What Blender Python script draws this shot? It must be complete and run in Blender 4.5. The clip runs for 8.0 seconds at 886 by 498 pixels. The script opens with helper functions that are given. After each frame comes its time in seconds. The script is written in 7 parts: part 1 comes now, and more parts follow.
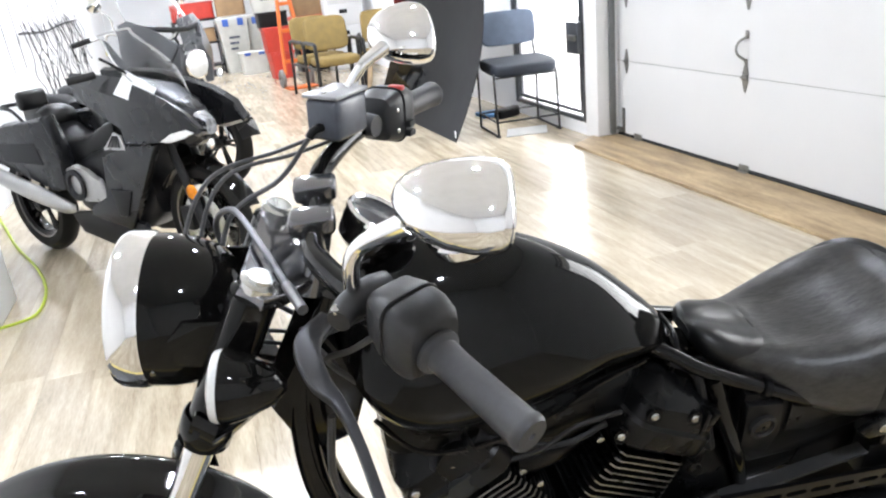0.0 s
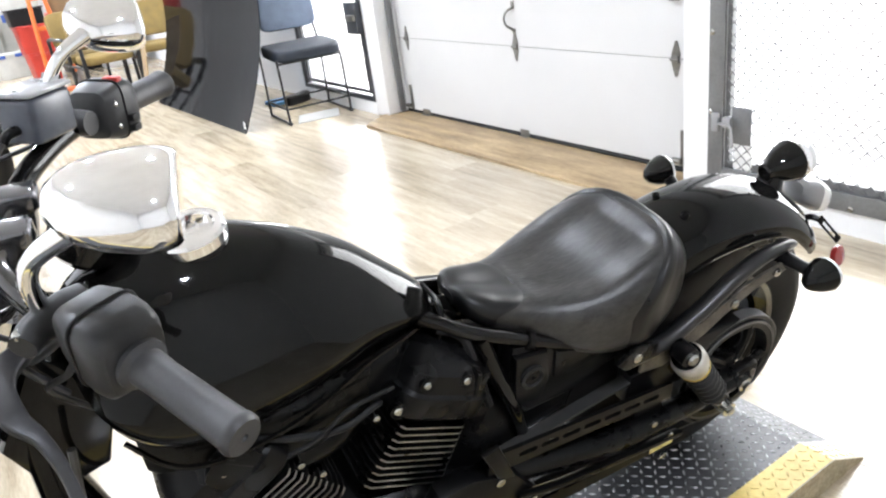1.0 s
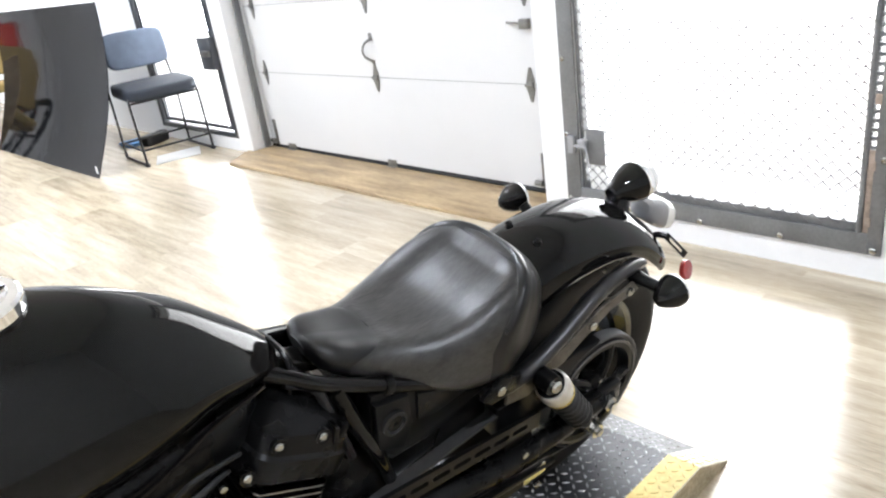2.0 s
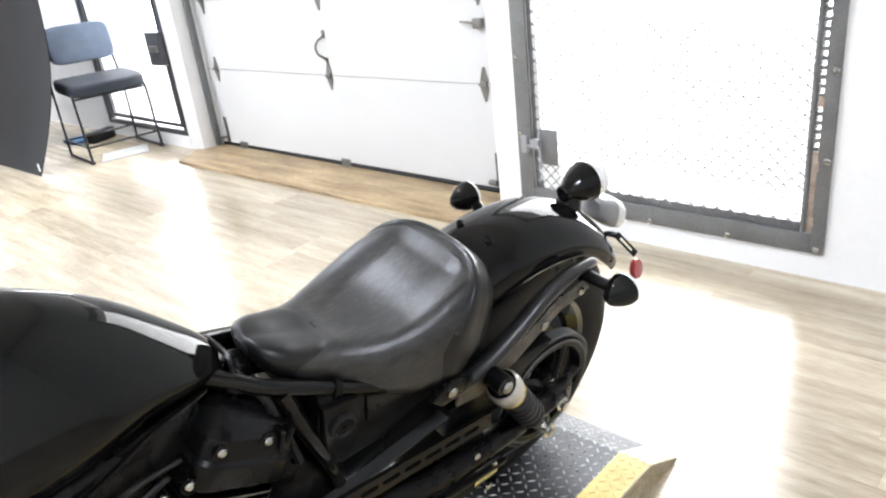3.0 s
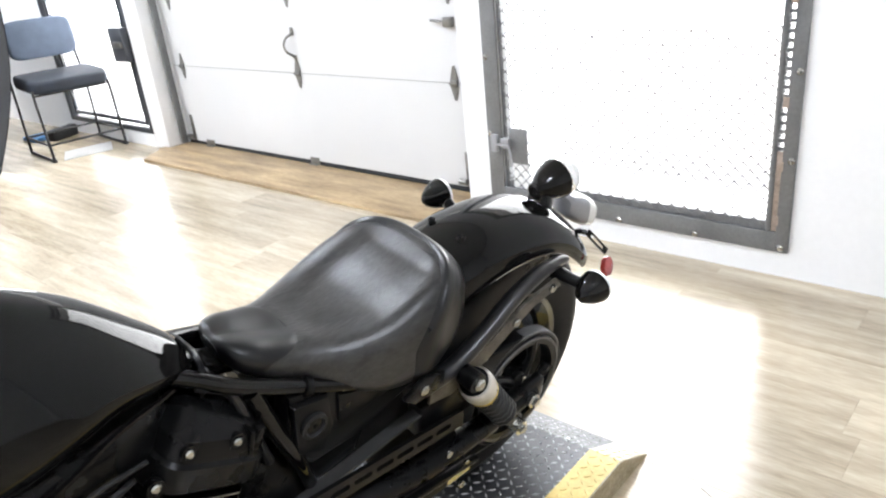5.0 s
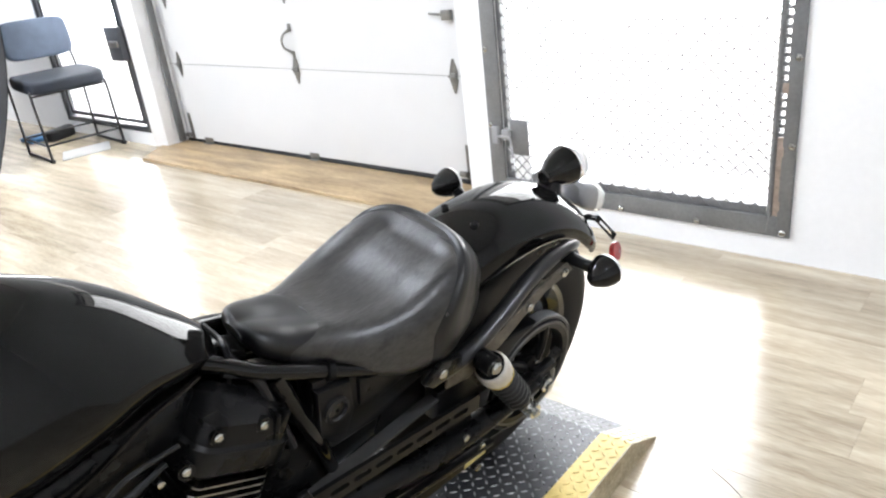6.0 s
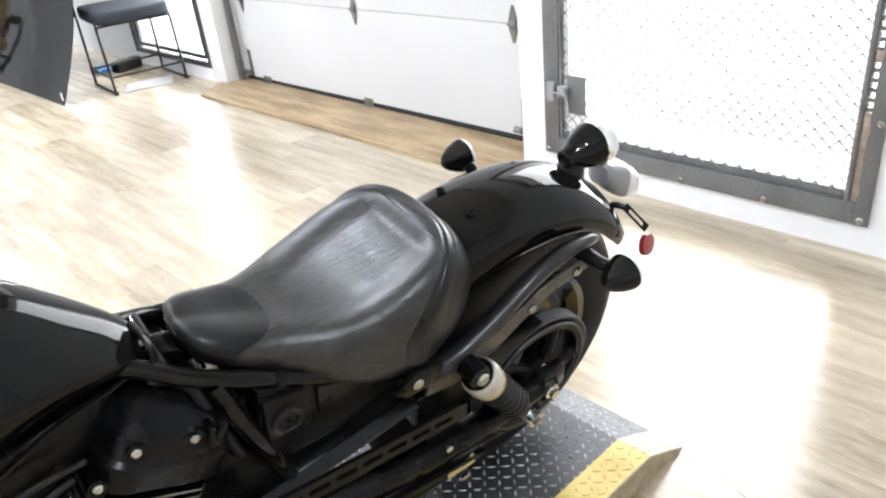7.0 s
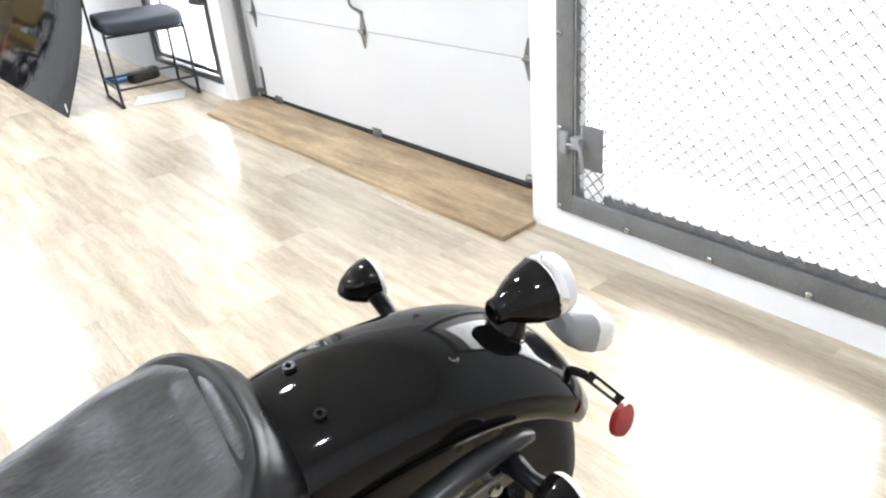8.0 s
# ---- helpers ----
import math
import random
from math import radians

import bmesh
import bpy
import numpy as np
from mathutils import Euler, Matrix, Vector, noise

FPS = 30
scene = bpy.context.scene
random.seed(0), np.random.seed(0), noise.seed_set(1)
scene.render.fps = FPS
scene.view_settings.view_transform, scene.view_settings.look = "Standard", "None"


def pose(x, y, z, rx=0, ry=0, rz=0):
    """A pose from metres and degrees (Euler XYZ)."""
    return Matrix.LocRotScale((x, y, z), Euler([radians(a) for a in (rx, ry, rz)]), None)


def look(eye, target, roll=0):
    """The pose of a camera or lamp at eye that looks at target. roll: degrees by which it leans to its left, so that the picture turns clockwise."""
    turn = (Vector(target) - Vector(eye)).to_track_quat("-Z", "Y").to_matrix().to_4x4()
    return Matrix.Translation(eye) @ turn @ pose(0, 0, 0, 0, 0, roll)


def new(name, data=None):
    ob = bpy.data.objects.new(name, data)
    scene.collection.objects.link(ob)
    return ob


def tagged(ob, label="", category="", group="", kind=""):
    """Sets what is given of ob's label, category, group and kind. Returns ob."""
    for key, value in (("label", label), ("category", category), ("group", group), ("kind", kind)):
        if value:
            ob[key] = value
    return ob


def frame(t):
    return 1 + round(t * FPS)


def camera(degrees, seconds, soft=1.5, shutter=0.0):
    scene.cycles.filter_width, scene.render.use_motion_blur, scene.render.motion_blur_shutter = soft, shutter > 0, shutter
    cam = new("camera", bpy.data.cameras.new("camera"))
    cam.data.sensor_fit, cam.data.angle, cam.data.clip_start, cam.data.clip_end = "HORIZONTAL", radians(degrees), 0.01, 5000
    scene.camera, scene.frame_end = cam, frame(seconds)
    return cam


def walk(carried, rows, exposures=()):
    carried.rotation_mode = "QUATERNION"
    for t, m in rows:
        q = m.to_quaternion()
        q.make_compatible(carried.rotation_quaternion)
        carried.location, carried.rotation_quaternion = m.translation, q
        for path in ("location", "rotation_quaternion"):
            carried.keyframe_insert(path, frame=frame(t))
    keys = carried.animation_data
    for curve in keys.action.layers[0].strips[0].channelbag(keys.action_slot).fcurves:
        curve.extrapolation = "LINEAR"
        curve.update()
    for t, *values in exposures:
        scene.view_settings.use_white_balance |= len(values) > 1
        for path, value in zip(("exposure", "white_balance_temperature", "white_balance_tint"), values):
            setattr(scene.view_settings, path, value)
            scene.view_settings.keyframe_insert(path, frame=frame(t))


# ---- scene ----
cam = camera(62.0, 8.0, 2.2)
PATH = [
    (0, (0.0125, 0.0816, 1.3155), (0.5461, 1.8752, 0.6095), -6.04),
    (0.2, (0.0356, 0.0757, 1.3077), (0.6191, 1.8363, 0.5594), -8.25),
    (0.5, (0.0685, 0.0676, 1.3057), (0.8094, 1.7658, 0.5526), -8.77),
    (0.7, (0.0880, 0.0670, 1.2958), (0.9123, 1.7118, 0.5114), -8.46),
    (1, (0.1122, 0.0633, 1.2912), (1.0624, 1.6307, 0.4912), -7.94),
    (1.2, (0.1284, 0.0641, 1.2848), (1.1362, 1.5849, 0.4655), -8.38),
    (1.5, (0.1594, 0.0701, 1.2799), (1.2637, 1.5341, 0.4815), -8.30),
    (2, (0.1877, 0.0723, 1.2829), (1.4055, 1.4587, 0.5117), -8.12),
    (2.2, (0.1923, 0.0683, 1.2792), (1.4371, 1.4286, 0.5047), -7.74),
    (3.3, (0.2068, 0.0787, 1.2738), (1.5118, 1.3734, 0.4859), -6.63),
    (3.5, (0.2054, 0.0764, 1.2777), (1.5111, 1.3682, 0.4863), -6.52),
    (4, (0.2098, 0.0828, 1.2767), (1.5311, 1.3562, 0.4815), -6.44),
    (4.5, (0.2145, 0.0849, 1.2704), (1.5563, 1.3295, 0.4640), -6.24),
    (4.7, (0.2115, 0.0840, 1.2675), (1.5595, 1.3266, 0.4684), -6.01),
    (5.8, (0.1785, 0.0930, 1.2643), (1.5387, 1.3290, 0.4755), -5.76),
    (6, (0.1656, 0.0966, 1.2612), (1.5239, 1.3241, 0.4562), -6.73),
    (6.2, (0.1596, 0.1078, 1.2582), (1.5116, 1.3066, 0.4008), -8.12),
    (6.3, (0.1620, 0.1102, 1.2584), (1.5348, 1.2669, 0.3767), -8.13),
    (6.5, (0.1841, 0.1097, 1.2575), (1.5572, 1.2582, 0.3655), -8.48),
    (6.8, (0.2972, 0.1196, 1.2461), (1.5606, 1.3831, 0.3475), -8.91),
    (7, (0.3966, 0.1159, 1.2519), (1.5603, 1.4535, 0.3263), -6.12),
    (7.2, (0.4952, 0.1120, 1.2486), (1.6104, 1.5230, 0.3736), -5.29),
    (7.3, (0.5357, 0.1212, 1.2451), (1.6006, 1.5401, 0.3216), -6.61),
    (7.5, (0.6214, 0.1647, 1.2370), (1.6358, 1.6212, 0.3152), -8.09),
    (7.8, (0.7692, 0.2620, 1.2407), (1.7999, 1.7382, 0.3698), -6.01),
    (8, (0.8778, 0.3134, 1.2408), (1.9521, 1.7420, 0.3436), -4.76),
]
walk(cam, [(t, look(eye, target, roll)) for t, eye, target, roll in PATH], [(0, 0.42), (0.5, 0.49), (1.5, 0.57), (3.5, 0.64), (8, 0.58)])

# ---- world, lamps, exposure ----
world = bpy.data.worlds.new("sky")
scene.world = world
world.use_nodes = True
wn = world.node_tree
sky = wn.nodes.new("ShaderNodeTexSky")
sky.sky_type = "NISHITA"
sky.sun_disc = False
sky.sun_elevation, sky.sun_rotation = radians(76), radians(270)
sky.air_density, sky.dust_density = 1.0, 4.0
wn.links.new(sky.outputs[0], wn.nodes["Background"].inputs[0])
wn.nodes["Background"].inputs[1].default_value = 0.15

sun_data = bpy.data.lights.new("sun", "SUN")
sun_data.energy, sun_data.angle, sun_data.color = 5.0, radians(0.6), (1.0, 0.97, 0.93)
sun = new("sun", sun_data)
sun.matrix_world = look((-2.3, 0.4, 9.4), (0, 0, 0))



def area(name, eye, target, sx, sy, watts, colour=(1, 1, 1), shape="RECTANGLE"):
    d = bpy.data.lights.new(name, "AREA")
    d.shape, d.size, d.energy, d.color = shape, sx, watts, colour
    if shape == "RECTANGLE":
        d.size_y = sy
    o = new(name, d)
    o.matrix_world = look(eye, target)
    return o


# round ceiling downlights
LAMPS = [(0.6, -0.9), (-0.9, 1.9), (1.1, 2.5), (0.3, 5.2), (-0.4, 6.9), (1.4, 8.2), (-0.2, 9.6), (0.8, 11.8), (0.0, 13.4)]
CEIL = 3.0
for lx, ly in LAMPS:
    area("downlight_lamp", (lx, ly, CEIL - 0.045), (lx, ly, 0), 0.14, 0.14, 35 if ly < 4 else 60, (0.87, 0.935, 1.055), "DISK")


# ---- materials ----
def surface(name, base, rough=0.5, metal=0.0, vary=0.15, scale=8.0, fine=60.0, bump=0.0, coat=0.0, rvary=0.1, stretch=(1, 1, 1), tint=None, rand=0.0, bscale=None, spec=0.5):
    """Principled surface with colour variation at two scales, roughness variation and fine relief."""
    m = bpy.data.materials.new(name)
    m.use_nodes = True
    t = m.node_tree
    L = t.links.new
    p = t.nodes["Principled BSDF"]
    co = t.nodes.new("ShaderNodeTexCoord")
    mp = t.nodes.new("ShaderNodeMapping")
    mp.inputs["Scale"].default_value = stretch
    L(co.outputs["Object"], mp.inputs[0])
    if rand:
        oi = t.nodes.new("ShaderNodeObjectInfo")
        geo = t.nodes.new("ShaderNodeNewGeometry")
        both = t.nodes.new("ShaderNodeMath")
        both.operation = "ADD"
        L(oi.outputs["Random"], both.inputs[0])
        L(geo.outputs["Random Per Island"], both.inputs[1])
        off = t.nodes.new("ShaderNodeVectorMath")
        off.operation = "MULTIPLY_ADD"
        off.inputs[1].default_value = (31.0, 17.0, 23.0)
        L(both.outputs[0], off.inputs[0])
        L(mp.outputs[0], off.inputs[2])
        mp = off
    n1 = t.nodes.new("ShaderNodeTexNoise")
    n1.inputs["Scale"].default_value, n1.inputs["Detail"].default_value = scale, 6
    n2 = t.nodes.new("ShaderNodeTexNoise")
    n2.inputs["Scale"].default_value, n2.inputs["Detail"].default_value = fine, 4
    L(mp.outputs[0], n1.inputs[0])
    L(mp.outputs[0], n2.inputs[0])
    add = t.nodes.new("ShaderNodeMath")
    add.operation = "MULTIPLY_ADD"
    add.inputs[1].default_value = 0.65
    L(n1.outputs["Fac"], add.inputs[0])
    sc = t.nodes.new("ShaderNodeMath")
    sc.operation, sc.inputs[1].default_value = "MULTIPLY", 0.35
    L(n2.outputs["Fac"], sc.inputs[0])
    L(sc.outputs[0], add.inputs[2])
    fac = add.outputs[0]
    if rand:
        wrap = t.nodes.new("ShaderNodeMath")
        wrap.operation = "FRACT"
        L(both.outputs[0], wrap.inputs[0])
        ra = t.nodes.new("ShaderNodeMath")
        ra.operation, ra.inputs[1].default_value = "MULTIPLY_ADD", rand
        L(wrap.outputs[0], ra.inputs[0])
        L(fac, ra.inputs[2])
        sb = t.nodes.new("ShaderNodeMath")
        sb.operation, sb.inputs[1].default_value = "SUBTRACT", rand / 2
        L(ra.outputs[0], sb.inputs[0])
        fac = sb.outputs[0]
    rp = t.nodes.new("ShaderNodeValToRGB")
    a = [max(0.0, c * (1 - vary)) for c in base]
    b = [min(1.0, c * (1 + vary)) for c in (tint or base)]
    rp.color_ramp.elements[0].position, rp.color_ramp.elements[1].position = 0.3, 0.7
    rp.color_ramp.elements[0].color, rp.color_ramp.elements[1].color = (*a, 1), (*b, 1)
    L(fac, rp.inputs[0])
    L(rp.outputs[0], p.inputs["Base Color"])
    mr = t.nodes.new("ShaderNodeMapRange")
    mr.inputs["From Min"].default_value, mr.inputs["From Max"].default_value = 0.3, 0.7
    mr.inputs["To Min"].default_value, mr.inputs["To Max"].default_value = max(0.02, rough * (1 - rvary)), min(1, rough * (1 + rvary))
    L(n1.outputs["Fac"], mr.inputs[0])
    L(mr.outputs[0], p.inputs["Roughness"])
    p.inputs["Metallic"].default_value = metal
    p.inputs["Specular IOR Level"].default_value = spec
    if coat:
        p.inputs["Coat Weight"].default_value, p.inputs["Coat Roughness"].default_value = coat, 0.03
    if bump:
        bp = t.nodes.new("ShaderNodeBump")
        bp.inputs["Strength"].default_value, bp.inputs["Distance"].default_value = bump, min(0.002, 0.2 / (bscale or fine))
        if bscale:
            n3 = t.nodes.new("ShaderNodeTexNoise")
            n3.inputs["Scale"].default_value, n3.inputs["Detail"].default_value = bscale, 3
            L(mp.outputs[0], n3.inputs[0])
            L(n3.outputs["Fac"], bp.inputs["Height"])
        else:
            L(n2.outputs["Fac"], bp.inputs["Height"])
        L(bp.outputs[0], p.inputs["Normal"])
    return m


def glass(name, colour=(1, 1, 1), rough=0.0, ior=1.45):
    m = bpy.data.materials.new(name)
    m.use_nodes = True
    p = m.node_tree.nodes["Principled BSDF"]
    p.inputs["Base Color"].default_value = (*colour, 1)
    p.inputs["Roughness"].default_value = rough
    p.inputs["IOR"].default_value = ior
    p.inputs["Transmission Weight"].default_value = 1.0
    return m


def glow(name, colour, strength):
    m = bpy.data.materials.new(name)
    m.use_nodes = True
    p = m.node_tree.nodes["Principled BSDF"]
    p.inputs["Base Color"].default_value = (*colour, 1)
    p.inputs["Emission Color"].default_value = (*colour, 1)
    p.inputs["Emission Strength"].default_value = strength
    return m


WALL = surface("white wall paint", (0.80, 0.80, 0.80), 0.6, vary=0.04, scale=1.5, fine=40, bump=0.12, bscale=120)
CEILING = surface("ceiling paint", (0.86, 0.86, 0.86), 0.75, vary=0.06, scale=2, fine=50, bump=0.1)
GARAGE = surface("garage door enamel", (0.63, 0.63, 0.625), 0.4, vary=0.025, scale=3, fine=90, bump=0.08, bscale=300)
OAK = surface("washed oak laminate", (0.345, 0.277, 0.188), 0.22, vary=0.19, scale=5, fine=45, bump=0.03, rvary=0.06, stretch=(4.5, 0.5, 4.5), tint=(0.475, 0.405, 0.297), rand=0.20, spec=0.95)
SUBFLOOR = surface("dark floor underlay", (0.16, 0.125, 0.09), 0.6, vary=0.2, scale=6)
PLY = surface("plywood sheet", (0.23, 0.145, 0.07), 0.5, vary=0.30, scale=2.6, fine=22, bump=0.1, stretch=(7.0, 1.0, 6.0), tint=(0.42, 0.315, 0.185))
CONCRETE = surface("concrete paving", (0.27, 0.265, 0.255), 0.85, vary=0.15, scale=2, fine=60, bump=0.2)
STEEL = surface("grey painted steel", (0.17, 0.173, 0.175), 0.42, 0.3, vary=0.25, scale=7, fine=80, bump=0.08)
RUST = surface("worn hinge steel", (0.33, 0.265, 0.22), 0.6, 0.4, vary=0.4, scale=14, fine=120, bump=0.15)
ZINC = surface("galvanised steel", (0.22, 0.215, 0.20), 0.38, 0.8, vary=0.3, scale=18, fine=90)
PLATE = surface("black tread plate", (0.10, 0.102, 0.107), 0.42, 0.75, vary=0.35, scale=9, fine=110, bump=0.06)
LOZENGE = surface("polished tread", (0.42, 0.425, 0.44), 0.28, 0.9, vary=0.35, scale=22, fine=140)
YELLOW = surface("worn yellow paint", (0.64, 0.46, 0.10), 0.4, 0.0, vary=0.25, scale=11, fine=90, bump=0.12, tint=(0.70, 0.55, 0.20))
SKIRT = surface("worn side steel", (0.36, 0.285, 0.14), 0.4, 0.4, vary=0.45, scale=14, fine=120, bump=0.15, tint=(0.46, 0.41, 0.30))
WORNRAMP = surface("ramp steel with worn paint", (0.48, 0.42, 0.26), 0.4, 0.3, vary=0.3, scale=16, fine=120, bump=0.12, tint=(0.62, 0.58, 0.46))
GLOSS = surface("gloss black paint", (0.004, 0.0038, 0.0035), 0.055, vary=0.2, scale=3, spec=0.24)
SATIN = surface("satin black plastic", (0.004, 0.004, 0.0043), 0.30, vary=0.3, scale=12, fine=160, bump=0.08, spec=0.17)
CAST = surface("black crinkle casting", (0.0035, 0.0035, 0.0036), 0.28, 0.0, vary=0.3, scale=16, fine=220, bump=0.14, spec=0.18)
LEATHER = surface("smooth black vinyl", (0.005, 0.005, 0.0053), 0.34, vary=0.4, scale=13, fine=180, bump=0.12, rvary=0.2, bscale=420, spec=0.34)
# the lighter grey tint paints both scuffs and the window's sheen on the seat
WORN_SHEEN = surface("black vinyl with scuffs and painted sheen", (0.006, 0.006, 0.0062), 0.36, vary=0.35, scale=60, fine=160, bump=0.5, rvary=0.14, bscale=110, spec=0.5, stretch=(0.5, 1.6, 1.0), tint=(0.028, 0.027, 0.026))
RUBBER = surface("black rubber", (0.011, 0.011, 0.0115), 0.5, vary=0.3, scale=20, fine=200, bump=0.15, spec=0.3)
TYRE = surface("tyre rubber", (0.010, 0.0093, 0.0088), 0.66, vary=0.3, scale=14, fine=160, bump=0.2, spec=0.2)
SCUFFED = surface("scuffed bare metal", (0.11, 0.10, 0.085), 0.45, 0.6, vary=0.7, scale=30, fine=160, bump=0.15)
SILVERED = surface("silver spring cap paint", (0.52, 0.50, 0.46), 0.32, 0.6, vary=0.25, scale=26)
GRIPS = surface("worn grey grip rubber", (0.034, 0.034, 0.036), 0.46, vary=0.25, scale=18, fine=160, bump=0.15, spec=0.4)
SWITCH = surface("faded black switch plastic", (0.022, 0.022, 0.023), 0.42, vary=0.3, scale=24, fine=160, bump=0.1, spec=0.4)
LEVER = surface("grey lever alloy", (0.045, 0.045, 0.048), 0.40, 0.6, vary=0.2, scale=22, fine=150)
GRAPHITE = surface("satin graphite paint", (0.016, 0.016, 0.017), 0.33, vary=0.2, scale=14, fine=120, spec=0.45)
DARKCHROME = surface("polished dark chrome", (0.20, 0.20, 0.21), 0.12, 0.9, vary=0.15, scale=20)
CABLES = surface("grey cable sheath", (0.045, 0.045, 0.048), 0.35, vary=0.25, scale=30, spec=0.5)
CLAMP = surface("brushed clamp alloy", (0.24, 0.24, 0.25), 0.33, 0.9, vary=0.2, scale=20, fine=150)
ALLOY = surface("dark alloy", (0.13, 0.13, 0.137), 0.42, 0.85, vary=0.2, scale=20, fine=150)
CHROME = surface("chrome", (0.93, 0.93, 0.93), 0.06, 1.0, vary=0.04, scale=10)
BRIGHT = surface("bright aluminium", (0.62, 0.62, 0.60), 0.25, 1.0, vary=0.12, scale=20, fine=150)
MILLED = surface("machined fin edge", (0.30, 0.30, 0.29), 0.3, 1.0, vary=0.2, scale=30)
BOLT = surface("zinc bolt", (0.42, 0.42, 0.40), 0.25, 1.0, vary=0.15, scale=60)
GOLD = surface("gold pinstripe", (0.55, 0.40, 0.09), 0.3, 0.4, vary=0.15, scale=20)
DARKRIM = surface("dark polished rim edge", (0.16, 0.155, 0.15), 0.2, 0.9, vary=0.1, scale=20)
RED_LENS = surface("red reflector plastic", (0.27, 0.018, 0.016), 0.16, vary=0.25, scale=60, fine=500, bump=0.3)
PALEGREY = surface("pale grey housing plastic", (0.30, 0.30, 0.31), 0.2, vary=0.1, scale=20)
CLEAR_LENS = surface("frosted clear lens", (0.72, 0.72, 0.70), 0.18, vary=0.08, scale=40, fine=300, bump=0.25)
RED = surface("red plastic", (0.50, 0.035, 0.03), 0.35, vary=0.15, scale=12)


# ---- builders ----
def V(*a):
    return Vector(a)


def link(name, bm, material, parent=None, label="", angle=38, smooth=True):
    bmesh.ops.recalc_face_normals(bm, faces=bm.faces[:])
    me = bpy.data.meshes.new(name)
    bm.to_mesh(me)
    bm.free()
    me.materials.append(material)
    if smooth:
        me.polygons.foreach_set("use_smooth", [True] * len(me.polygons))
        me.set_sharp_from_angle(angle=radians(angle))
    ob = new(name, me)
    if parent:
        ob.parent = parent
    if label:
        ob["label"] = label
    return ob


part = link


def thing(name, label, category, m, group="", kind=""):
    ob = new(name)
    ob.matrix_world = m
    ob.empty_display_size = 0.1
    return tagged(ob, label, category, group, kind)


def structure(name, bm, material, label, category, angle=38):
    return tagged(link(name, bm, material, None, "", angle), label, category, kind="structure")


def box(bm, lo, hi, bevel=0.0, m=None, seg=2):
    c = [(a + b) / 2 for a, b in zip(lo, hi)]
    s = [abs(b - a) for a, b in zip(lo, hi)]
    mat = (m or Matrix()) @ Matrix.LocRotScale(c, None, s)
    r = bmesh.ops.create_cube(bm, size=1.0, matrix=mat)
    if bevel:
        es = list({e for v in r["verts"] for e in v.link_edges})
        bmesh.ops.bevel(bm, geom=es, offset=bevel, segments=seg, profile=0.5, affect="EDGES")
    return bm


def catmull(pts, n):
    p = [Vector(q) for q in pts]
    p = [p[0] * 2 - p[1]] + p + [p[-1] * 2 - p[-2]]
    out = []
    for i in range(1, len(p) - 2):
        for k in range(n):
            t = k / n
            a, b, c, d = p[i - 1], p[i], p[i + 1], p[i + 2]
            out.append(0.5 * ((2 * b) + (c - a) * t + (2 * a - 5 * b + 4 * c - d) * t * t + (3 * b - a - 3 * c + d) * t ** 3))
    out.append(p[-2])
    return out


def loft(bm, rings, caps=True, closed=True, loop=False):
    vs = [[bm.verts.new(q) for q in r] for r in rings]
    n = len(vs[0])
    rows = len(vs) if loop else len(vs) - 1
    for i in range(rows):
        a, b = vs[i], vs[(i + 1) % len(vs)]
        for j in range(n if closed else n - 1):
            k = (j + 1) % n
            bm.faces.new((a[j], a[k], b[k], b[j]))
    if caps and closed and not loop:
        bm.faces.new(vs[0])
        bm.faces.new(vs[-1])
    return bm


def tube(bm, pts, r, seg=10, steps=6, smooth=True, flat=1.0):
    """Round bar along points; r may be a list, one radius a point."""
    n = len(pts)
    rr = r if isinstance(r, (list, tuple)) else [r] * n
    if smooth and n > 2:
        path = catmull(pts, steps)
        rad = [rr[min(n - 2, i // steps)] + (rr[min(n - 1, i // steps + 1)] - rr[min(n - 2, i // steps)]) * ((i % steps) / steps) for i in range(len(path))]
        rad[-1] = rr[-1]
    else:
        path, rad = [Vector(q) for q in pts], list(rr)
    rings = []
    up = None
    for i, q in enumerate(path):
        d = (path[min(i + 1, len(path) - 1)] - path[max(i - 1, 0)]).normalized()
        if up is None:
            up = d.orthogonal().normalized()
        up = (up - d * up.dot(d)).normalized()
        w = d.cross(up)
        rings.append([q + (up * math.cos(a) + w * math.sin(a) * flat) * rad[i] for a in [2 * math.pi * k / seg for k in range(seg)]])
    return loft(bm, rings)


def revolve(bm, profile, m=None, seg=28, caps=True):
    """Profile of (radius, height) turned about the z axis of m."""
    m = m or Matrix()
    rings = [[m @ V(max(r, 1e-4) * math.cos(a), max(r, 1e-4) * math.sin(a), h) for a in [2 * math.pi * k / seg for k in range(seg)]] for r, h in profile]
    return loft(bm, rings, caps)


def along(a, b):
    """Matrix at a whose z axis points to b."""
    a, b = Vector(a), Vector(b)
    return Matrix.Translation(a) @ (b - a).to_track_quat("Z", "Y").to_matrix().to_4x4()


def rod(bm, a, b, r, seg=12, r2=None):
    return revolve(bm, [(r, 0), (r2 or r, (Vector(b) - Vector(a)).length)], along(a, b), seg)


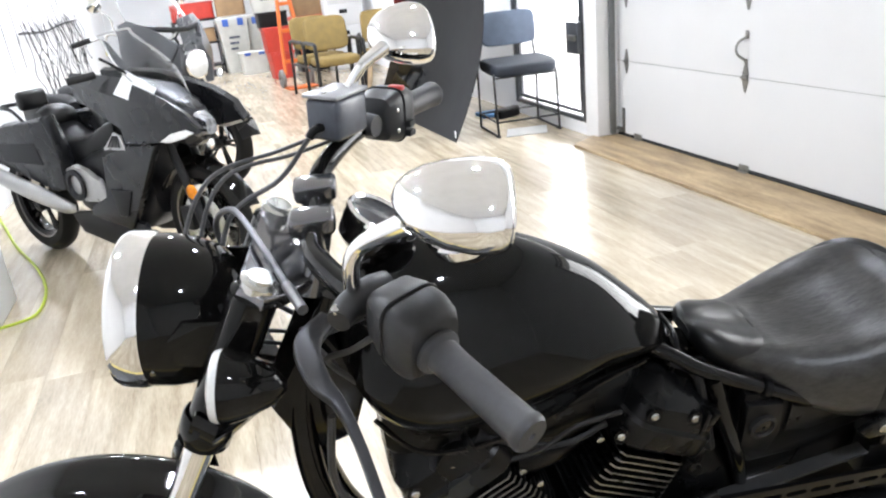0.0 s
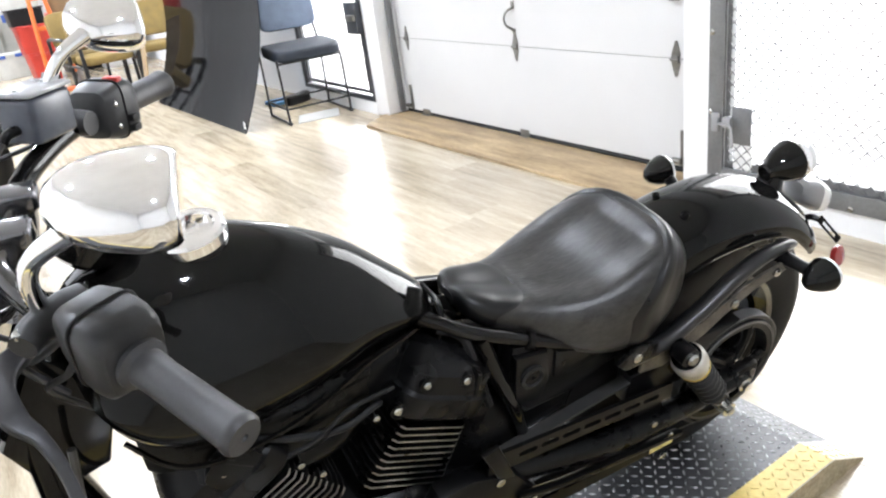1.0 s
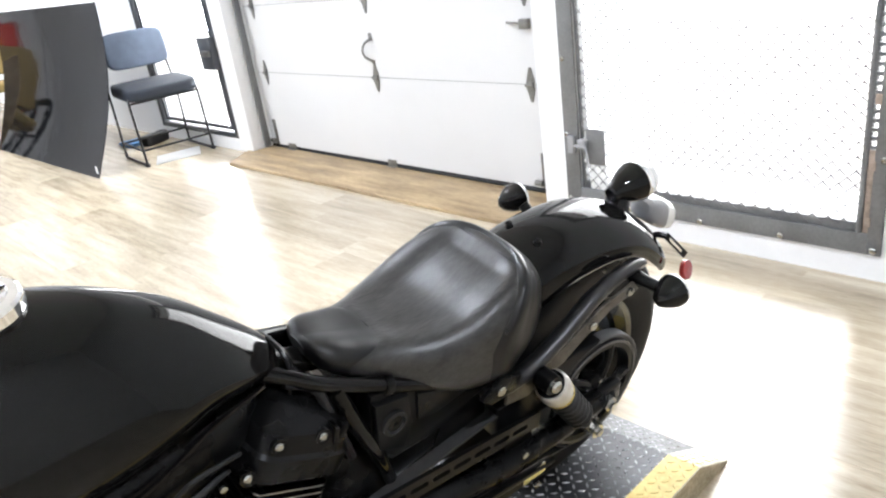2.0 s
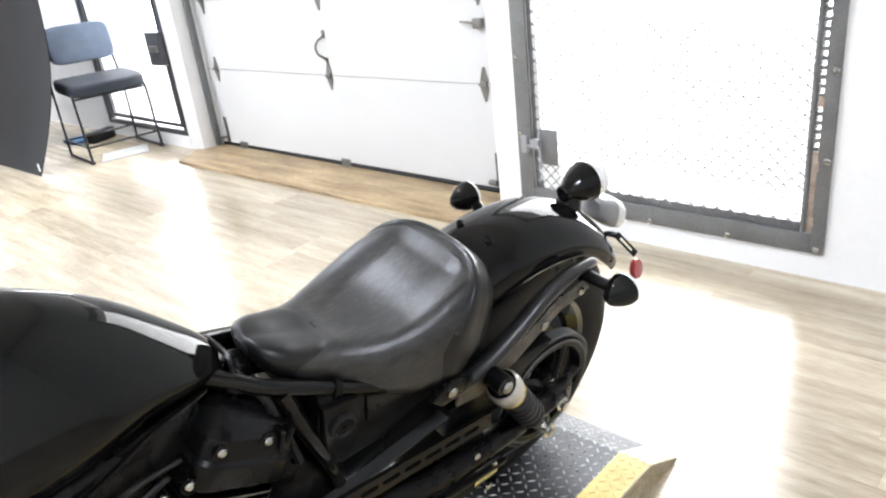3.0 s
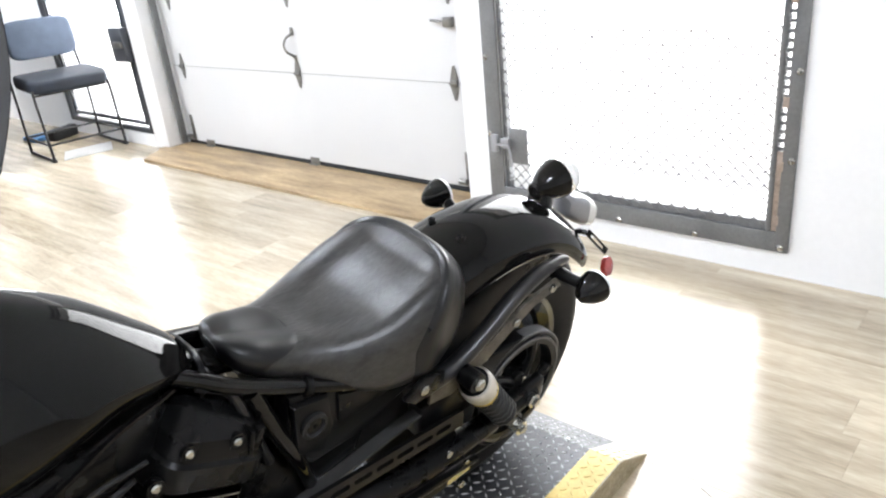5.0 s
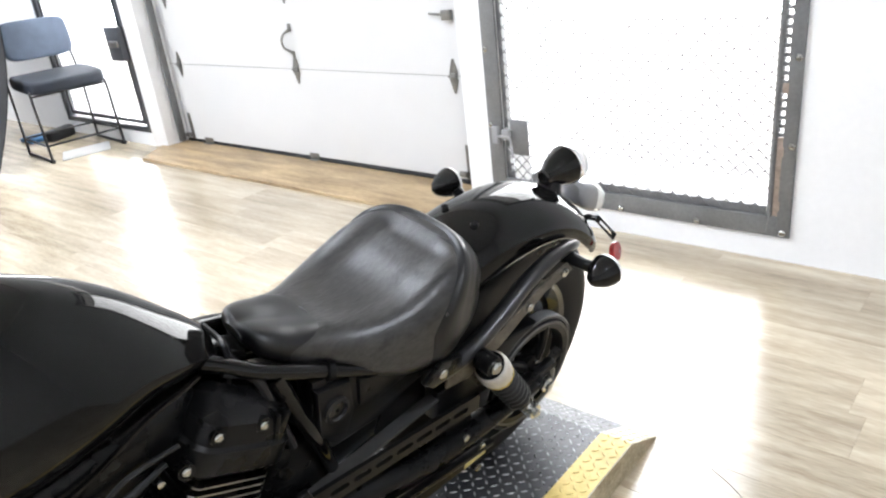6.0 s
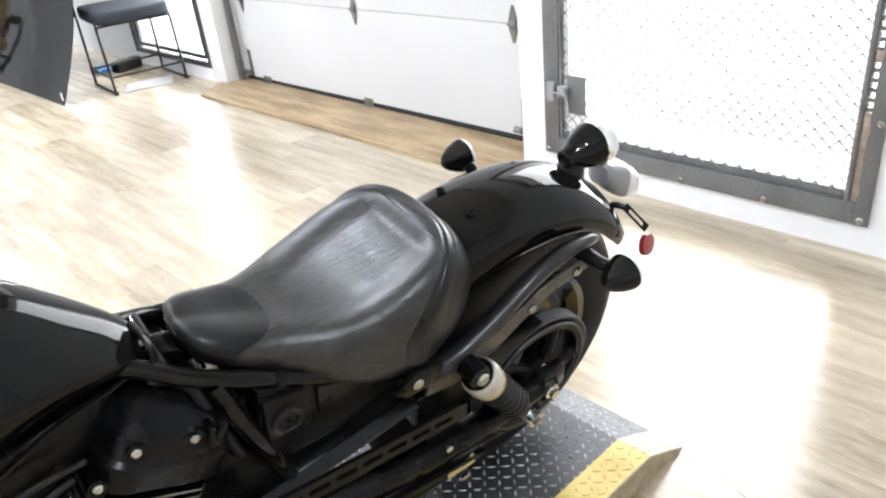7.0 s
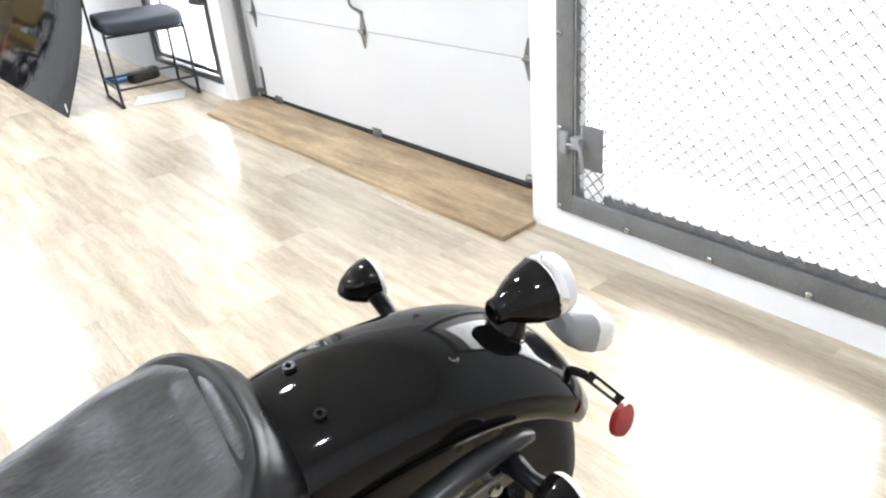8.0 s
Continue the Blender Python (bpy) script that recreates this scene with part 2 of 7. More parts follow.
def slab(bm, outline, depth, m=None, bevel=0.0):
    """Flat outline in x, y, given thickness along z."""
    m = m or Matrix()
    bot = [bm.verts.new(m @ V(x, y, -depth / 2)) for x, y in outline]
    top = [bm.verts.new(m @ V(x, y, depth / 2)) for x, y in outline]
    n = len(outline)
    fs = [bm.faces.new(bot[::-1]), bm.faces.new(top)]
    for i in range(n):
        bm.faces.new((bot[i], bot[(i + 1) % n], top[(i + 1) % n], top[i]))
    if bevel:
        es = [e for f in fs for e in f.edges]
        bmesh.ops.bevel(bm, geom=es, offset=bevel, segments=2, profile=0.5, affect="EDGES")
    return bm


def torus_profile(bm, profile, m=None, seg=56):
    """Closed profile of (radius, height) turned about z of m: rings, rims, tyres."""
    m = m or Matrix()
    rings = [[m @ V(r * math.cos(a), r * math.sin(a), h) for r, h in profile] for a in [2 * math.pi * k / seg for k in range(seg)]]
    return loft(bm, rings, caps=False, loop=True)


def new_bm():
    return bmesh.new()


# side view plane of a machine: x forward, z up, thickness across
SIDE = Matrix(((1, 0, 0, 0), (0, 0, -1, 0), (0, 1, 0, 0), (0, 0, 0, 1)))


def side(y):
    return Matrix.Translation((0, y, 0)) @ SIDE


# ---- the room ----
X0, X1, XG, Y0, Y1 = -1.50, 2.767, 2.966, -2.6, 16.4
bm = box(new_bm(), (X0 - 0.2, Y0 - 0.2, -0.12), (3.4, Y1 + 0.2, -0.012))
FLOOR = structure("floor", bm, SUBFLOOR, "washed oak laminate plank floor", "floor")
bm = box(new_bm(), (X0 - 0.25, Y0 - 0.25, CEIL), (3.4, Y1 + 0.25, CEIL + 0.15))
structure("ceiling", bm, CEILING, "plain off-white painted ceiling", "ceiling")
structure("wall_west", box(new_bm(), (X0 - 0.2, Y0, 0), (X0, Y1, CEIL)), WALL, "white painted wall with hanging wires", "wall")
structure("wall_north", box(new_bm(), (X0 - 0.2, Y1, 0), (3.3, Y1 + 0.2, CEIL)), WALL, "white painted back wall of the workshop", "wall")
structure("wall_south", box(new_bm(), (X0 - 0.2, Y0 - 0.2, 0), (3.3, Y0, CEIL)), WALL, "plain white painted wall", "wall")

# street wall: mesh door opening, garage recess, glass door opening
MY0, MY1, MZ0, MZ1 = 0.818, 2.0, 0.153, 2.15
GY0, GY1, GZ1 = 2.215, 4.985, 2.12
DY0, DY1, DZ1 = 5.17, 6.50, 2.08
XL = 2.79
bm = new_bm()
box(bm, (X1, Y0, 0), (3.2, MY0, CEIL))
box(bm, (X1, MY1, 0), (3.2, GY0, CEIL))
box(bm, (X1, MY0, 0), (3.2, MY1, MZ0))
box(bm, (X1, MY0, MZ1), (3.2, MY1, CEIL))
structure("wall_east", bm, WALL, "white painted street wall beside the mesh door", "wall", 30)
bm = new_bm()
box(bm, (XL, GY0 + 0.001, GZ1), (3.2, GY1 - 0.001, CEIL))
box(bm, (XL, GY1, 0), (3.2, DY0, CEIL), 0.004)
box(bm, (XL, DY0, 0), (3.2, DY1, 0.092))
box(bm, (XL, DY0, DZ1), (3.2, DY1, CEIL))
box(bm, (XL, DY1, 0), (3.2, Y1, CEIL))
structure("wall_east_far", bm, WALL, "white painted street wall round the glass door", "wall", 30)

# outside: paving and bright sky
bm = box(new_bm(), (3.2, -40, -0.2), (60, 60, -0.05))
structure("ground", bm, CONCRETE, "pale concrete paving outside the doors", "ground")
bm = box(new_bm(), (9.0, -10, -0.05), (9.2, 22, 9))
structure("backdrop", bm, glow("overcast daylight", (0.97, 0.985, 1.0), 9.0), "blown-out white daylight outside", "backdrop")

# sectional garage door
gd = thing("garage_door", "closed white sectional garage door with steel hinges", "garage door", pose(XG, (GY0 + GY1) / 2, 0, 0, 0, 0.64))
gd["kind"] = "structure"
# grey of the added strips that paint the shade in the panel joints
JOINT_SHADE = surface("joint shade grey", (0.33, 0.33, 0.32), 0.7, vary=0.1)
ZJ = [0.035, 0.569, 1.026, 1.483, 2.01]
HW = (GY1 - GY0) / 2 - 0.012
for k in range(4):
    bm = box(new_bm(), (0.0, -HW, ZJ[k] + 0.0022), (0.045, HW, ZJ[k + 1] - 0.0022), 0.003)
    part("panel", bm, GARAGE, gd, smooth=False)
for z in ZJ[1:4]:
    part("joint_strip", box(new_bm(), (0.0025, -HW, z - 0.0020), (0.04, HW, z + 0.0020)), JOINT_SHADE, gd, "grey strip painting the shade in the panel joint", smooth=False)
bm = new_bm()
tube(bm, [(0.02, -HW, 0.02), (0.02, HW, 0.02)], 0.02, 8, smooth=False)
part("bottom_seal", bm, RUBBER, gd, "black rubber floor seal")
CY = (GY0 + GY1) / 2
for y in (2.43, 3.61, 4.84):
    for z in ZJ[1:4]:
        h = part("hinge", slab(new_bm(), [(-0.018, -0.002), (-0.026, 0.02), (-0.006, 0.085), (0.006, 0.085), (0.026, 0.02), (0.026, -0.02), (0.006, -0.085), (-0.006, -0.085), (-0.026, -0.02)], 0.003, Matrix.Translation((-0.003, y - CY, z)) @ Matrix(((0, 0, -1, 0), (1, 0, 0, 0), (0, 1, 0, 0), (0, 0, 0, 1)))), ZINC, gd)
        bm = rod(new_bm(), (-0.014, y - CY - 0.025, z), (-0.014, y - CY + 0.025, z), 0.007, 10)
        box(bm, (-0.016, y - CY - 0.02, z - 0.016), (-0.004, y - CY + 0.02, z + 0.016), 0.003)
        part("knuckle", bm, ZINC, h)
bm = tube(new_bm(), [(-0.004, 0.0, 0.66), (-0.018, 0.005, 0.675), (-0.045, 0.022, 0.70), (-0.05, 0.03, 0.74), (-0.036, 0.02, 0.775), (-0.014, 0.005, 0.79), (-0.004, 0.0, 0.80)], [0.009, 0.008, 0.007, 0.007, 0.007, 0.008, 0.009], 8)
box(bm, (-0.006, -0.014, 0.785), (0.0, 0.014, 0.83), 0.004)
box(bm, (-0.006, -0.012, 0.645), (0.0, 0.012, 0.675), 0.004)
lift = part("lift_handle", bm, ZINC, gd, "bent steel lift handle")
lift.location = (0, 3.61 - CY, 0)
for y, w in ((3.59, 0.042), (4.70, 0.05)):
    bm = box(new_bm(), (-0.03, y - CY - w, 0.012), (-0.001, y - CY + w, 0.02), 0.002)
    box(bm, (-0.005, y - CY - w, 0.012), (-0.001, y - CY + w, 0.06), 0.002)
    part("floor_bracket", bm, ZINC, gd)
for y in (4.885, 2.385):
    bm = box(new_bm(), (-0.006, y - CY - 0.018, 0.04), (-0.001, y - CY + 0.018, 0.225), 0.002)
    rod(bm, (-0.02, y - CY + 0.005, 0.07), (-0.02, y - CY + 0.05, 0.07), 0.016, 12)
    part("corner_bracket", bm, ZINC, gd)
bm = box(new_bm(), (-0.030, 2.40 - CY, 0.838), (-0.002, 2.455 - CY, 0.885), 0.004)
rod(bm, (-0.02, 2.455 - CY, 0.864), (-0.02, 2.535 - CY, 0.870), 0.006, 10)
part("side_latch", bm, ZINC, gd, "galvanised slide-bolt latch")
for y in (GY1 - 0.03, GY0 + 0.03):
    bm = box(new_bm(), (-0.075, y - CY - 0.012, 0.03), (-0.03, y - CY + 0.012, 2.3), 0.003)
    part("track", bm, STEEL, gd, "grey steel door track")

# plywood threshold sheet
bm = slab(new_bm(), [(2.53, 4.89), (2.56, 2.17), (2.745, 2.185), (2.765, 2.217), (2.965, 2.217), (2.95, 4.98), (2.787, 4.982), (2.786, 5.06)], 0.018, pose(0, 0, 0.009), 0.002)
tagged(link("plywood_sheet", bm, PLY), "worn plywood sheet lying before the garage door", "plywood sheet")

# expanded-metal security door in a bolted steel frame
md = thing("mesh_door", "dark steel security door with expanded-metal mesh", "mesh door", pose(X1, 0, 0))
md["kind"] = "structure"
FO = 0.075
bm = new_bm()
box(bm, (-0.014, MY0 - FO + 0.030, MZ0 - 0.055), (-0.001, MY0, MZ1 + 0.055), 0.002)
part("frame_stile", bm, STEEL, md)
bm = box(new_bm(), (-0.014, MY1, MZ0 - 0.055), (-0.001, MY1 + FO, MZ1 + 0.055), 0.002)
part("frame_stile", bm, STEEL, md)
for z0, z1 in ((MZ0 - 0.055, MZ0 + 0.02), (MZ1, MZ1 + 0.055)):
    bm = box(new_bm(), (-0.013, MY0 + 0.0005, z0), (-0.001, MY1 - 0.0005, z1), 0.002)
    part("frame_rail", bm, STEEL, md)
bm = new_bm()
for lo, hi in (((0.004, MY0 + 0.022, MZ0 - 0.01), (0.034, MY0 + 0.044, MZ1 - 0.01)), ((0.004, MY1 - 0.022, MZ0 - 0.01), (0.034, MY1 + 0.004, MZ1 - 0.01)),
               ((0.0045, MY0 + 0.0445, MZ0 - 0.01), (0.0335, MY1 - 0.0225, MZ0 + 0.05)), ((0.0045, MY0 + 0.0445, MZ1 - 0.05), (0.0335, MY1 - 0.0225, MZ1 - 0.01))):
    box(bm, lo, hi, 0.003)
leaf = part("door_leaf", bm, STEEL, md, "grey steel door leaf tubes")
# diamonds of the mesh: zigzag strands, each a flat strip
verts, faces = [], []
PW, PH, TH = 0.052, 0.0250, 0.0017
ny = int((MY1 - MY0 - 0.035) / PW)
nz = int((MZ1 - MZ0 - 0.03) / PH)
for r in range(nz + 1):
    z = MZ0 + 0.022 + r * PH
    for c in range(2 * ny):
        ya, yb = MY0 + 0.03 + c * PW / 2, MY0 + 0.03 + (c + 1) * PW / 2
        za = z + (PH / 2 if (c + r) % 2 else -PH / 2)
        zb = z + (-PH / 2 if (c + r) % 2 else PH / 2)
        i = len(verts)
        ta, tb0 = (TH * 2.1, TH * 0.7) if (c + r) % 2 else (TH * 0.7, TH * 2.1)
        verts += [(-0.0015, ya, za - ta), (-0.0015, yb, zb - tb0), (-0.0015, yb, zb + tb0), (-0.0015, ya, za + ta), (0.0015, ya, za - ta), (0.0015, yb, zb - tb0), (0.0015, yb, zb + tb0), (0.0015, ya, za + ta)]
        faces += [(i, i + 1, i + 2, i + 3), (i + 4, i + 7, i + 6, i + 5), (i + 3, i + 2, i + 6, i + 7), (i, i + 4, i + 5, i + 1)]
me = bpy.data.meshes.new("mesh_panel")
me.from_pydata(verts, [], faces)
me.materials.append(STEEL)
mesh_panel = new("mesh_panel", me)
mesh_panel.parent = md
mesh_panel["kind"] = "stuff"
mesh_panel["label"] = "diamond expanded-metal mesh"
for y, z in ((1.747, 0.112), (1.428, 0.112), (1.110, 0.112), (2.058, 0.115), (0.798, 0.115), (0.788, 0.438), (0.788, 0.739), (0.788, 1.04), (2.060, 0.415), (2.060, 0.747), (2.060, 1.08)):
    bm = revolve(new_bm(), [(0.013, 0), (0.013, 0.004), (0.008, 0.009), (0.0, 0.010)], along((-0.013, y, z), (-0.03, y, z)), 14)
    part("bolt", bm, BOLT, md)
# piano-style hinge column beside the opening
bm = tube(new_bm(), [(-0.004, MY0 + 0.031, 0.12), (-0.004, MY0 + 0.031, 2.1)], 0.010, 8, smooth=False)
part("hinge_rod", bm, STEEL, md, "grey hinge rod")
part("hinge_strip", box(new_bm(), (-0.006, MY0 - 0.001, 0.115), (0.002, MY0 + 0.0215, 0.465), 0.002), RUST, md, "rusty hinge strip")
for k in range(54):
    z = 0.470 + k * 0.030
    part("hinge_knuckle", rod(new_bm(), (0.0, MY0 + 0.010, z), (0.0, MY0 + 0.010, z + 0.013), 0.0125, 10), STEEL, md)
for z in (0.20, 0.40, 0.62, 0.95, 1.3):
    part("hinge_tab", box(new_bm(), (-0.018, MY0 - 0.006, z), (-0.0145, MY0 + 0.014, z + 0.035), 0.002), RUST, md)
bm = box(new_bm(), (-0.004, MY1 - 0.130, 0.285), (0.001, MY1 - 0.035, 0.444), 0.002)
part("lock_plate", bm, STEEL, md, "grey steel lock plate")
bm = box(new_bm(), (-0.035, MY1 + 0.012, 0.335), (-0.014, MY1 + 0.045, 0.415), 0.003)
tube(bm, [(-0.028, MY1 + 0.02, 0.37), (-0.03, MY1 - 0.025, 0.37), (-0.03, MY1 - 0.048, 0.365), (-0.03, MY1 - 0.056, 0.33), (-0.03, MY1 - 0.06, 0.275)], 0.006, 8)
box(bm, (-0.03, MY1 - 0.045, 0.355), (-0.004, MY1 - 0.005, 0.40), 0.003)
part("latch", bm, PALEGREY, md, "galvanised slide latch with bent bar")
bm = box(new_bm(), (0.0005, MY1 - 0.135, 0.17), (0.003, MY1 - 0.045, 0.285), 0.001)
part("card", bm, surface("white card", (0.8, 0.8, 0.79), 0.7, vary=0.03), md, "blank white card behind the mesh")

# glass door in a dark aluminium frame
dr = thing("glass_door", "glass street door in a dark aluminium frame", "glass door", pose(XL, 0, 0))
dr["kind"] = "structure"
DARK = surface("dark anodised frame", (0.075, 0.08, 0.088), 0.4, 0.5, vary=0.15, scale=9)
for lo, hi in (((0.0, DY0, 0.094), (0.05, DY0 + 0.045, DZ1)), ((0.0, DY1 - 0.045, 0.094), (0.05, DY1, DZ1)), ((0.0, DY0 + 0.0455, 0.094), (0.05, DY1 - 0.0455, 0.130)), ((0.0, DY0 + 0.0455, DZ1 - 0.05), (0.05, DY1 - 0.0455, DZ1))):
    part("frame_bar", box(new_bm(), lo, hi, 0.003), DARK, dr)
for lo, hi in (((0.012, DY0 + 0.075, 0.150), (0.045, DY0 + 0.105, DZ1 - 0.08)), ((0.012, DY1 - 0.105, 0.150), (0.045, DY1 - 0.075, DZ1 - 0.08)), ((0.012, DY0 + 0.1055, 0.150), (0.045, DY1 - 0.1055, 0.178))):
    part("leaf_bar", box(new_bm(), lo, hi, 0.003), DARK, dr)
pane = part("pane", box(new_bm(), (0.025, DY0 + 0.1055, 0.179), (0.031, DY1 - 0.1055, DZ1 - 0.08)), glass("door glass"), dr, "clear glass pane", smooth=False)
pane.visible_shadow = False
bm = box(new_bm(), (-0.05, DY0 + 0.01, 0.62), (-0.002, DY0 + 0.19, 0.85), 0.005)
lk = part("lock_case", bm, DARK, dr, "dark steel lock case")
part("paddle", box(new_bm(), (-0.068, DY0 + 0.02, 0.715), (-0.051, DY0 + 0.14, 0.76), 0.006), ZINC, lk, "steel push paddle")

# ceiling downlights
for lx, ly in LAMPS:
    dl = thing("downlight", "round white ceiling downlight", "ceiling light", pose(lx, ly, CEIL), "ceiling downlights")
    part("trim_ring", torus_profile(new_bm(), [(0.085, -0.002), (0.085, -0.03), (0.105, -0.022), (0.11, -0.002)], seg=28), GARAGE, dl)


# ---- lift platform under the cruiser ----
HP = 0.077
PLAT = pose(1.26, 1.077, 0)
plat = thing("lift_platform", "low black tread-plate platform with yellow edges", "platform", PLAT)
PX0, PX1, PR, PY = -2.45, 0.218, 0.137, 0.324
bm = new_bm()
loft(bm, [[V(PX0, y, 0), V(PX1 + PR, y, 0), V(PX1 + PR, y, 0.003), V(PX1, y, HP - 0.004), V(PX0, y, HP - 0.004)] for y in (-PY, PY)])
part("deck", bm, PLATE, plat, smooth=False)
for s in (-1, 1):
    bm = slab(new_bm(), [(PX0, 0.0), (PX1 + PR, 0.0), (PX1 + PR, 0.003), (PX1, HP - 0.003), (PX0, HP - 0.003)], 0.003, Matrix.Translation((0, s * (PY + 0.0022), 0)) @ SIDE)
    part("side_skirt", bm, SKIRT, plat, "worn bare metal side skirt", smooth=False)
for s in (-1, 1):
    a, b = s * (PY - 0.079), s * (PY + 0.001)
    bm = new_bm()
    loft(bm, [[V(PX0, y, HP - 0.004), V(PX1, y, HP - 0.004), V(PX1, y, HP - 0.002), V(PX0, y, HP - 0.002)] for y in (a, b)])
    part("edge_stripe", bm, YELLOW, plat, "worn yellow painted edge stripe", smooth=False)
    bm = new_bm()
    loft(bm, [[V(PX1, y, HP - 0.004), V(PX1 + PR, y, 0.003), V(PX1 + PR, y, 0.0045), V(PX1, y, HP - 0.002)] for y in (a, b)])
    part("ramp_stripe", bm, WORNRAMP, plat, "ramp edge with its yellow paint worn off", smooth=False)


def tread(bounds, yellow):
    """Raised lozenges of tread plate, laid in alternating directions."""
    vs, fs = [], []
    rnd = random.Random(7)
    p = 0.0225
    x = bounds[0]
    i = 0
    while x < bounds[1]:
        y = -PY + 0.013
        j = 0
        while y < PY - 0.010:
            edge = abs(y) > PY - 0.079
            if edge == yellow:
                t = max(0.0, (x - PX1) / PR)
                z = (HP - 0.002) * (1 - t) + 0.0045 * t if t > 0 else HP - 0.002
                if not yellow:
                    z -= 0.002
                sl = -(HP - 0.006) / PR if t > 0 else 0.0
                a = radians(45 if (i + j) % 2 else -45)
                ca, sa = math.cos(a), math.sin(a)
                k = len(vs)
                h = 0.0019 + rnd.uniform(-0.0003, 0.0002)
                for u, w, q in ((-0.0101, 0, 0), (0, -0.0030, 0), (0.0101, 0, 0), (0, 0.0030, 0), (-0.0062, 0, h), (0, -0.0015, h), (0.0062, 0, h), (0, 0.0015, h)):
                    dx, dy = u * ca - w * sa, u * sa + w * ca
                    vs.append((x + dx, y + dy, z + q + dx * sl))
                fs += [(k, k + 1, k + 5, k + 4), (k + 1, k + 2, k + 6, k + 5), (k + 2, k + 3, k + 7, k + 6), (k + 3, k, k + 4, k + 7), (k + 4, k + 5, k + 6, k + 7)]
            y += p
            j += 1
        x += p
        i += 1
    return vs, fs


for yel, mat_, lab in ((False, LOZENGE, "raised shiny tread lozenges"), (True, YELLOW, "yellow painted tread lozenges")):
    vs, fs = tread((-1.2, PX1 + PR - 0.013), yel)
    me = bpy.data.meshes.new("tread")
    me.from_pydata(vs, [], fs)
    me.materials.append(mat_)
    o = new("tread", me)
    o.parent = plat
    o["kind"], o["label"] = "stuff", lab

# ---- the black cruiser ----
# leans on its side stand, bars to the rear of the room
MB = pose(1.2545, 1.0695, 0.1008, -13.406, 1.808, 173.781) @ Matrix.Scale(0.9353, 4)
bike = thing("motorcycle", "black cruiser motorcycle with solo seat on the platform", "motorcycle", MB)
P = lambda name, b, m, label="", parent=None, angle=38: part(name, b, m, parent or bike, label, angle)


def keyed(keys, x):
    """Smooth value at x from keys (x, values...) given in rising x."""
    i = 0
    while i < len(keys) - 2 and x > keys[i + 1][0]:
        i += 1
    k0, k1 = keys[i], keys[i + 1]
    kp, kn = keys[max(i - 1, 0)], keys[min(i + 2, len(keys) - 1)]
    t = min(1.0, max(0.0, (x - k0[0]) / (k1[0] - k0[0])))
    out = []
    for a in range(1, len(k0)):
        m0 = (k1[a] - kp[a]) / max(1e-6, k1[0] - kp[0]) * (k1[0] - k0[0])
        m1 = (kn[a] - k0[a]) / max(1e-6, kn[0] - k0[0]) * (k1[0] - k0[0])
        out.append((2 * t ** 3 - 3 * t * t + 1) * k0[a] + (t ** 3 - 2 * t * t + t) * m0 + (-2 * t ** 3 + 3 * t * t) * k1[a] + (t ** 3 - t * t) * m1)
    return out


def se(a, p):
    return math.copysign(abs(a) ** p, a)


# fuel tank: teardrop loft; width, top, height of the widest line, bottom
TANK = [(0.634, 0.014, 0.742, 0.732, 0.722), (0.648, 0.038, 0.776, 0.744, 0.718), (0.70, 0.072, 0.838, 0.778, 0.726), (0.77, 0.100, 0.908, 0.808, 0.730), (0.86, 0.129, 0.966, 0.816, 0.708),
        (0.95, 0.147, 1.001, 0.822, 0.697), (1.03, 0.154, 1.013, 0.824, 0.698), (1.09, 0.148, 1.002, 0.832, 0.718), (1.135, 0.125, 0.980, 0.846, 0.765), (1.160, 0.084, 0.948, 0.860, 0.828), (1.170, 0.03, 0.900, 0.863, 0.846)]
rings = []
for k in range(49):
    x = TANK[0][0] + (TANK[-1][0] - TANK[0][0]) * (0.5 - 0.5 * math.cos(math.pi * k / 48))
    w, zt, zw, zb = keyed(TANK, x)
    ring = []
    for j in range(32):
        a = 2 * math.pi * j / 32
        c, s = math.cos(a), math.sin(a)
        if s >= 0:
            y, z = w * c, zw + (zt - zw) * (1 - abs(c) ** (1.85 + 0.55 * min(1.0, max(0.0, (x - 0.66) / 0.24))))
        else:
            y, z = w * se(c, 0.55) * (1 - 0.30 * abs(s) ** 1.5), zw + (zw - zb) * se(s, 0.85)
        ring.append(V(x, y, z))
    rings.append(ring)
tank = P("fuel_tank", loft(new_bm(), rings), GLOSS, "gloss black teardrop fuel tank", angle=60)
# pressed seam along the tank's lower edge
for s in (1, -1):
    pts = []
    for x in (0.645, 0.70, 0.78, 0.88, 0.97, 1.05, 1.10, 1.14):
        w, zt, zw, zb = keyed(TANK, x)
        pts.append(V(x, s * w * 0.78, zb + 0.006))
    P("tank_seam", tube(new_bm(), pts, 0.0045, 6), GLOSS, parent=tank)
CAPM = Matrix.Translation((0.976, 0.006, 0.986)) @ Euler((0, radians(4), 0)).to_matrix().to_4x4() @ Matrix.Diagonal((1.16, 1.16, 1.0, 1))
bm = revolve(new_bm(), [(0.036, -0.004), (0.040, 0.0), (0.040, 0.008), (0.0385, 0.011)], CAPM, 36)
P("cap_neck", bm, GLOSS, parent=tank)
bm = revolve(new_bm(), [(0.040, 0.011), (0.042, 0.013), (0.042, 0.027), (0.039, 0.031), (0.030, 0.0325), (0.028, 0.0305), (0.012, 0.031), (0.010, 0.033), (0.0, 0.033)], CAPM, 36)
P("fuel_cap", bm, CHROME, "chrome screw fuel cap", parent=tank)
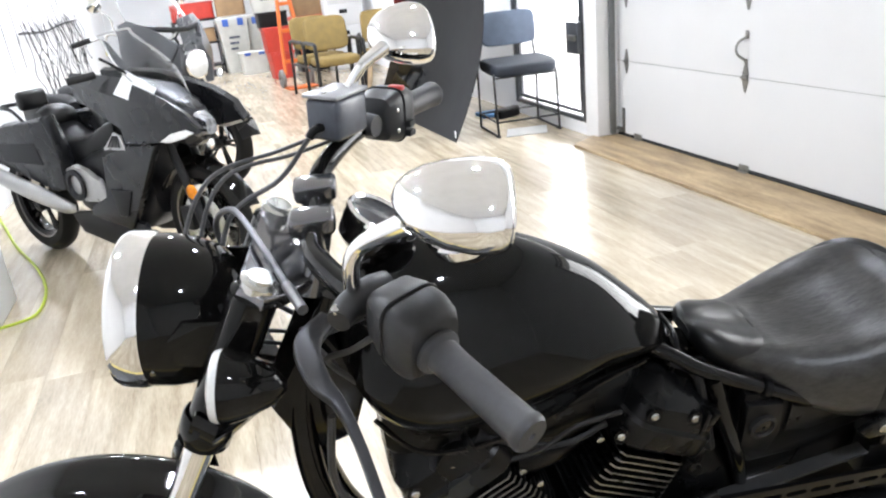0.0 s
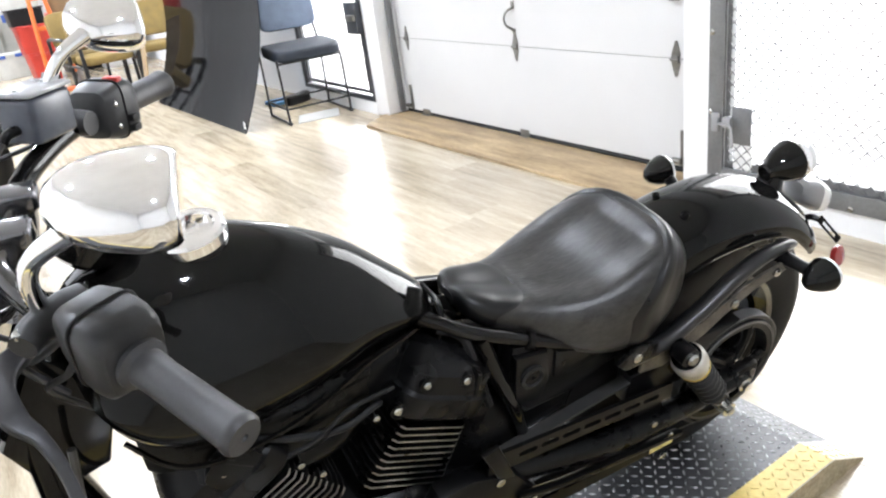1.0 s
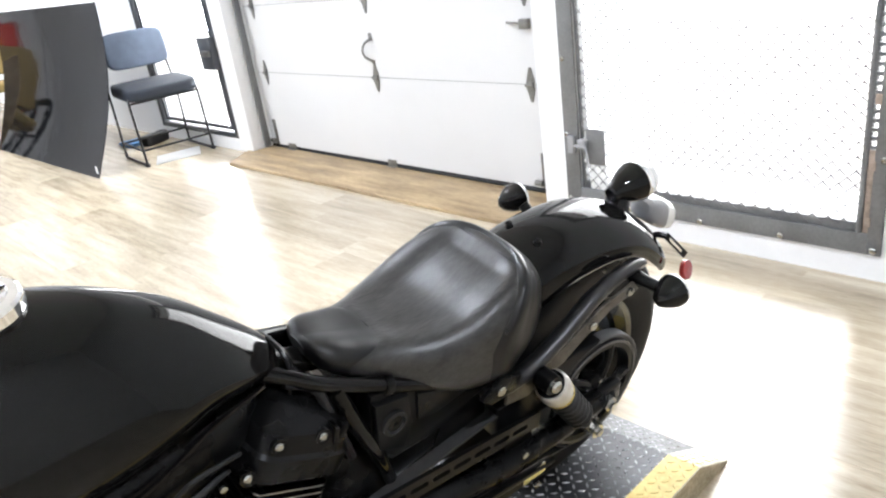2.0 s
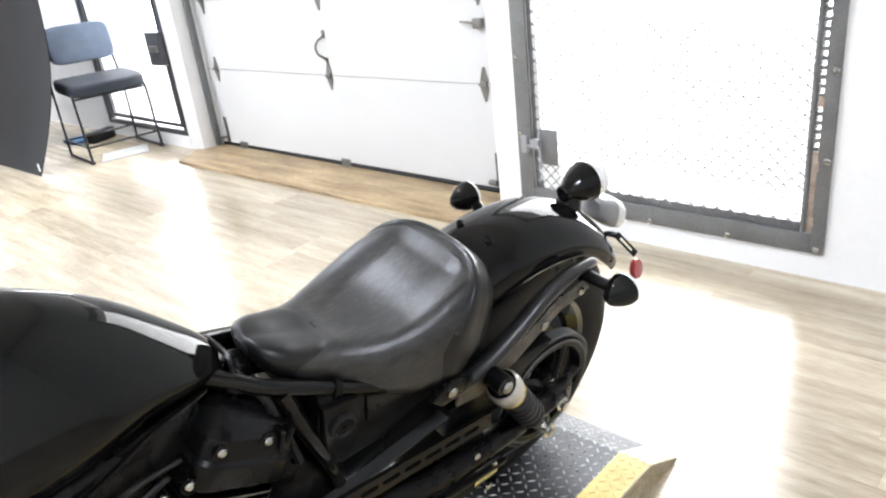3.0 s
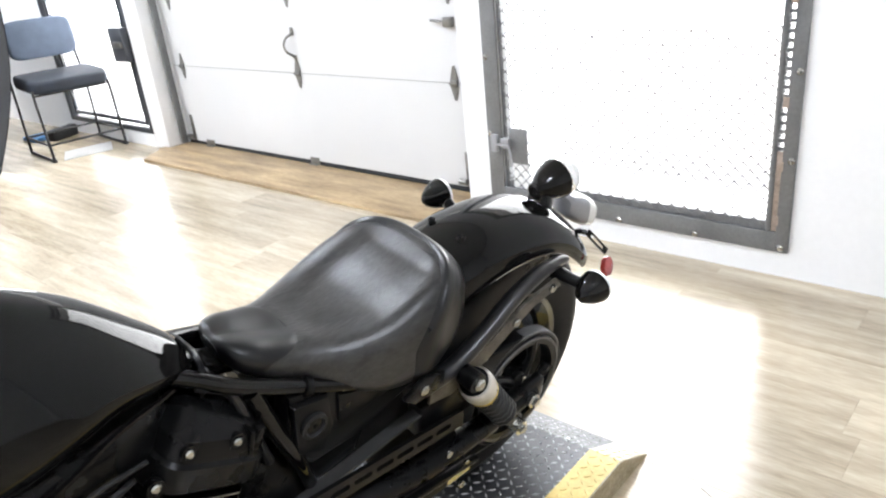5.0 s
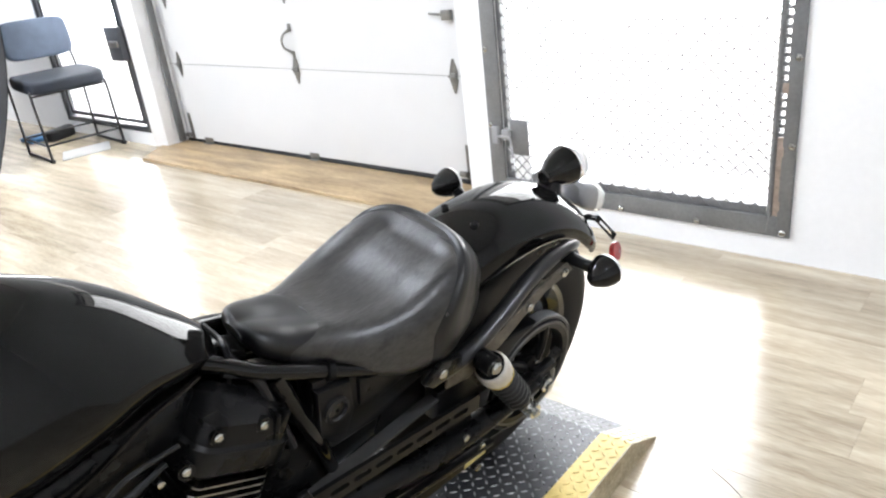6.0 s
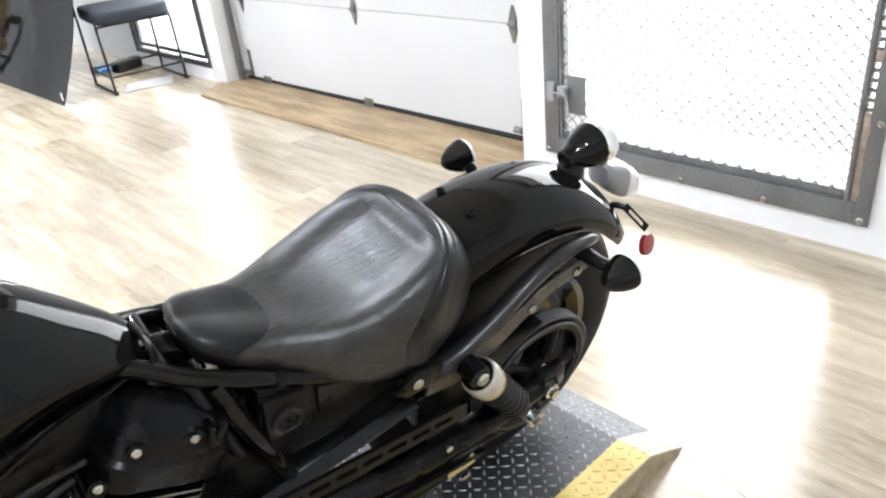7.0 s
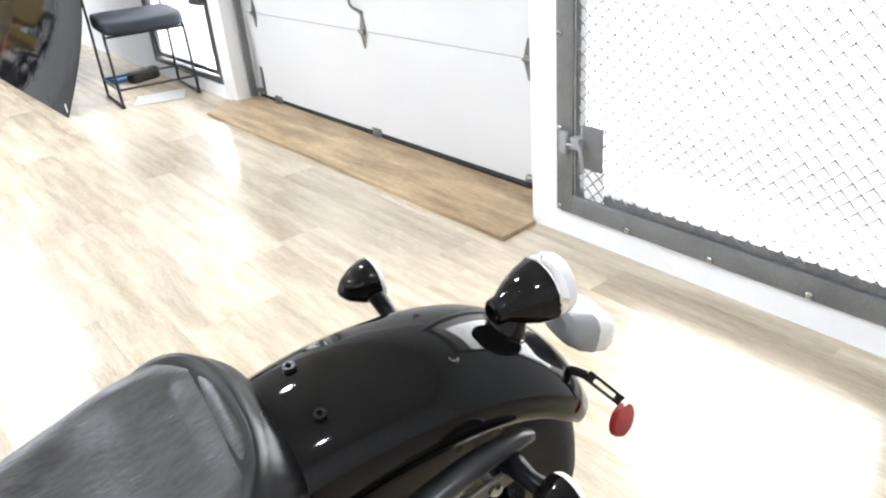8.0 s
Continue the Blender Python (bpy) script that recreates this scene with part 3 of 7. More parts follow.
bm = revolve(new_bm(), [(0.030, 0.0), (0.030, 0.006), (0.024, 0.010), (0.0, 0.011)], Matrix.Translation((0.655, 0, 0.752)) @ Euler((0, radians(-38), 0)).to_matrix().to_4x4(), 18)
P("tail_bolt_cover", bm, SATIN)

# solo seat
SEAT = [(0.108, 0.030, 0.655, 0.630, 0.610), (0.122, 0.075, 0.700, 0.648, 0.610), (0.15, 0.112, 0.742, 0.660, 0.600), (0.20, 0.140, 0.768, 0.660, 0.575), (0.27, 0.152, 0.760, 0.650, 0.548), (0.34, 0.147, 0.735, 0.642, 0.555),
        (0.41, 0.127, 0.716, 0.645, 0.588), (0.465, 0.100, 0.712, 0.660, 0.625), (0.515, 0.080, 0.724, 0.685, 0.655), (0.56, 0.068, 0.742, 0.705, 0.685), (0.588, 0.048, 0.746, 0.720, 0.705), (0.598, 0.018, 0.738, 0.728, 0.720)]


def smooth01(v):
    v = min(1.0, max(0.0, v))
    return v * v * (3 - 2 * v)


def seat_power(x):
    """Squareness of the seat's section, boxier round the rear."""
    return 0.70 + 0.05 * smooth01((x - 0.17) / 0.20)


def seat_ring(x, grow=0.0, dip=True):
    w, zt, ze, zb = keyed(SEAT, x)
    w += grow
    zt += grow
    p = seat_power(x)
    ring = []
    for j in range(96):
        a = 2 * math.pi * j / 96
        c, s = math.cos(a), math.sin(a)
        if s >= 0:
            y, z = w * se(c, p), ze + (zt - ze) * se(s, p - 0.02)
            f = max(0.0, 1 - (y / max(w, 1e-3)) ** 2)
            if dip:
                dish = smooth01((w - 0.018 - abs(y)) / 0.080) * smooth01((x - 0.168) / 0.055)
                z -= 0.022 * dish * (1 - 0.5 * smooth01((x - 0.28) / 0.16))
            z -= 0.020 * f * max(0.0, 1 - ((x - 0.30) / 0.16) ** 2)
        else:
            y, z = w * se(c, 0.24), ze + (ze - zb) * se(s, 0.6)
        ring.append(V(x, y, z))
    return ring


rings = [seat_ring(SEAT[0][0] + (0.555 - SEAT[0][0]) * (k / 80) ** 1.25, 0.003) for k in range(81)]
seat = P("seat", loft(new_bm(), rings), WORN_SHEEN, "black vinyl solo seat, dished, with grey scuffs and painted sheen", angle=70)
# smooth border wrapped round the rear, and the nose panel with its rounded seam
rings = []
for k in range(29):
    t = (k / 28) ** 1.3
    ring = []
    for j in range(96):
        sa_ = max(0.0, math.sin(2 * math.pi * j / 96))
        edge = 0.170 + 0.138 * (1 - sa_)
        x = SEAT[0][0] + 0.0005 + (edge - SEAT[0][0]) * t
        ring.append(seat_ring(x, 0.0070 + 0.0035 * math.sin(math.pi * min(1.0, max(0.0, (k - 19) / 9))) - 0.0050 * smooth01((k - 25) / 3), False)[j])
    rings.append(ring)
part("seat_border", loft(new_bm(), rings), LEATHER, seat, "smooth black border round the rear", angle=75)
rings = []
for k in range(25):
    t = math.sin(math.pi / 2 * k / 24)
    ring = []
    for j in range(96):
        sa_ = max(0.0, math.sin(2 * math.pi * j / 96))
        x = 0.540 + 0.059 * t - 0.085 * (1 - t) * sa_ ** 1.3
        ring.append(seat_ring(x, 0.0048 - 0.0045 * (1 - smooth01(k / 2)), True)[j])
    rings.append(ring)
part("seat_nose", loft(new_bm(), rings), LEATHER, seat, "smooth stitched nose panel", angle=70)

# rear wheel
AX = V(-0.03, 0, 0.323)
WM = Matrix.Translation(AX) @ Euler((radians(-90), 0, 0)).to_matrix().to_4x4()


def wheel(parent, m, r, hw, rim_r, spokes, hub, name="wheel"):
    prof = [(rim_r - 0.004, -hw * 0.80), (rim_r + 0.02, -hw * 0.97), (rim_r + (r - rim_r) * 0.55, -hw), (r - 0.028, -hw * 0.86), (r - 0.009, -hw * 0.55), (r, -hw * 0.15), (r, hw * 0.15), (r - 0.009, hw * 0.55), (r - 0.028, hw * 0.86), (rim_r + (r - rim_r) * 0.55, hw), (rim_r + 0.02, hw * 0.97), (rim_r - 0.004, hw * 0.80)]
    rm = [(rim_r - 0.028, -hw * 0.62), (rim_r - 0.008, -hw * 0.80), (rim_r + 0.006, -hw * 0.90), (rim_r + 0.007, -hw * 0.84), (rim_r - 0.012, -hw * 0.5), (rim_r - 0.012, hw * 0.5), (rim_r + 0.007, hw * 0.84), (rim_r + 0.006, hw * 0.90), (rim_r - 0.008, hw * 0.80), (rim_r - 0.028, hw * 0.62), (rim_r - 0.034, 0)]
    rim = part(name, torus_profile(new_bm(), rm, m), GLOSS, parent, "black cast wheel with polished rim edge")
    part("tyre", torus_profile(new_bm(), prof, m, 72), TYRE, rim, "black road tyre")
    for s in (-1, 1):
        z = s * hw * 0.905
        part("rim_stripe", torus_profile(new_bm(), [(rim_r - 0.006, z * 0.905), (rim_r + 0.004, z * 1.0), (rim_r + 0.004, z * 1.012), (rim_r - 0.007, z * 0.918)], m), DARKRIM, rim)
    bm = revolve(new_bm(), [(hub * 0.6, -hw * 0.9), (hub, -hw * 0.7), (hub, hw * 0.7), (hub * 0.6, hw * 0.9)], m, 24)
    part("hub", bm, CAST, rim)
    for k in range(spokes):
        a = 2 * math.pi * k / spokes
        for d in (-0.13, 0.13):
            p0 = V(hub * 0.8 * math.cos(a + d * 0.6), hub * 0.8 * math.sin(a + d * 0.6), 0)
            p1 = V((rim_r - 0.02) * math.cos(a + d), (rim_r - 0.02) * math.sin(a + d), 0)
            part("spoke", tube(new_bm(), [m @ p0, m @ p0.lerp(p1, 0.5), m @ p1], [0.015, 0.011, 0.014], 8, 3), GLOSS, rim)
    return rim


wheel(bike, WM @ Matrix.Translation((0, 0.012, 0)), 0.337, 0.075, 0.212, 5, 0.055, "rear_wheel")

# belt pulley, its five arms and the belt
PM = WM @ Matrix.Translation((0, 0, 0.124))
pul = P("belt_pulley", torus_profile(new_bm(), [(0.118, -0.016), (0.138, -0.017), (0.140, -0.012), (0.140, 0.012), (0.138, 0.017), (0.118, 0.016)], PM, 64), SATIN, "black belt pulley with five arms")
part("pulley_face", torus_profile(new_bm(), [(0.131, 0.0165), (0.137, 0.0172), (0.1365, 0.0188), (0.131, 0.0184)], PM, 64), ALLOY, pul, "polished edge of the pulley")
for k in range(5):
    a = 2 * math.pi * k / 5 + 0.35
    bm = new_bm()
    tube(bm, [PM @ V(0.035 * math.cos(a), 0.035 * math.sin(a), 0.008), PM @ V(0.08 * math.cos(a + 0.1), 0.08 * math.sin(a + 0.1), 0.010), PM @ V(0.122 * math.cos(a + 0.22), 0.122 * math.sin(a + 0.22), 0.004)], [0.014, 0.010, 0.014], 8, 4)
    part("arm", bm, CAST, pul)
part("hub_cap", revolve(new_bm(), [(0.046, -0.01), (0.046, 0.014), (0.03, 0.022), (0.0, 0.022)], PM, 24), CAST, pul)
for k in range(5):
    a = 2 * math.pi * k / 5 + 0.7
    q = PM @ V(0.034 * math.cos(a), 0.034 * math.sin(a), 0.018)
    part("bolt", revolve(new_bm(), [(0.008, 0), (0.008, 0.006), (0.005, 0.008), (0, 0.008)], PM @ Matrix.Translation((0.034 * math.cos(a), 0.034 * math.sin(a), 0.018)), 8), BOLT, pul)
# belt: round the pulley and forward to the front sprocket
belt = []
for k in range(30):
    a = radians(-84 + 168 * k / 29)
    belt.append(V(-0.03 - 0.1445 * math.cos(a), 0.124, 0.323 + 0.1445 * math.sin(a)))
belt += [V(0.2, 0.124, 0.455), V(0.4, 0.124, 0.433), V(0.60, 0.124, 0.41)]
belt = [V(0.60, 0.124, 0.262), V(0.4, 0.124, 0.24), V(0.2, 0.124, 0.213)] + belt
rings = []
for i, q in enumerate(belt):
    d = (belt[min(i + 1, len(belt) - 1)] - belt[max(i - 1, 0)]).normalized()
    nrm = V(0, 1, 0).cross(d)
    rings.append([q + nrm * u + V(0, w, 0) for u, w in ((-0.003, -0.013), (0.003, -0.013), (0.003, 0.013), (-0.003, 0.013))])
P("drive_belt", loft(new_bm(), rings), surface("belt rubber", (0.035, 0.035, 0.035), 0.4, vary=0.2, scale=30, spec=0.4), "grey toothed drive belt", angle=30)
part("belt_back", torus_profile(new_bm(), [(0.1478, -0.0145), (0.1500, -0.013), (0.1500, 0.013), (0.1478, 0.0145)], PM, 64), surface("smooth belt back", (0.085, 0.085, 0.087), 0.36, vary=0.15, scale=30), pul, "smooth grey outer face of the belt")
# axle nut, adjuster block
P("axle_nut", revolve(new_bm(), [(0.019, 0), (0.019, 0.014), (0.012, 0.016), (0.012, 0.024), (0.0, 0.024)], WM @ Matrix.Translation((0, 0, 0.175)), 6), BRIGHT, "bright axle nut")

# swingarm, upper belt guard, slotted lower guard
for s in (1, -1):
    bm = new_bm()
    tube(bm, [(-0.055, s * 0.158, 0.322), (0.12, s * 0.158, 0.318), (0.32, s * 0.155, 0.33), (0.56, s * 0.12, 0.36)], [0.024, 0.026, 0.028, 0.034], 10, 5)
    box(bm, (-0.085, s * 0.158 - 0.014, 0.292), (0.06, s * 0.158 + 0.014, 0.352), 0.008)
    P("swingarm", bm, CAST)
bm = slab(new_bm(), [(-0.05, 0.470), (0.04, 0.486), (0.14, 0.486), (0.27, 0.468), (0.27, 0.385), (0.12, 0.375), (0.06, 0.41), (0.0, 0.445)], 0.040, side(0.118), 0.005)
P("belt_guard", bm, SATIN, "black plastic upper belt guard")


def slotted(outline, slots, y, t):
    """Side plate with long round-ended slots cut through it."""
    b = new_bm()
    outer = [b.verts.new((x, y, z)) for x, z in outline]
    edges = [b.edges.new((outer[i], outer[(i + 1) % len(outer)])) for i in range(len(outer))]
    for (ax, az), (bx, bz), r in slots:
        d = V(bx - ax, bz - az).normalized()
        n = V(-d.y, d.x)
        ring = []
        for k in range(6):
            a = math.pi * k / 5
            q = V(bx, bz) + n * r * math.cos(a) + d * r * math.sin(a)
            ring.append(q)
        for k in range(6):
            a = math.pi * k / 5
            q = V(ax, az) - n * r * math.cos(a) - d * r * math.sin(a)
            ring.append(q)
        vs = [b.verts.new((q.x, y, q.y)) for q in ring]
        edges += [b.edges.new((vs[i], vs[(i + 1) % 12])) for i in range(12)]
    r = bmesh.ops.triangle_fill(b, use_beauty=True, use_dissolve=False, edges=edges)
    fs = [f for f in r["geom"] if isinstance(f, bmesh.types.BMFace)]
    e = bmesh.ops.extrude_face_region(b, geom=fs)
    bmesh.ops.translate(b, verts=[v for v in e["geom"] if isinstance(v, bmesh.types.BMVert)], vec=(0, t, 0))
    return b


SA, SB = V(0.20, 0.407), V(0.60, 0.455)
slots = []
for k in range(7):
    a = SA.lerp(SB, 0.05 + k * 0.125)
    b_ = SA.lerp(SB, 0.05 + k * 0.125 + 0.075)
    slots.append(((a.x, a.y), (b_.x, b_.y), 0.0062))
bm = slotted([(0.18, 0.385), (0.62, 0.432), (0.62, 0.480), (0.18, 0.427)], slots, 0.160, 0.008)
P("slotted_guard", bm, SATIN, "slotted black belt cover rail", angle=25)
slots = []
for k in range(5):
    slots.append(((0.30 + k * 0.055, 0.262 + k * 0.006), (0.33 + k * 0.055, 0.2655 + k * 0.006), 0.006))
bm = slotted([(0.16, 0.225), (0.42, 0.235), (0.64, 0.27), (0.64, 0.32), (0.46, 0.292), (0.16, 0.262)], slots, 0.165, 0.006)
P("lower_guard", bm, SATIN, "slotted black lower belt guard", angle=25)
bm = tube(new_bm(), [(0.145, 0.176, 0.262), (0.30, 0.178, 0.286), (0.47, 0.178, 0.315), (0.56, 0.17, 0.335)], [0.018, 0.018, 0.018, 0.016], 10, 5, flat=0.5)
P("guard_rail", bm, SATIN)
P("sticker", box(new_bm(), (0.17, 0.1865, 0.258), (0.235, 0.188, 0.284)), BRIGHT, "small grey warning sticker")
for x, y, z, r in ((0.19, 0.19, 0.225, 0.009), (0.57, 0.168, 0.345, 0.008), (0.53, 0.188, 0.322, 0.008), (0.235, 0.19, 0.355, 0.008), (0.18, 0.19, 0.29, 0.006)):
    P("bolt", revolve(new_bm(), [(r, 0), (r, 0.005), (r * 0.6, 0.007), (0, 0.007)], along((x, y - 0.006, z), (x, y + 1, z)), 12), BOLT)
P("side_plate", slab(new_bm(), [(0.20, 0.41), (0.27, 0.42), (0.25, 0.30), (0.16, 0.285)], 0.008, side(0.150), 0.003), CAST)

# twin rear shocks
for s in (1, -1):
    y = s * 0.182
    top, low = V(0.186, y, 0.528), V(0.022, y, 0.285)
    d = (low - top).normalized()
    sh = P("shock_absorber", rod(new_bm(), top + d * 0.03, low - d * 0.02, 0.011, 12), CHROME, "rear shock with black spring and silver cap")
    part("top_cap", revolve(new_bm(), [(0.018, -0.010), (0.032, -0.005), (0.0355, 0.002), (0.0355, 0.022), (0.0325, 0.026), (0.0325, 0.040), (0.012, 0.042)], along(top + d * 0.030, low), 28), SILVERED, sh, "silver spring cap")
    part("cap_top", revolve(new_bm(), [(0.030, -0.0115), (0.026, -0.0125), (0.0, -0.0125)], along(top + d * 0.030, low), 24), CAST, sh)
    part("cap_band", revolve(new_bm(), [(0.0322, 0.036), (0.0334, 0.037), (0.0334, 0.0405), (0.0322, 0.0415)], along(top + d * 0.030, low), 28), GOLD, sh, "gold preload ring")
    part("top_eye", rod(new_bm(), top - V(0, s * 0.018, 0), top + V(0, s * 0.020, 0), 0.021, 18), CAST, sh)
    part("bolt", revolve(new_bm(), [(0.0135, 0), (0.0135, 0.006), (0.010, 0.010), (0, 0.011)], along(top + V(0, s * 0.020, 0), top + V(0, s, 0)), 14), BOLT, sh)
    coil = []
    for k in range(7 * 12 + 1):
        t = k / (7 * 12)
        a = 2 * math.pi * 7 * t
        m_ = along(top + d * 0.058, low)
        coil.append(m_ @ V(0.027 * math.cos(a), 0.027 * math.sin(a), t * 0.150))
    part("spring", tube(new_bm(), coil, 0.0065, 7, 1, smooth=False), RUBBER, sh)
    part("damper_body", rod(new_bm(), top + d * 0.05, low - d * 0.055, 0.021, 16), CAST, sh)
    part("lower_eye", rod(new_bm(), low - V(0, s * 0.018, 0), low + V(0, s * 0.02, 0), 0.018, 16), BRIGHT, sh, "bright lower shock eye")
    part("lower_bolt", revolve(new_bm(), [(0.010, 0), (0.010, 0.007), (0.006, 0.009), (0, 0.009)], along(low + V(0, s * 0.02, 0), low + V(0, s, 0)), 10), BOLT, sh)

# rear fender: thin pressed steel arch
FEND = [(-146, 0.436, 0.092, 0.040), (-138, 0.443, 0.100, 0.054), (-128, 0.448, 0.103, 0.062), (-118, 0.449, 0.105, 0.069), (-108, 0.446, 0.106, 0.075), (-98, 0.441, 0.106, 0.079), (-80, 0.439, 0.105, 0.084), (-60, 0.440, 0.102, 0.088), (-46, 0.440, 0.100, 0.088)]
rings = []
for k in range(57):
    th = -146 + 100 * k / 56
    r, w, drop = keyed(FEND, th)
    a = radians(th)
    ring = []
    n = 18
    for side_, off in ((1, 0.0), (-1, -0.004)):
        for j in range(n + 1):
            u = -1 + 2 * j / n
            u *= side_
            e = abs(u)
            y = w * (math.sin(min(1, e * 1.12) * math.pi / 2) ** 0.92) * (1 if u > 0 else -1)
            dr_ = drop * max(0.0, (e - 0.06) / 0.94) ** 1.5 + 0.010 * e * e
            if 0.70 < e < 0.86:
                dr_ += 0.003 * math.sin((e - 0.70) / 0.16 * math.pi)
            rr = r - dr_ + off
            yy = y * (1 + off / 0.1)
            ring.append(V(0.03 + rr * math.cos(-a), yy, 0.30 + rr * math.sin(-a)))
    rings.append(ring)
fender = P("rear_fender", loft(new_bm(), rings), GLOSS, "gloss black rear fender", angle=50)
for x, y, z in ((0.087, 0.041, 0.7310), (0.087, -0.041, 0.7310), (-0.090, 0.041, 0.7180), (-0.090, -0.041, 0.7180)):
    q = V(x, y, z)
    up = (q - V(0.03, y * 0.3, 0.30)).normalized()
    part("screw", torus_profile(new_bm(), [(0.003, 0.002), (0.004, 0.005), (0.0075, 0.005), (0.0085, 0.0), (0.0085, -0.004), (0.003, -0.004)], along(q, q + up), 16), SATIN, fender, "socket-head fender screw")
for s in (1, -1):
    arc = [radians(q) for q in range(18, 122, 4)]
    ring = [(0.03 + 0.385 * math.cos(a), 0.30 + 0.385 * math.sin(a)) for a in arc] + [(0.03 + r * math.cos(a), 0.30 + r * math.sin(a)) for a, r in [(a, 0.15 if a < 1.62 else 0.275) for a in arc[::-1]]]
    part("fender_liner", slab(new_bm(), ring, 0.004, side(s * 0.094)), SATIN, fender)
    # fender strut: satin bar with a bright rounded end, and its inner rail
    bm = tube(new_bm(), [(0.30, s * 0.138, 0.525), (0.20, s * 0.140, 0.530), (0.11, s * 0.138, 0.563), (0.02, s * 0.133, 0.606), (-0.06, s * 0.129, 0.626), (-0.13, s * 0.124, 0.622), (-0.158, s * 0.121, 0.612)], [0.026, 0.026, 0.025, 0.025, 0.023, 0.019, 0.013], 14, 6, flat=0.7)
    st = P("fender_strut", bm, GRAPHITE, "satin black fender strut")
    bm = slab(new_bm(), [(0.255, 0.528), (0.20, 0.515), (0.10, 0.545), (0.0, 0.590), (-0.10, 0.605), (-0.12, 0.580), (-0.03, 0.570), (0.04, 0.535), (0.10, 0.500), (0.20, 0.470), (0.26, 0.482)], 0.008, side(s * 0.146), 0.002)
    part("inner_rail", bm, SCUFFED, st, "scuffed bare metal inner rail")
    for x, z in ((0.150, 0.500), (0.025, 0.556), (-0.085, 0.590)):
        part("bolt", revolve(new_bm(), [(0.010, 0), (0.010, 0.005), (0.006, 0.008), (0, 0.008)], along((x, s * 0.150, z), (x, s * 2, z)), 12), BOLT, st)


def bullet(parent, name, c, d, r, length, stalk, label):
    """Bullet turn signal at c, lens facing d."""
    d = Vector(d).normalized()
    m = along(c, Vector(c) + d)
    shell = part(name, revolve(new_bm(), [(0.0, -length * 0.80), (r * 0.16, -length * 0.78), (r * 0.48, -length * 0.62), (r * 0.80, -length * 0.30), (r * 0.97, 0.0), (r, length * 0.16), (r * 0.97, length * 0.18), (r * 0.5, length * 0.18)], m, 32), GLOSS, parent, label)
    part("lens", revolve(new_bm(), [(r * 0.97, length * 0.18), (r * 0.98, length * 0.22), (r * 0.93, length * 0.30), (r * 0.6, length * 0.36), (0.0, length * 0.38)], m, 32), CLEAR_LENS, shell, "clear ribbed lens")
    part("stalk", tube(new_bm(), stalk, [0.017, 0.013, 0.014], 12, 4), SATIN, shell)
    return shell


for s in (1, -1):
    c = V(-0.134, 0.216, 0.602) if s > 0 else V(-0.113, -0.227, 0.634)
    bullet(bike, "turn_signal", c, (-1, 0, 0.05), 0.036, 0.060, [V(-0.118, s * 0.125, 0.605), V(-0.122, s * 0.17, 0.605), c + V(0.0, -s * 0.028, -0.004)], "black bullet turn signal with clear lens")

# tail light on its foot
TLM = along((-0.234, 0, 0.722), (-0.43, 0, 0.733))
tl = P("tail_light", revolve(new_bm(), [(0.0, -0.052), (0.013, -0.050), (0.018, -0.046), (0.019, -0.040), (0.030, -0.022), (0.041, 0.004), (0.046, 0.024), (0.044, 0.024)], TLM, 36), GLOSS, "black cone tail light with clear lens")
part("lens_ring", revolve(new_bm(), [(0.0448, 0.024), (0.0470, 0.026), (0.0470, 0.038), (0.0455, 0.041), (0.040, 0.041)], TLM, 36), CHROME, tl, "bright ring round the lens")
part("lens", revolve(new_bm(), [(0.0448, 0.0412), (0.0450, 0.050), (0.042, 0.058), (0.030, 0.062), (0.0, 0.063)], TLM, 36), CLEAR_LENS, tl, "clear round lens")
part("nose", torus_profile(new_bm(), [(0.007, -0.0535), (0.013, -0.0560), (0.0175, -0.0530), (0.0190, -0.0430), (0.0150, -0.0420), (0.007, -0.0475)], TLM, 24), GLOSS, tl, "ringed nose of the light")
part("foot", tube(new_bm(), [(-0.200, 0, 0.665), (-0.206, 0, 0.684), (-0.216, 0, 0.706)], [0.036, 0.030, 0.022], 20, 5), GLOSS, tl)
part("foot_base", revolve(new_bm(), [(0.040, -0.012), (0.041, 0.0), (0.034, 0.010), (0.02, 0.014)], along((-0.200, 0, 0.672), (-0.31, 0, 0.85)), 24), GLOSS, tl)
# plate light body behind the fender
bm = new_bm()
secs = []
for t, hw, hh in ((0, 0.024, 0.020), (0.2, 0.036, 0.031), (0.6, 0.044, 0.038), (1.0, 0.046, 0.041)):
    q = V(-0.300, 0, 0.640).lerp(V(-0.350, 0, 0.614), t)
    secs.append([q + V(0, hw * se(math.cos(a), 0.6), hh * se(math.sin(a), 0.6)) for a in [2 * math.pi * k / 20 for k in range(20)]])
pl = P("plate_light", loft(bm, secs), PALEGREY, "pale grey plate light housing with clear lens")
secs = []
for t, hw, hh in ((0, 0.0455, 0.0405), (0.5, 0.044, 0.039), (0.85, 0.036, 0.030), (1.0, 0.02, 0.014)):
    q = V(-0.3504, 0, 0.6138).lerp(V(-0.405, 0, 0.586), t)
    secs.append([q + V(0, hw * se(math.cos(a), 0.6), hh * se(math.sin(a), 0.6)) for a in [2 * math.pi * k / 20 for k in range(20)]])
part("lens", loft(new_bm(), secs), CLEAR_LENS, pl, "pale frosted lens")
bm = slotted([(0.0, -0.008), (0.09, -0.008), (0.09, 0.008), (0.0, 0.008)], [((0.018, 0.0), (0.072, 0.0), 0.0035)], 0, 0.004)
rb = P("reflector_bracket", bm, SATIN, "slotted black reflector bracket")
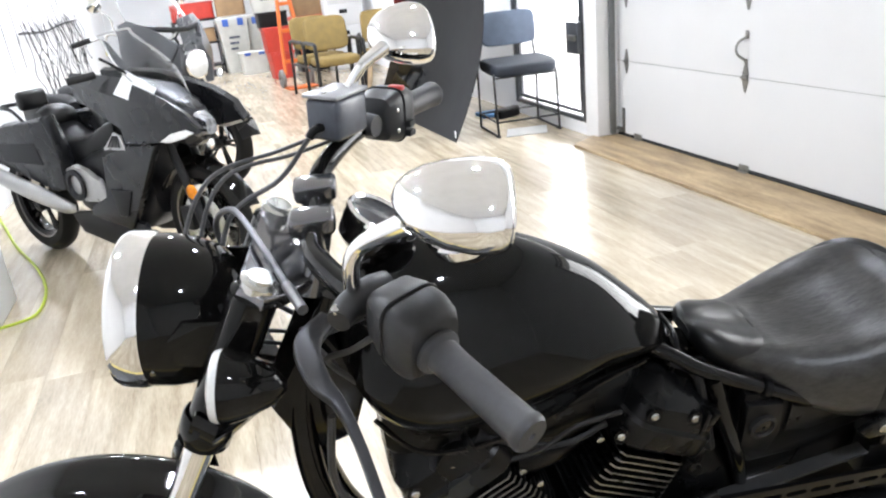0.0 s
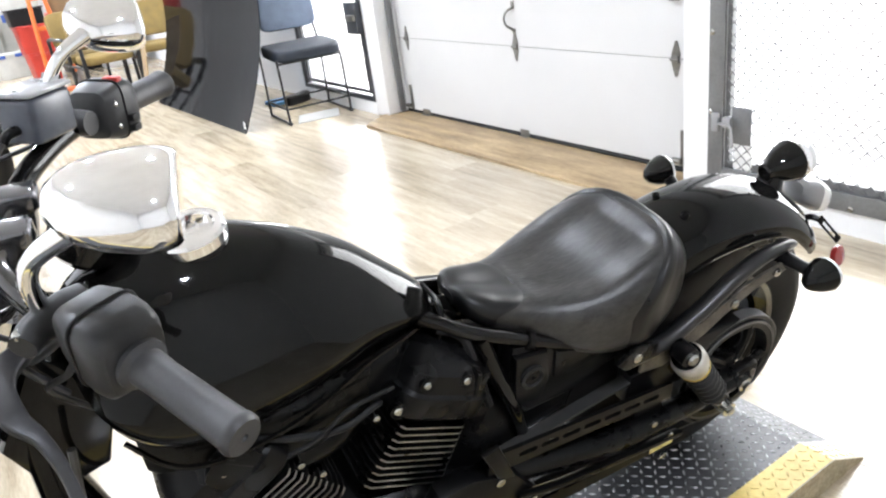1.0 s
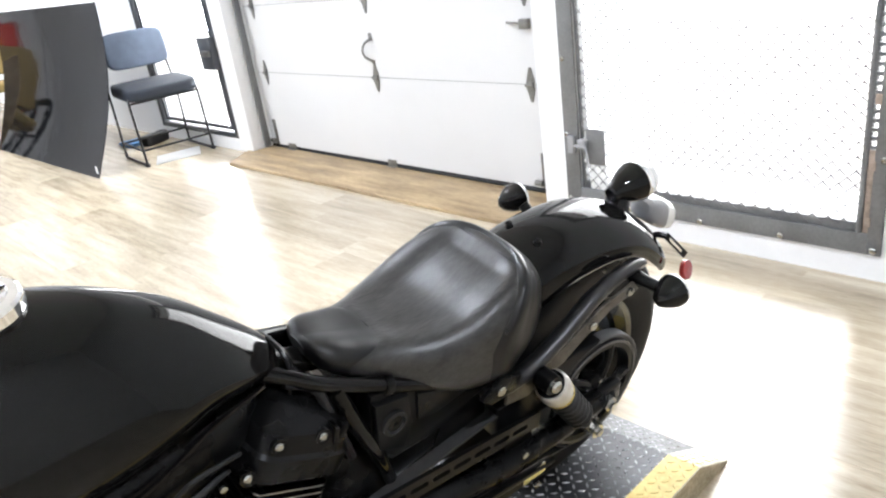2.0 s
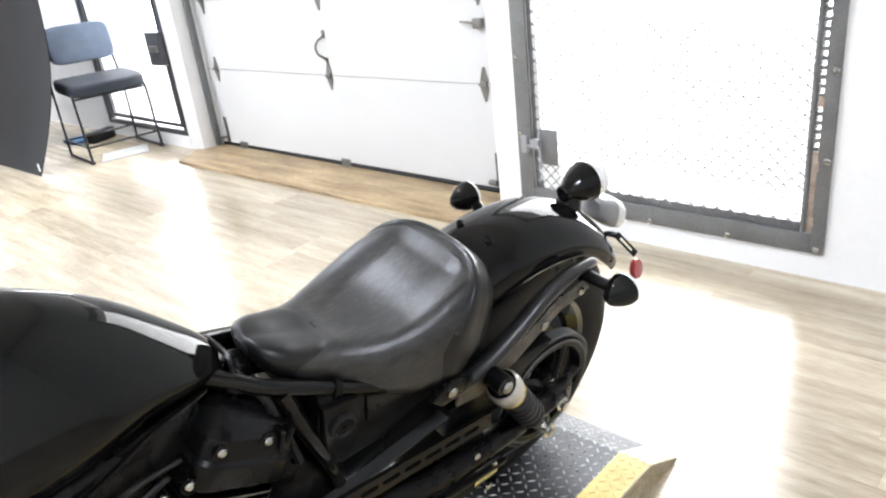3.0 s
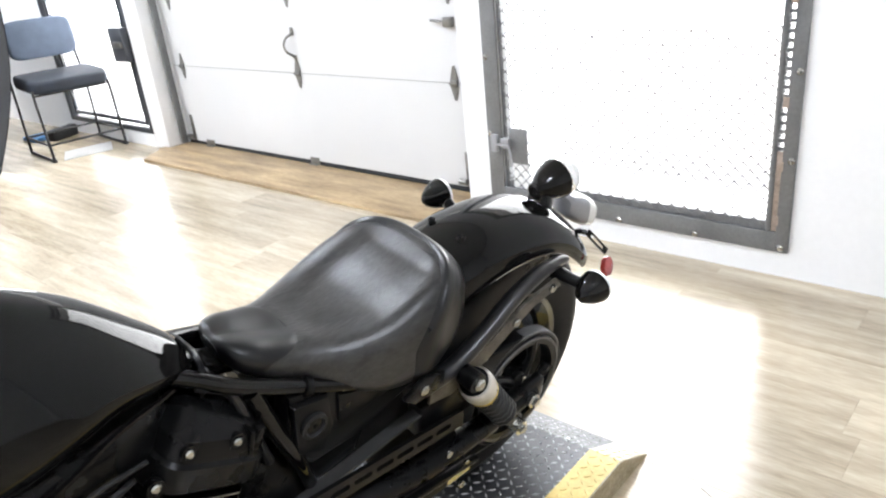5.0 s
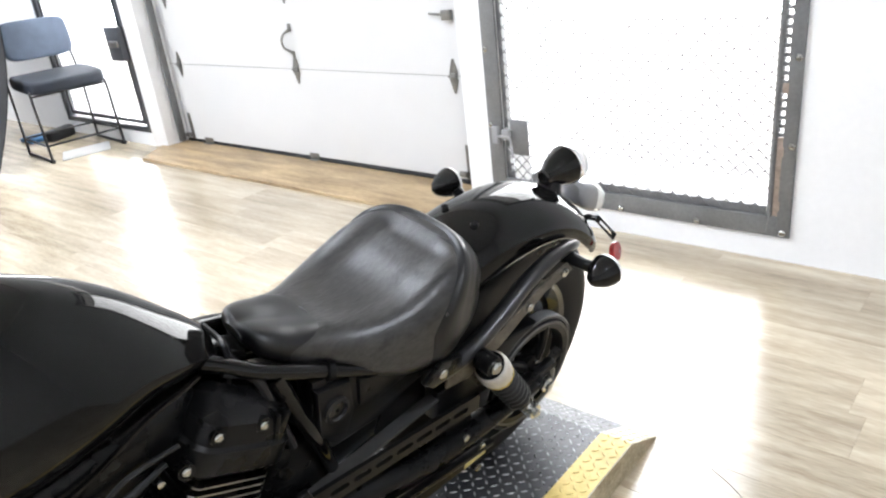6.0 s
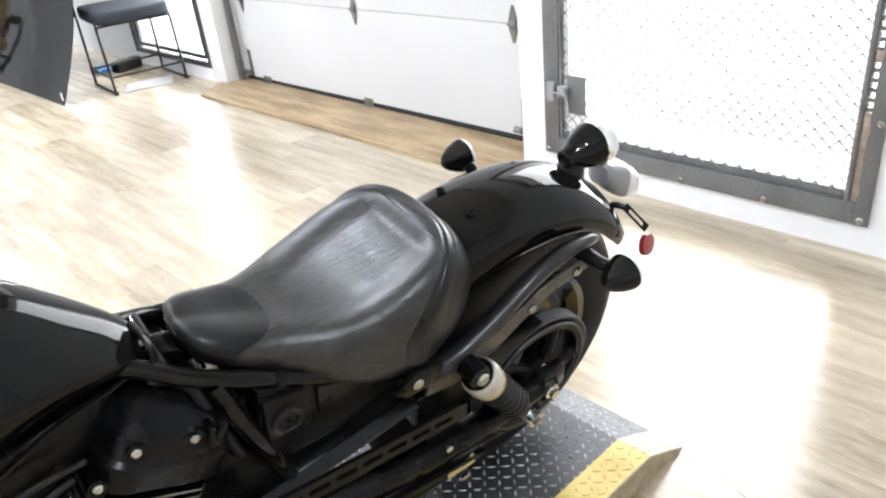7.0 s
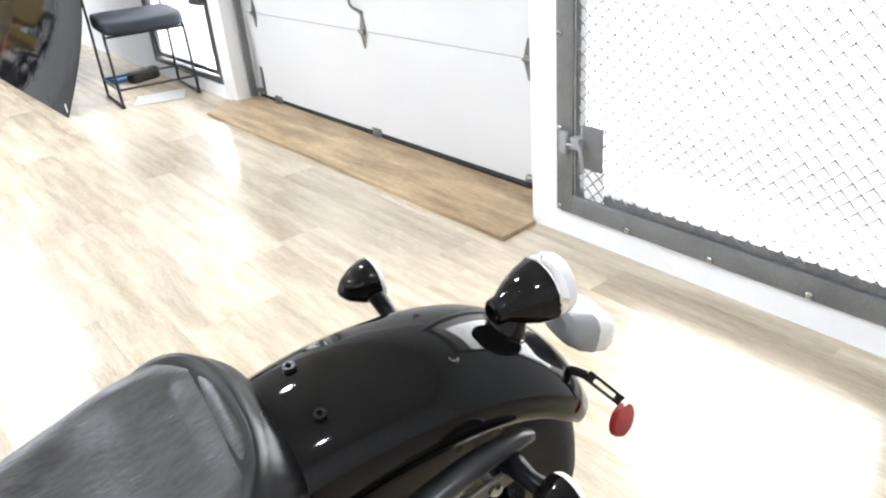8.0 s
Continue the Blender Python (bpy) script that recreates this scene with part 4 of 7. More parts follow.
A_, B_ = V(-0.300, 0.078, 0.602), V(-0.366, 0.108, 0.524)
zx = (B_ - A_).normalized()
yx = zx.cross(V(0.4, 1, 0.5)).normalized().cross(zx)
rb.matrix_basis = Matrix.Translation(A_) @ Matrix((zx, yx, zx.cross(yx))).transposed().to_4x4()
part("bracket_root", tube(new_bm(), [(-0.290, 0.04, 0.580), (-0.29, 0.062, 0.600), A_ + V(0, 0, -0.002)], 0.007, 8, 4), SATIN, bike)
rm_ = along(B_ + V(0.003, 0.004, -0.030), B_ + V(-0.30, 0.90, 0.45))
bm = new_bm()
revolve(bm, [(0.0, -0.006), (0.030, -0.006), (0.031, 0.0), (0.029, 0.005), (0.0, 0.008)], rm_ @ Matrix.Diagonal((1.0, 0.72, 1, 1)), 28)
P("rear_reflector", bm, RED_LENS, "red oval reflector")

# frame tubes and side cover
for s in (1, -1):
    P("frame_tube", tube(new_bm(), [(0.72, s * 0.03, 0.770), (0.655, s * 0.055, 0.735), (0.60, s * 0.078, 0.702), (0.50, s * 0.098, 0.652), (0.40, s * 0.112, 0.605), (0.30, s * 0.120, 0.565)], 0.0138, 12), GLOSS)
    P("frame_tube", tube(new_bm(), [(0.585, s * 0.085, 0.685), (0.56, s * 0.100, 0.60), (0.53, s * 0.108, 0.51), (0.50, s * 0.10, 0.40)], 0.015, 12), GLOSS)
    P("frame_hose", tube(new_bm(), [(0.655, s * 0.06, 0.725), (0.615, s * 0.075, 0.70), (0.60, s * 0.085, 0.65), (0.59, s * 0.09, 0.60), (0.57, s * 0.09, 0.52)], 0.009, 8), RUBBER)
P("frame_spine", tube(new_bm(), [(1.17, 0, 0.88), (0.95, 0, 0.80), (0.72, 0, 0.735), (0.60, 0, 0.70), (0.40, 0, 0.63), (0.25, 0, 0.60)], 0.024, 12), GLOSS)
P("tube_clamp", torus_profile(new_bm(), [(0.0138, -0.006), (0.018, -0.006), (0.018, 0.006), (0.0138, 0.006)], along((0.495, 0.0985, 0.6495), (0.40, 0.112, 0.605)), 20), SATIN)
P("tank_strap", tube(new_bm(), [(0.645, 0.0, 0.772), (0.638, 0.035, 0.760), (0.640, 0.055, 0.735), (0.648, 0.060, 0.70), (0.655, 0.055, 0.675)], 0.007, 8, flat=0.6), SATIN, "black rubber strap at the tank's tail")
P("cross_brace", rod(new_bm(), (0.635, -0.06, 0.722), (0.635, 0.06, 0.722), 0.014, 12), GLOSS)
bm = slab(new_bm(), [(0.535, 0.655), (0.45, 0.632), (0.36, 0.588), (0.275, 0.545), (0.28, 0.505), (0.40, 0.478), (0.50, 0.470), (0.545, 0.53)], 0.05, side(0.085), 0.012)
cover = P("side_cover", bm, SATIN, "black plastic side cover")
bm = slab(new_bm(), [(0.535, 0.640), (0.465, 0.625), (0.458, 0.555), (0.48, 0.50), (0.535, 0.53)], 0.022, side(0.112), 0.009)
part("cover_boss", bm, SATIN, cover)
bm = slab(new_bm(), [(0.445, 0.612), (0.37, 0.578), (0.31, 0.548), (0.40, 0.535), (0.445, 0.545)], 0.010, side(0.112), 0.004)
part("cover_panel", bm, SATIN, cover)
part("lock_ring", torus_profile(new_bm(), [(0.016, 0), (0.025, 0), (0.025, 0.008), (0.019, 0.010), (0.016, 0.004)], along((0.502, 0.122, 0.585), (0.502, 2, 0.585)), 28), RUBBER, cover)
part("lock_barrel", revolve(new_bm(), [(0.016, 0), (0.016, 0.006), (0.004, 0.007), (0.004, 0.003), (0, 0.003)], along((0.502, 0.122, 0.585), (0.502, 2, 0.585)), 20), CAST, cover)
P("seat_bracket", slab(new_bm(), [(0.335, 0.552), (0.29, 0.578), (0.235, 0.562), (0.24, 0.532), (0.31, 0.528)], 0.012, side(0.158), 0.003), CAST, "scuffed seat mounting bracket")
P("bolt", revolve(new_bm(), [(0.011, 0), (0.011, 0.006), (0.007, 0.009), (0, 0.009)], along((0.292, 0.164, 0.556), (0.292, 2, 0.556)), 12), BOLT)
for s in (1, -1):
    P("mudguard_inner", slab(new_bm(), [(0.50, 0.60), (0.30, 0.60), (0.25, 0.50), (0.30, 0.36), (0.56, 0.36)], 0.01, side(s * 0.06)), CAST)

# two added dark blocks, guessed hidden parts, stop the platform showing through the frame
P("battery_fill", loft(new_bm(), [[V(x, 0.078 * se(math.cos(q), 0.4), zc + h * se(math.sin(q), 0.4)) for q in [2 * math.pi * k / 24 for k in range(24)]] for x, zc, h in ((0.27, 0.50, 0.08), (0.29, 0.49, 0.11), (0.50, 0.48, 0.14), (0.545, 0.48, 0.13))]), SATIN, "black filler block under the side cover")
P("gearbox_fill", loft(new_bm(), [[V(x, 0.10 * se(math.cos(q), 0.5), zc + h * se(math.sin(q), 0.5)) for q in [2 * math.pi * k / 24 for k in range(24)]] for x, zc, h in ((0.49, 0.35, 0.13), (0.52, 0.36, 0.17), (0.64, 0.38, 0.21), (0.75, 0.38, 0.20), (0.80, 0.36, 0.17))]), CAST, "black filler block behind the engine")
# engine: air-cooled V twin
CR = V(0.868, 0, 0.388)
for ang, tag in ((-30, "rear"), (30, "front")):
    a = radians(ang)
    d = V(math.sin(a), 0, math.cos(a))
    f = V(math.cos(a), 0, -math.sin(a))
    base = CR + d * 0.10 + f * (-0.058 if ang < 0 else 0.02)
    cyl = P("cylinder", revolve(new_bm(), [(0.062, 0), (0.062, 0.2)], along(base, base + d), 28), CAST, "black finned engine cylinder")
    for k in range(10):
        h = 0.012 + k * 0.0142
        c = base + d * h
        g = 1.0 - 0.02 * k
        ring = []
        hw, hl = 0.122, 0.088 * g
        out = []
        for u, w in ((-1, -0.80), (-0.95, -0.94), (-0.84, -1), (0.84, -1), (0.95, -0.94), (1, -0.80), (1, 0.80), (0.95, 0.94), (0.84, 1), (-0.84, 1), (-0.95, 0.94), (-1, 0.80)):
            out.append((u * hl, w * hw))
        m = Matrix.Translation(c) @ Matrix((f, V(0, 1, 0), d)).transposed().to_4x4()
        part("fin", slab(new_bm(), out, 0.0036, m), CAST, cyl)
        edge = [(u * 1.004, w * 1.004) for u, w in out[7:11]]
        bm = new_bm()
        loft(bm, [[m @ V(u, w, -0.0014), m @ V(u, w, 0.0014), m @ V(u * 1.008, w * 1.008, 0.0014), m @ V(u * 1.008, w * 1.008, -0.0014)] for u, w in edge])
        part("fin_edge", bm, MILLED, cyl, "bright machined fin edge")
    m = Matrix.Translation(base + d * 0.155) @ Matrix((f, V(0, 1, 0), d)).transposed().to_4x4()
    secs = []
    for z, sx, sy, oy in ((0.0, 0.094, 0.122, 0), (0.010, 0.098, 0.130, 0), (0.050, 0.096, 0.131, 0), (0.056, 0.091, 0.125, 0), (0.062, 0.091, 0.125, 0), (0.088, 0.086, 0.119, 0), (0.096, 0.078, 0.108, 0), (0.122, 0.058, 0.074, 0), (0.126, 0.048, 0.06, 0)):
        secs.append([m @ V(sx * se(math.cos(q), 0.36), oy + sy * se(math.sin(q), 0.36), z) for q in [2 * math.pi * k / 40 for k in range(40)]])
    head = P("cylinder_head", loft(new_bm(), secs), CAST, "satin black rocker cover", angle=34)
    part("cover_rib", slab(new_bm(), [(-0.03, 0.0), (-0.012, 0.05), (-0.002, 0.05), (-0.018, 0.0)], 0.03, m @ Matrix.Translation((-0.030, 0.112, 0.05)) @ SIDE, 0.004), CAST, head)
    part("cover_rib", slab(new_bm(), [(0.0, 0.0), (0.02, 0.0), (0.014, 0.055), (0.004, 0.06)], 0.03, m @ Matrix.Translation((-0.065, 0.110, 0.045)) @ SIDE, 0.004), CAST, head)
    for u, z in ((0.060, 0.072), (-0.018, 0.083), (0.094, 0.02)):
        q = m @ V(u, 0.120, z)
        part("bolt_well", torus_profile(new_bm(), [(0.009, -0.01), (0.013, -0.01), (0.0135, 0.003), (0.009, 0.002)], along(q, q + V(0, 1, 0.15)), 20), CAST, head)
        part("bolt", revolve(new_bm(), [(0.0072, -0.004), (0.0072, 0.003), (0.005, 0.005), (0, 0.005)], along(q, q + V(0, 1, 0.15)), 12), BOLT, head)
bm = new_bm()
secs = []
for y, g in ((-0.12, 0.8), (-0.10, 1.0), (0.10, 1.0), (0.125, 0.86)):
    secs.append([V(0.82 + 0.20 * g * se(math.cos(a), 0.7), y, 0.30 + 0.14 * g * se(math.sin(a), 0.7)) for a in [2 * math.pi * k / 36 for k in range(36)]])
P("crankcase", loft(bm, secs), CAST, "black engine crankcase", angle=50)
P("clutch_cover", revolve(new_bm(), [(0.105, 0), (0.105, 0.02), (0.092, 0.035), (0.05, 0.042), (0, 0.042)], along((0.88, 0.12, 0.29), (0.88, 1, 0.29)), 36), CAST)
P("sprocket_cover", slab(new_bm(), [(0.50, 0.30), (0.56, 0.40), (0.655, 0.445), (0.72, 0.44), (0.76, 0.36), (0.72, 0.24), (0.56, 0.23)], 0.045, side(0.150), 0.010), SATIN, "black sprocket cover")
P("sprocket_strut", slab(new_bm(), [(0.60, 0.505), (0.635, 0.50), (0.60, 0.41), (0.565, 0.40)], 0.012, side(0.168), 0.004), SATIN)
P("bolt", revolve(new_bm(), [(0.010, 0), (0.010, 0.006), (0.006, 0.008), (0, 0.008)], along((0.60, 0.172, 0.408), (0.60, 2, 0.408)), 12), BOLT)
P("air_box", loft(new_bm(), [[V(x, w * se(math.cos(q), 0.5), zc + h * se(math.sin(q), 0.5)) for q in [2 * math.pi * k / 24 for k in range(24)]] for x, w, zc, h in ((0.70, 0.05, 0.70, 0.03), (0.74, 0.08, 0.69, 0.05), (0.90, 0.10, 0.66, 0.075), (1.06, 0.10, 0.68, 0.075), (1.13, 0.07, 0.72, 0.05))]), CAST, "black air box under the tank")
P("intake_duct", tube(new_bm(), [(0.80, 0.02, 0.60), (0.86, 0.06, 0.60), (0.93, 0.07, 0.60)], 0.035, 16), CAST)
P("coolant_hose", tube(new_bm(), [(0.78, 0.10, 0.66), (0.85, 0.115, 0.655), (0.92, 0.11, 0.67), (0.99, 0.10, 0.70)], 0.006, 8), RUBBER)
P("wiring_hose", tube(new_bm(), [(0.76, 0.11, 0.69), (0.84, 0.125, 0.70), (0.90, 0.12, 0.66), (0.97, 0.11, 0.64)], 0.004, 8), RUBBER)
P("horn", revolve(new_bm(), [(0.02, -0.03), (0.042, 0), (0.045, 0.02), (0.03, 0.026), (0, 0.026)], along((1.02, 0.10, 0.665), (1.05, 1, 0.66)), 28), SATIN, "round black horn")
for x, y, z in ((0.80, 0.132, 0.655), (0.985, 0.128, 0.66), (0.93, 0.135, 0.63), (0.90, 0.132, 0.585), (1.05, 0.128, 0.61)):
    P("bolt", revolve(new_bm(), [(0.006, 0), (0.006, 0.005), (0.004, 0.006), (0, 0.006)], along((x, y - 0.01, z), (x, 2, z + 0.1)), 10), BOLT)
for s in (1, -1):
    P("down_tube", tube(new_bm(), [(1.225, s * 0.012, 0.86), (1.246, s * 0.028, 0.74), (1.242, s * 0.055, 0.60), (1.19, s * 0.085, 0.36), (1.02, s * 0.10, 0.17)], 0.021, 12), GLOSS)
    P("cradle_tube", tube(new_bm(), [(1.02, s * 0.10, 0.17), (0.85, s * 0.11, 0.145), (0.62, s * 0.11, 0.17), (0.50, s * 0.10, 0.30), (0.50, s * 0.10, 0.40)], 0.017, 10), GLOSS)
P("neck_gusset", slab(new_bm(), [(1.285, 0.79), (1.20, 0.93), (1.13, 0.82), (1.17, 0.70), (1.25, 0.68)], 0.075, side(0), 0.010), GLOSS)
P("steering_head", rod(new_bm(), (1.255, 0, 0.80), (1.165, 0, 0.965), 0.034, 20), GLOSS)
bm = tube(new_bm(), [(0.80, -0.135, 0.50), (0.86, -0.16, 0.42), (0.80, -0.17, 0.26), (0.50, -0.18, 0.20), (0.10, -0.20, 0.22), (-0.28, -0.21, 0.27)], [0.022, 0.022, 0.024, 0.04, 0.048, 0.048], 16)
P("exhaust", bm, CAST, "black exhaust pipe and silencer")
for s in (1, -1):
    P("foot_peg", rod(new_bm(), (0.86, s * 0.15, 0.30), (0.86, s * 0.30, 0.30), 0.018, 14), RUBBER)
bm = tube(new_bm(), [(0.80, 0.12, 0.18), (0.76, 0.20, 0.11), (0.74, 0.262, 0.052)], [0.012, 0.011, 0.011], 10, 4)
P("side_stand", bm, CAST)

# ---- steered front end ----
SA0, RAKE = V(1.185, 0, 1.00), radians(28.3)
AXIS = V(-math.sin(RAKE), 0, math.cos(RAKE))
STEER = -10.0
S = Matrix.Translation(SA0) @ Matrix.Rotation(radians(STEER), 4, AXIS) @ Matrix.Translation(-SA0)


def F(name, b, m, label="", parent=None, angle=38):
    if not parent:
        bmesh.ops.transform(b, matrix=S, verts=b.verts)
        return part(name, b, m, bike, label, angle)
    bmesh.ops.transform(b, matrix=S, verts=b.verts)
    return part(name, b, m, parent, label, angle)


FA = V(1.622, 0, 0.325)
fd = V(math.sin(RAKE), 0, -math.cos(RAKE))  # down the fork
FWM = S @ Matrix.Translation(FA) @ Euler((radians(-90), 0, 0)).to_matrix().to_4x4()
wheel(bike, FWM @ Matrix.Translation((0, -0.010, 0)), 0.317, 0.052, 0.245, 5, 0.045, "front_wheel")
part("brake_disc", torus_profile(new_bm(), [(0.10, -0.002), (0.148, -0.002), (0.148, 0.002), (0.10, 0.002)], FWM @ Matrix.Translation((0, 0, -0.062)), 48), BRIGHT, bike, "drilled steel brake disc")
for s in (1, -1):
    y = s * 0.102
    foot = V(FA.x, y, FA.z)
    top = foot - fd * 0.812
    fk = F("fork_leg", rod(new_bm(), foot - fd * 0.30, top, 0.0205, 24), CHROME, "telescopic fork leg with bright stanchion")
    F("slider", revolve(new_bm(), [(0.024, 0), (0.030, 0.03), (0.030, 0.32), (0.033, 0.325), (0.033, 0.345), (0.026, 0.35)], along(foot + fd * 0.02, top), 24), CAST, parent=fk)
    F("fork_cap", revolve(new_bm(), [(0.024, 0), (0.024, 0.010), (0.017, 0.013), (0.017, 0.018), (0.0, 0.018)], along(top - fd * 0.0, top - fd), 24), BRIGHT, "bright fork cap", parent=fk)
    F("fork_cover", revolve(new_bm(), [(0.031, 0), (0.031, 0.226), (0.024, 0.230)], along(top + fd * 0.235, top), 24), GLOSS, parent=fk)
    F("signal_clamp", revolve(new_bm(), [(0.034, 0), (0.037, 0.004), (0.037, 0.040), (0.034, 0.044)], along(top + fd * 0.257, top), 28), GLOSS, parent=fk)
    c = top + fd * 0.106 + V(-0.010, s * 0.062, -0.004)
    sg = bullet(bike, "turn_signal", S @ c, S.to_3x3() @ V(1, 0, 0.15), 0.046, 0.080, [S @ (top + fd * 0.122), S @ (top + fd * 0.112 + V(0.0, s * 0.03, 0)), S @ (c - V(0.0, s * 0.02, 0.0))], "black bullet turn signal with clear lens")
# triple clamps
tb, tt = V(FA.x, 0, FA.z) - fd * 0.60, V(FA.x, 0, FA.z) - fd * 0.805
for c, t, w in ((tb, 0.04, 0.145), (tt, 0.022, 0.132)):
    m = Matrix.Translation(c) @ Matrix((fd.cross(V(0, 1, 0)), V(0, 1, 0), -fd)).transposed().to_4x4()
    bm = slab(new_bm(), [(0.022, -w + 0.012), (0.026, -w + 0.05), (0.016, 0), (0.026, w - 0.05), (0.022, w - 0.012), (-0.012, w), (-0.036, w - 0.03), (-0.075, 0.04), (-0.085, 0), (-0.075, -0.04), (-0.036, -w + 0.03), (-0.012, -w)], t, m, 0.006)
    F("triple_clamp", bm, GLOSS if c is tb else DARKCHROME, "cast triple clamp")
# headlight
HC = V(1.376, 0.0, 0.960)
HD = V(1, 0, 0.15).normalized()
HM = along(HC, HC + HD)
hl = F("headlight", revolve(new_bm(), [(0.0, -0.090), (0.045, -0.087), (0.072, -0.076), (0.092, -0.052), (0.102, -0.022), (0.106, 0.0), (0.106, 0.028), (0.099, 0.028)], HM, 48), GLOSS, "round black headlight with chrome rim")
F("rim", torus_profile(new_bm(), [(0.100, 0.026), (0.107, 0.027), (0.1095, 0.034), (0.1095, 0.060), (0.106, 0.068), (0.097, 0.070), (0.095, 0.064)], HM, 48), CHROME, "polished chrome rim", parent=hl)
F("lens", revolve(new_bm(), [(0.0965, 0.064), (0.09, 0.072), (0.05, 0.082), (0, 0.085)], HM, 40), CLEAR_LENS, "clear headlight lens", parent=hl)
for s in (1, -1):
    F("ear", slab(new_bm(), [(1.26, 0.99), (1.34, 1.00), (1.38, 0.965), (1.36, 0.935), (1.28, 0.92)], 0.008, side(s * 0.099), 0.003), GLOSS, parent=hl)
F("screw", revolve(new_bm(), [(0.005, 0), (0.004, 0.004), (0, 0.004)], along(HC + V(0.02, 0.099, -0.03), HC + V(0.02, 1, -0.3)), 8), BOLT, parent=hl)
# front fender
rings = []
for k in range(45):
    a = radians(8 + 140 * k / 44)
    ring = []
    for sd, off in ((1, 0.0), (-1, -0.004)):
        for j in range(15):
            u = (-1 + 2 * j / 14) * sd
            e = abs(u)
            rr = 0.350 - 0.050 * max(0, (e - 0.25) / 0.75) ** 2.0 + off
            y = (0.066 + off * 0.6) * math.sin(min(1, e * 1.1) * math.pi / 2) * (1 if u > 0 else -1)
            ring.append(FA + V(rr * math.cos(a), y, rr * math.sin(a)))
    rings.append(ring)
ff = F("front_fender", loft(new_bm(), rings), GLOSS, "gloss black front fender", angle=50)
for s in (1, -1):
    F("fender_stay", slab(new_bm(), [(1.425, 0.585), (1.465, 0.600), (1.480, 0.635), (1.470, 0.660), (1.445, 0.655), (1.425, 0.620)], 0.006, side(s * 0.078), 0.002), GLOSS, parent=ff)
def blade(pts, wide, thick):
    """Flat-sided bar of square section along points, broad face up."""
    path = catmull([Vector(q) for q in pts], 6)
    secs = []
    for i, q in enumerate(path):
        t = i / (len(path) - 1) * (len(pts) - 1)
        k = min(int(t), len(pts) - 2)
        w = wide[k] + (wide[k + 1] - wide[k]) * (t - k)
        h = thick[k] + (thick[k + 1] - thick[k]) * (t - k)
        d = (path[min(i + 1, len(path) - 1)] - path[max(i - 1, 0)]).normalized()
        x = d.cross(V(-0.25, 0.3, 0.92)).normalized()
        z = x.cross(d)
        secs.append([q + x * (w * se(math.cos(a), 0.35)) + z * (h * se(math.sin(a), 0.35)) for a in [2 * math.pi * j / 20 for j in range(20)]])
    return loft(new_bm(), secs)


# risers, bar, clamps
BC = V(1.165, -0.03, 1.085)
S = Matrix.Translation(BC + V(0, 0, -0.015)) @ Matrix.Rotation(radians(-8.0), 4, V(-0.35, 0, 0.94)) @ Matrix.Translation(-BC)
for s in (1, -1):
    bm = tube(new_bm(), [V(1.19, s * 0.048 - 0.01, 1.00), BC + V(0.004, s * 0.048, -0.03), BC + V(0, s * 0.048, -0.004)], [0.022, 0.020, 0.024], 14, 4)
    rs = F("riser", bm, DARKCHROME, "polished dark bar riser")
    mc = Matrix.Translation(BC + V(0, s * 0.048, 0)) @ Euler((radians(90), 0, 0)).to_matrix().to_4x4()
    bm = box(new_bm(), (BC.x - 0.030, BC.y + s * 0.048 - 0.020, BC.z - 0.004), (BC.x + 0.030, BC.y + s * 0.048 + 0.020, BC.z + 0.026), 0.008, seg=3)
    F("riser_cap", bm, DARKCHROME, "polished dark bar clamp", parent=rs)
BAR = [(0.0, 0.0, 0.0), (0.0, 0.09, 0.0), (-0.015, 0.15, 0.006), (-0.055, 0.23, 0.012), (-0.115, 0.315, 0.012), (-0.155, 0.375, 0.008), (-0.199, 0.443, 0.002)]
GR0, GR1 = V(-0.133, 0.341, 0.010), V(-0.201, 0.446, 0.002)
bm = tube(new_bm(), [BC + V(x, -y, z - 0.016 * max(0.0, (y - 0.30) / 0.143)) for x, y, z in BAR[::-1]] + [BC + V(x, y, z - 0.011 * max(0.0, (y - 0.341) / 0.102)) for x, y, z in BAR[1:]], [0.011, 0.012] + [0.0155] * 9 + [0.012, 0.011], 16, 5)
bar = F("handlebar", bm, GLOSS, "black tubular handlebar")
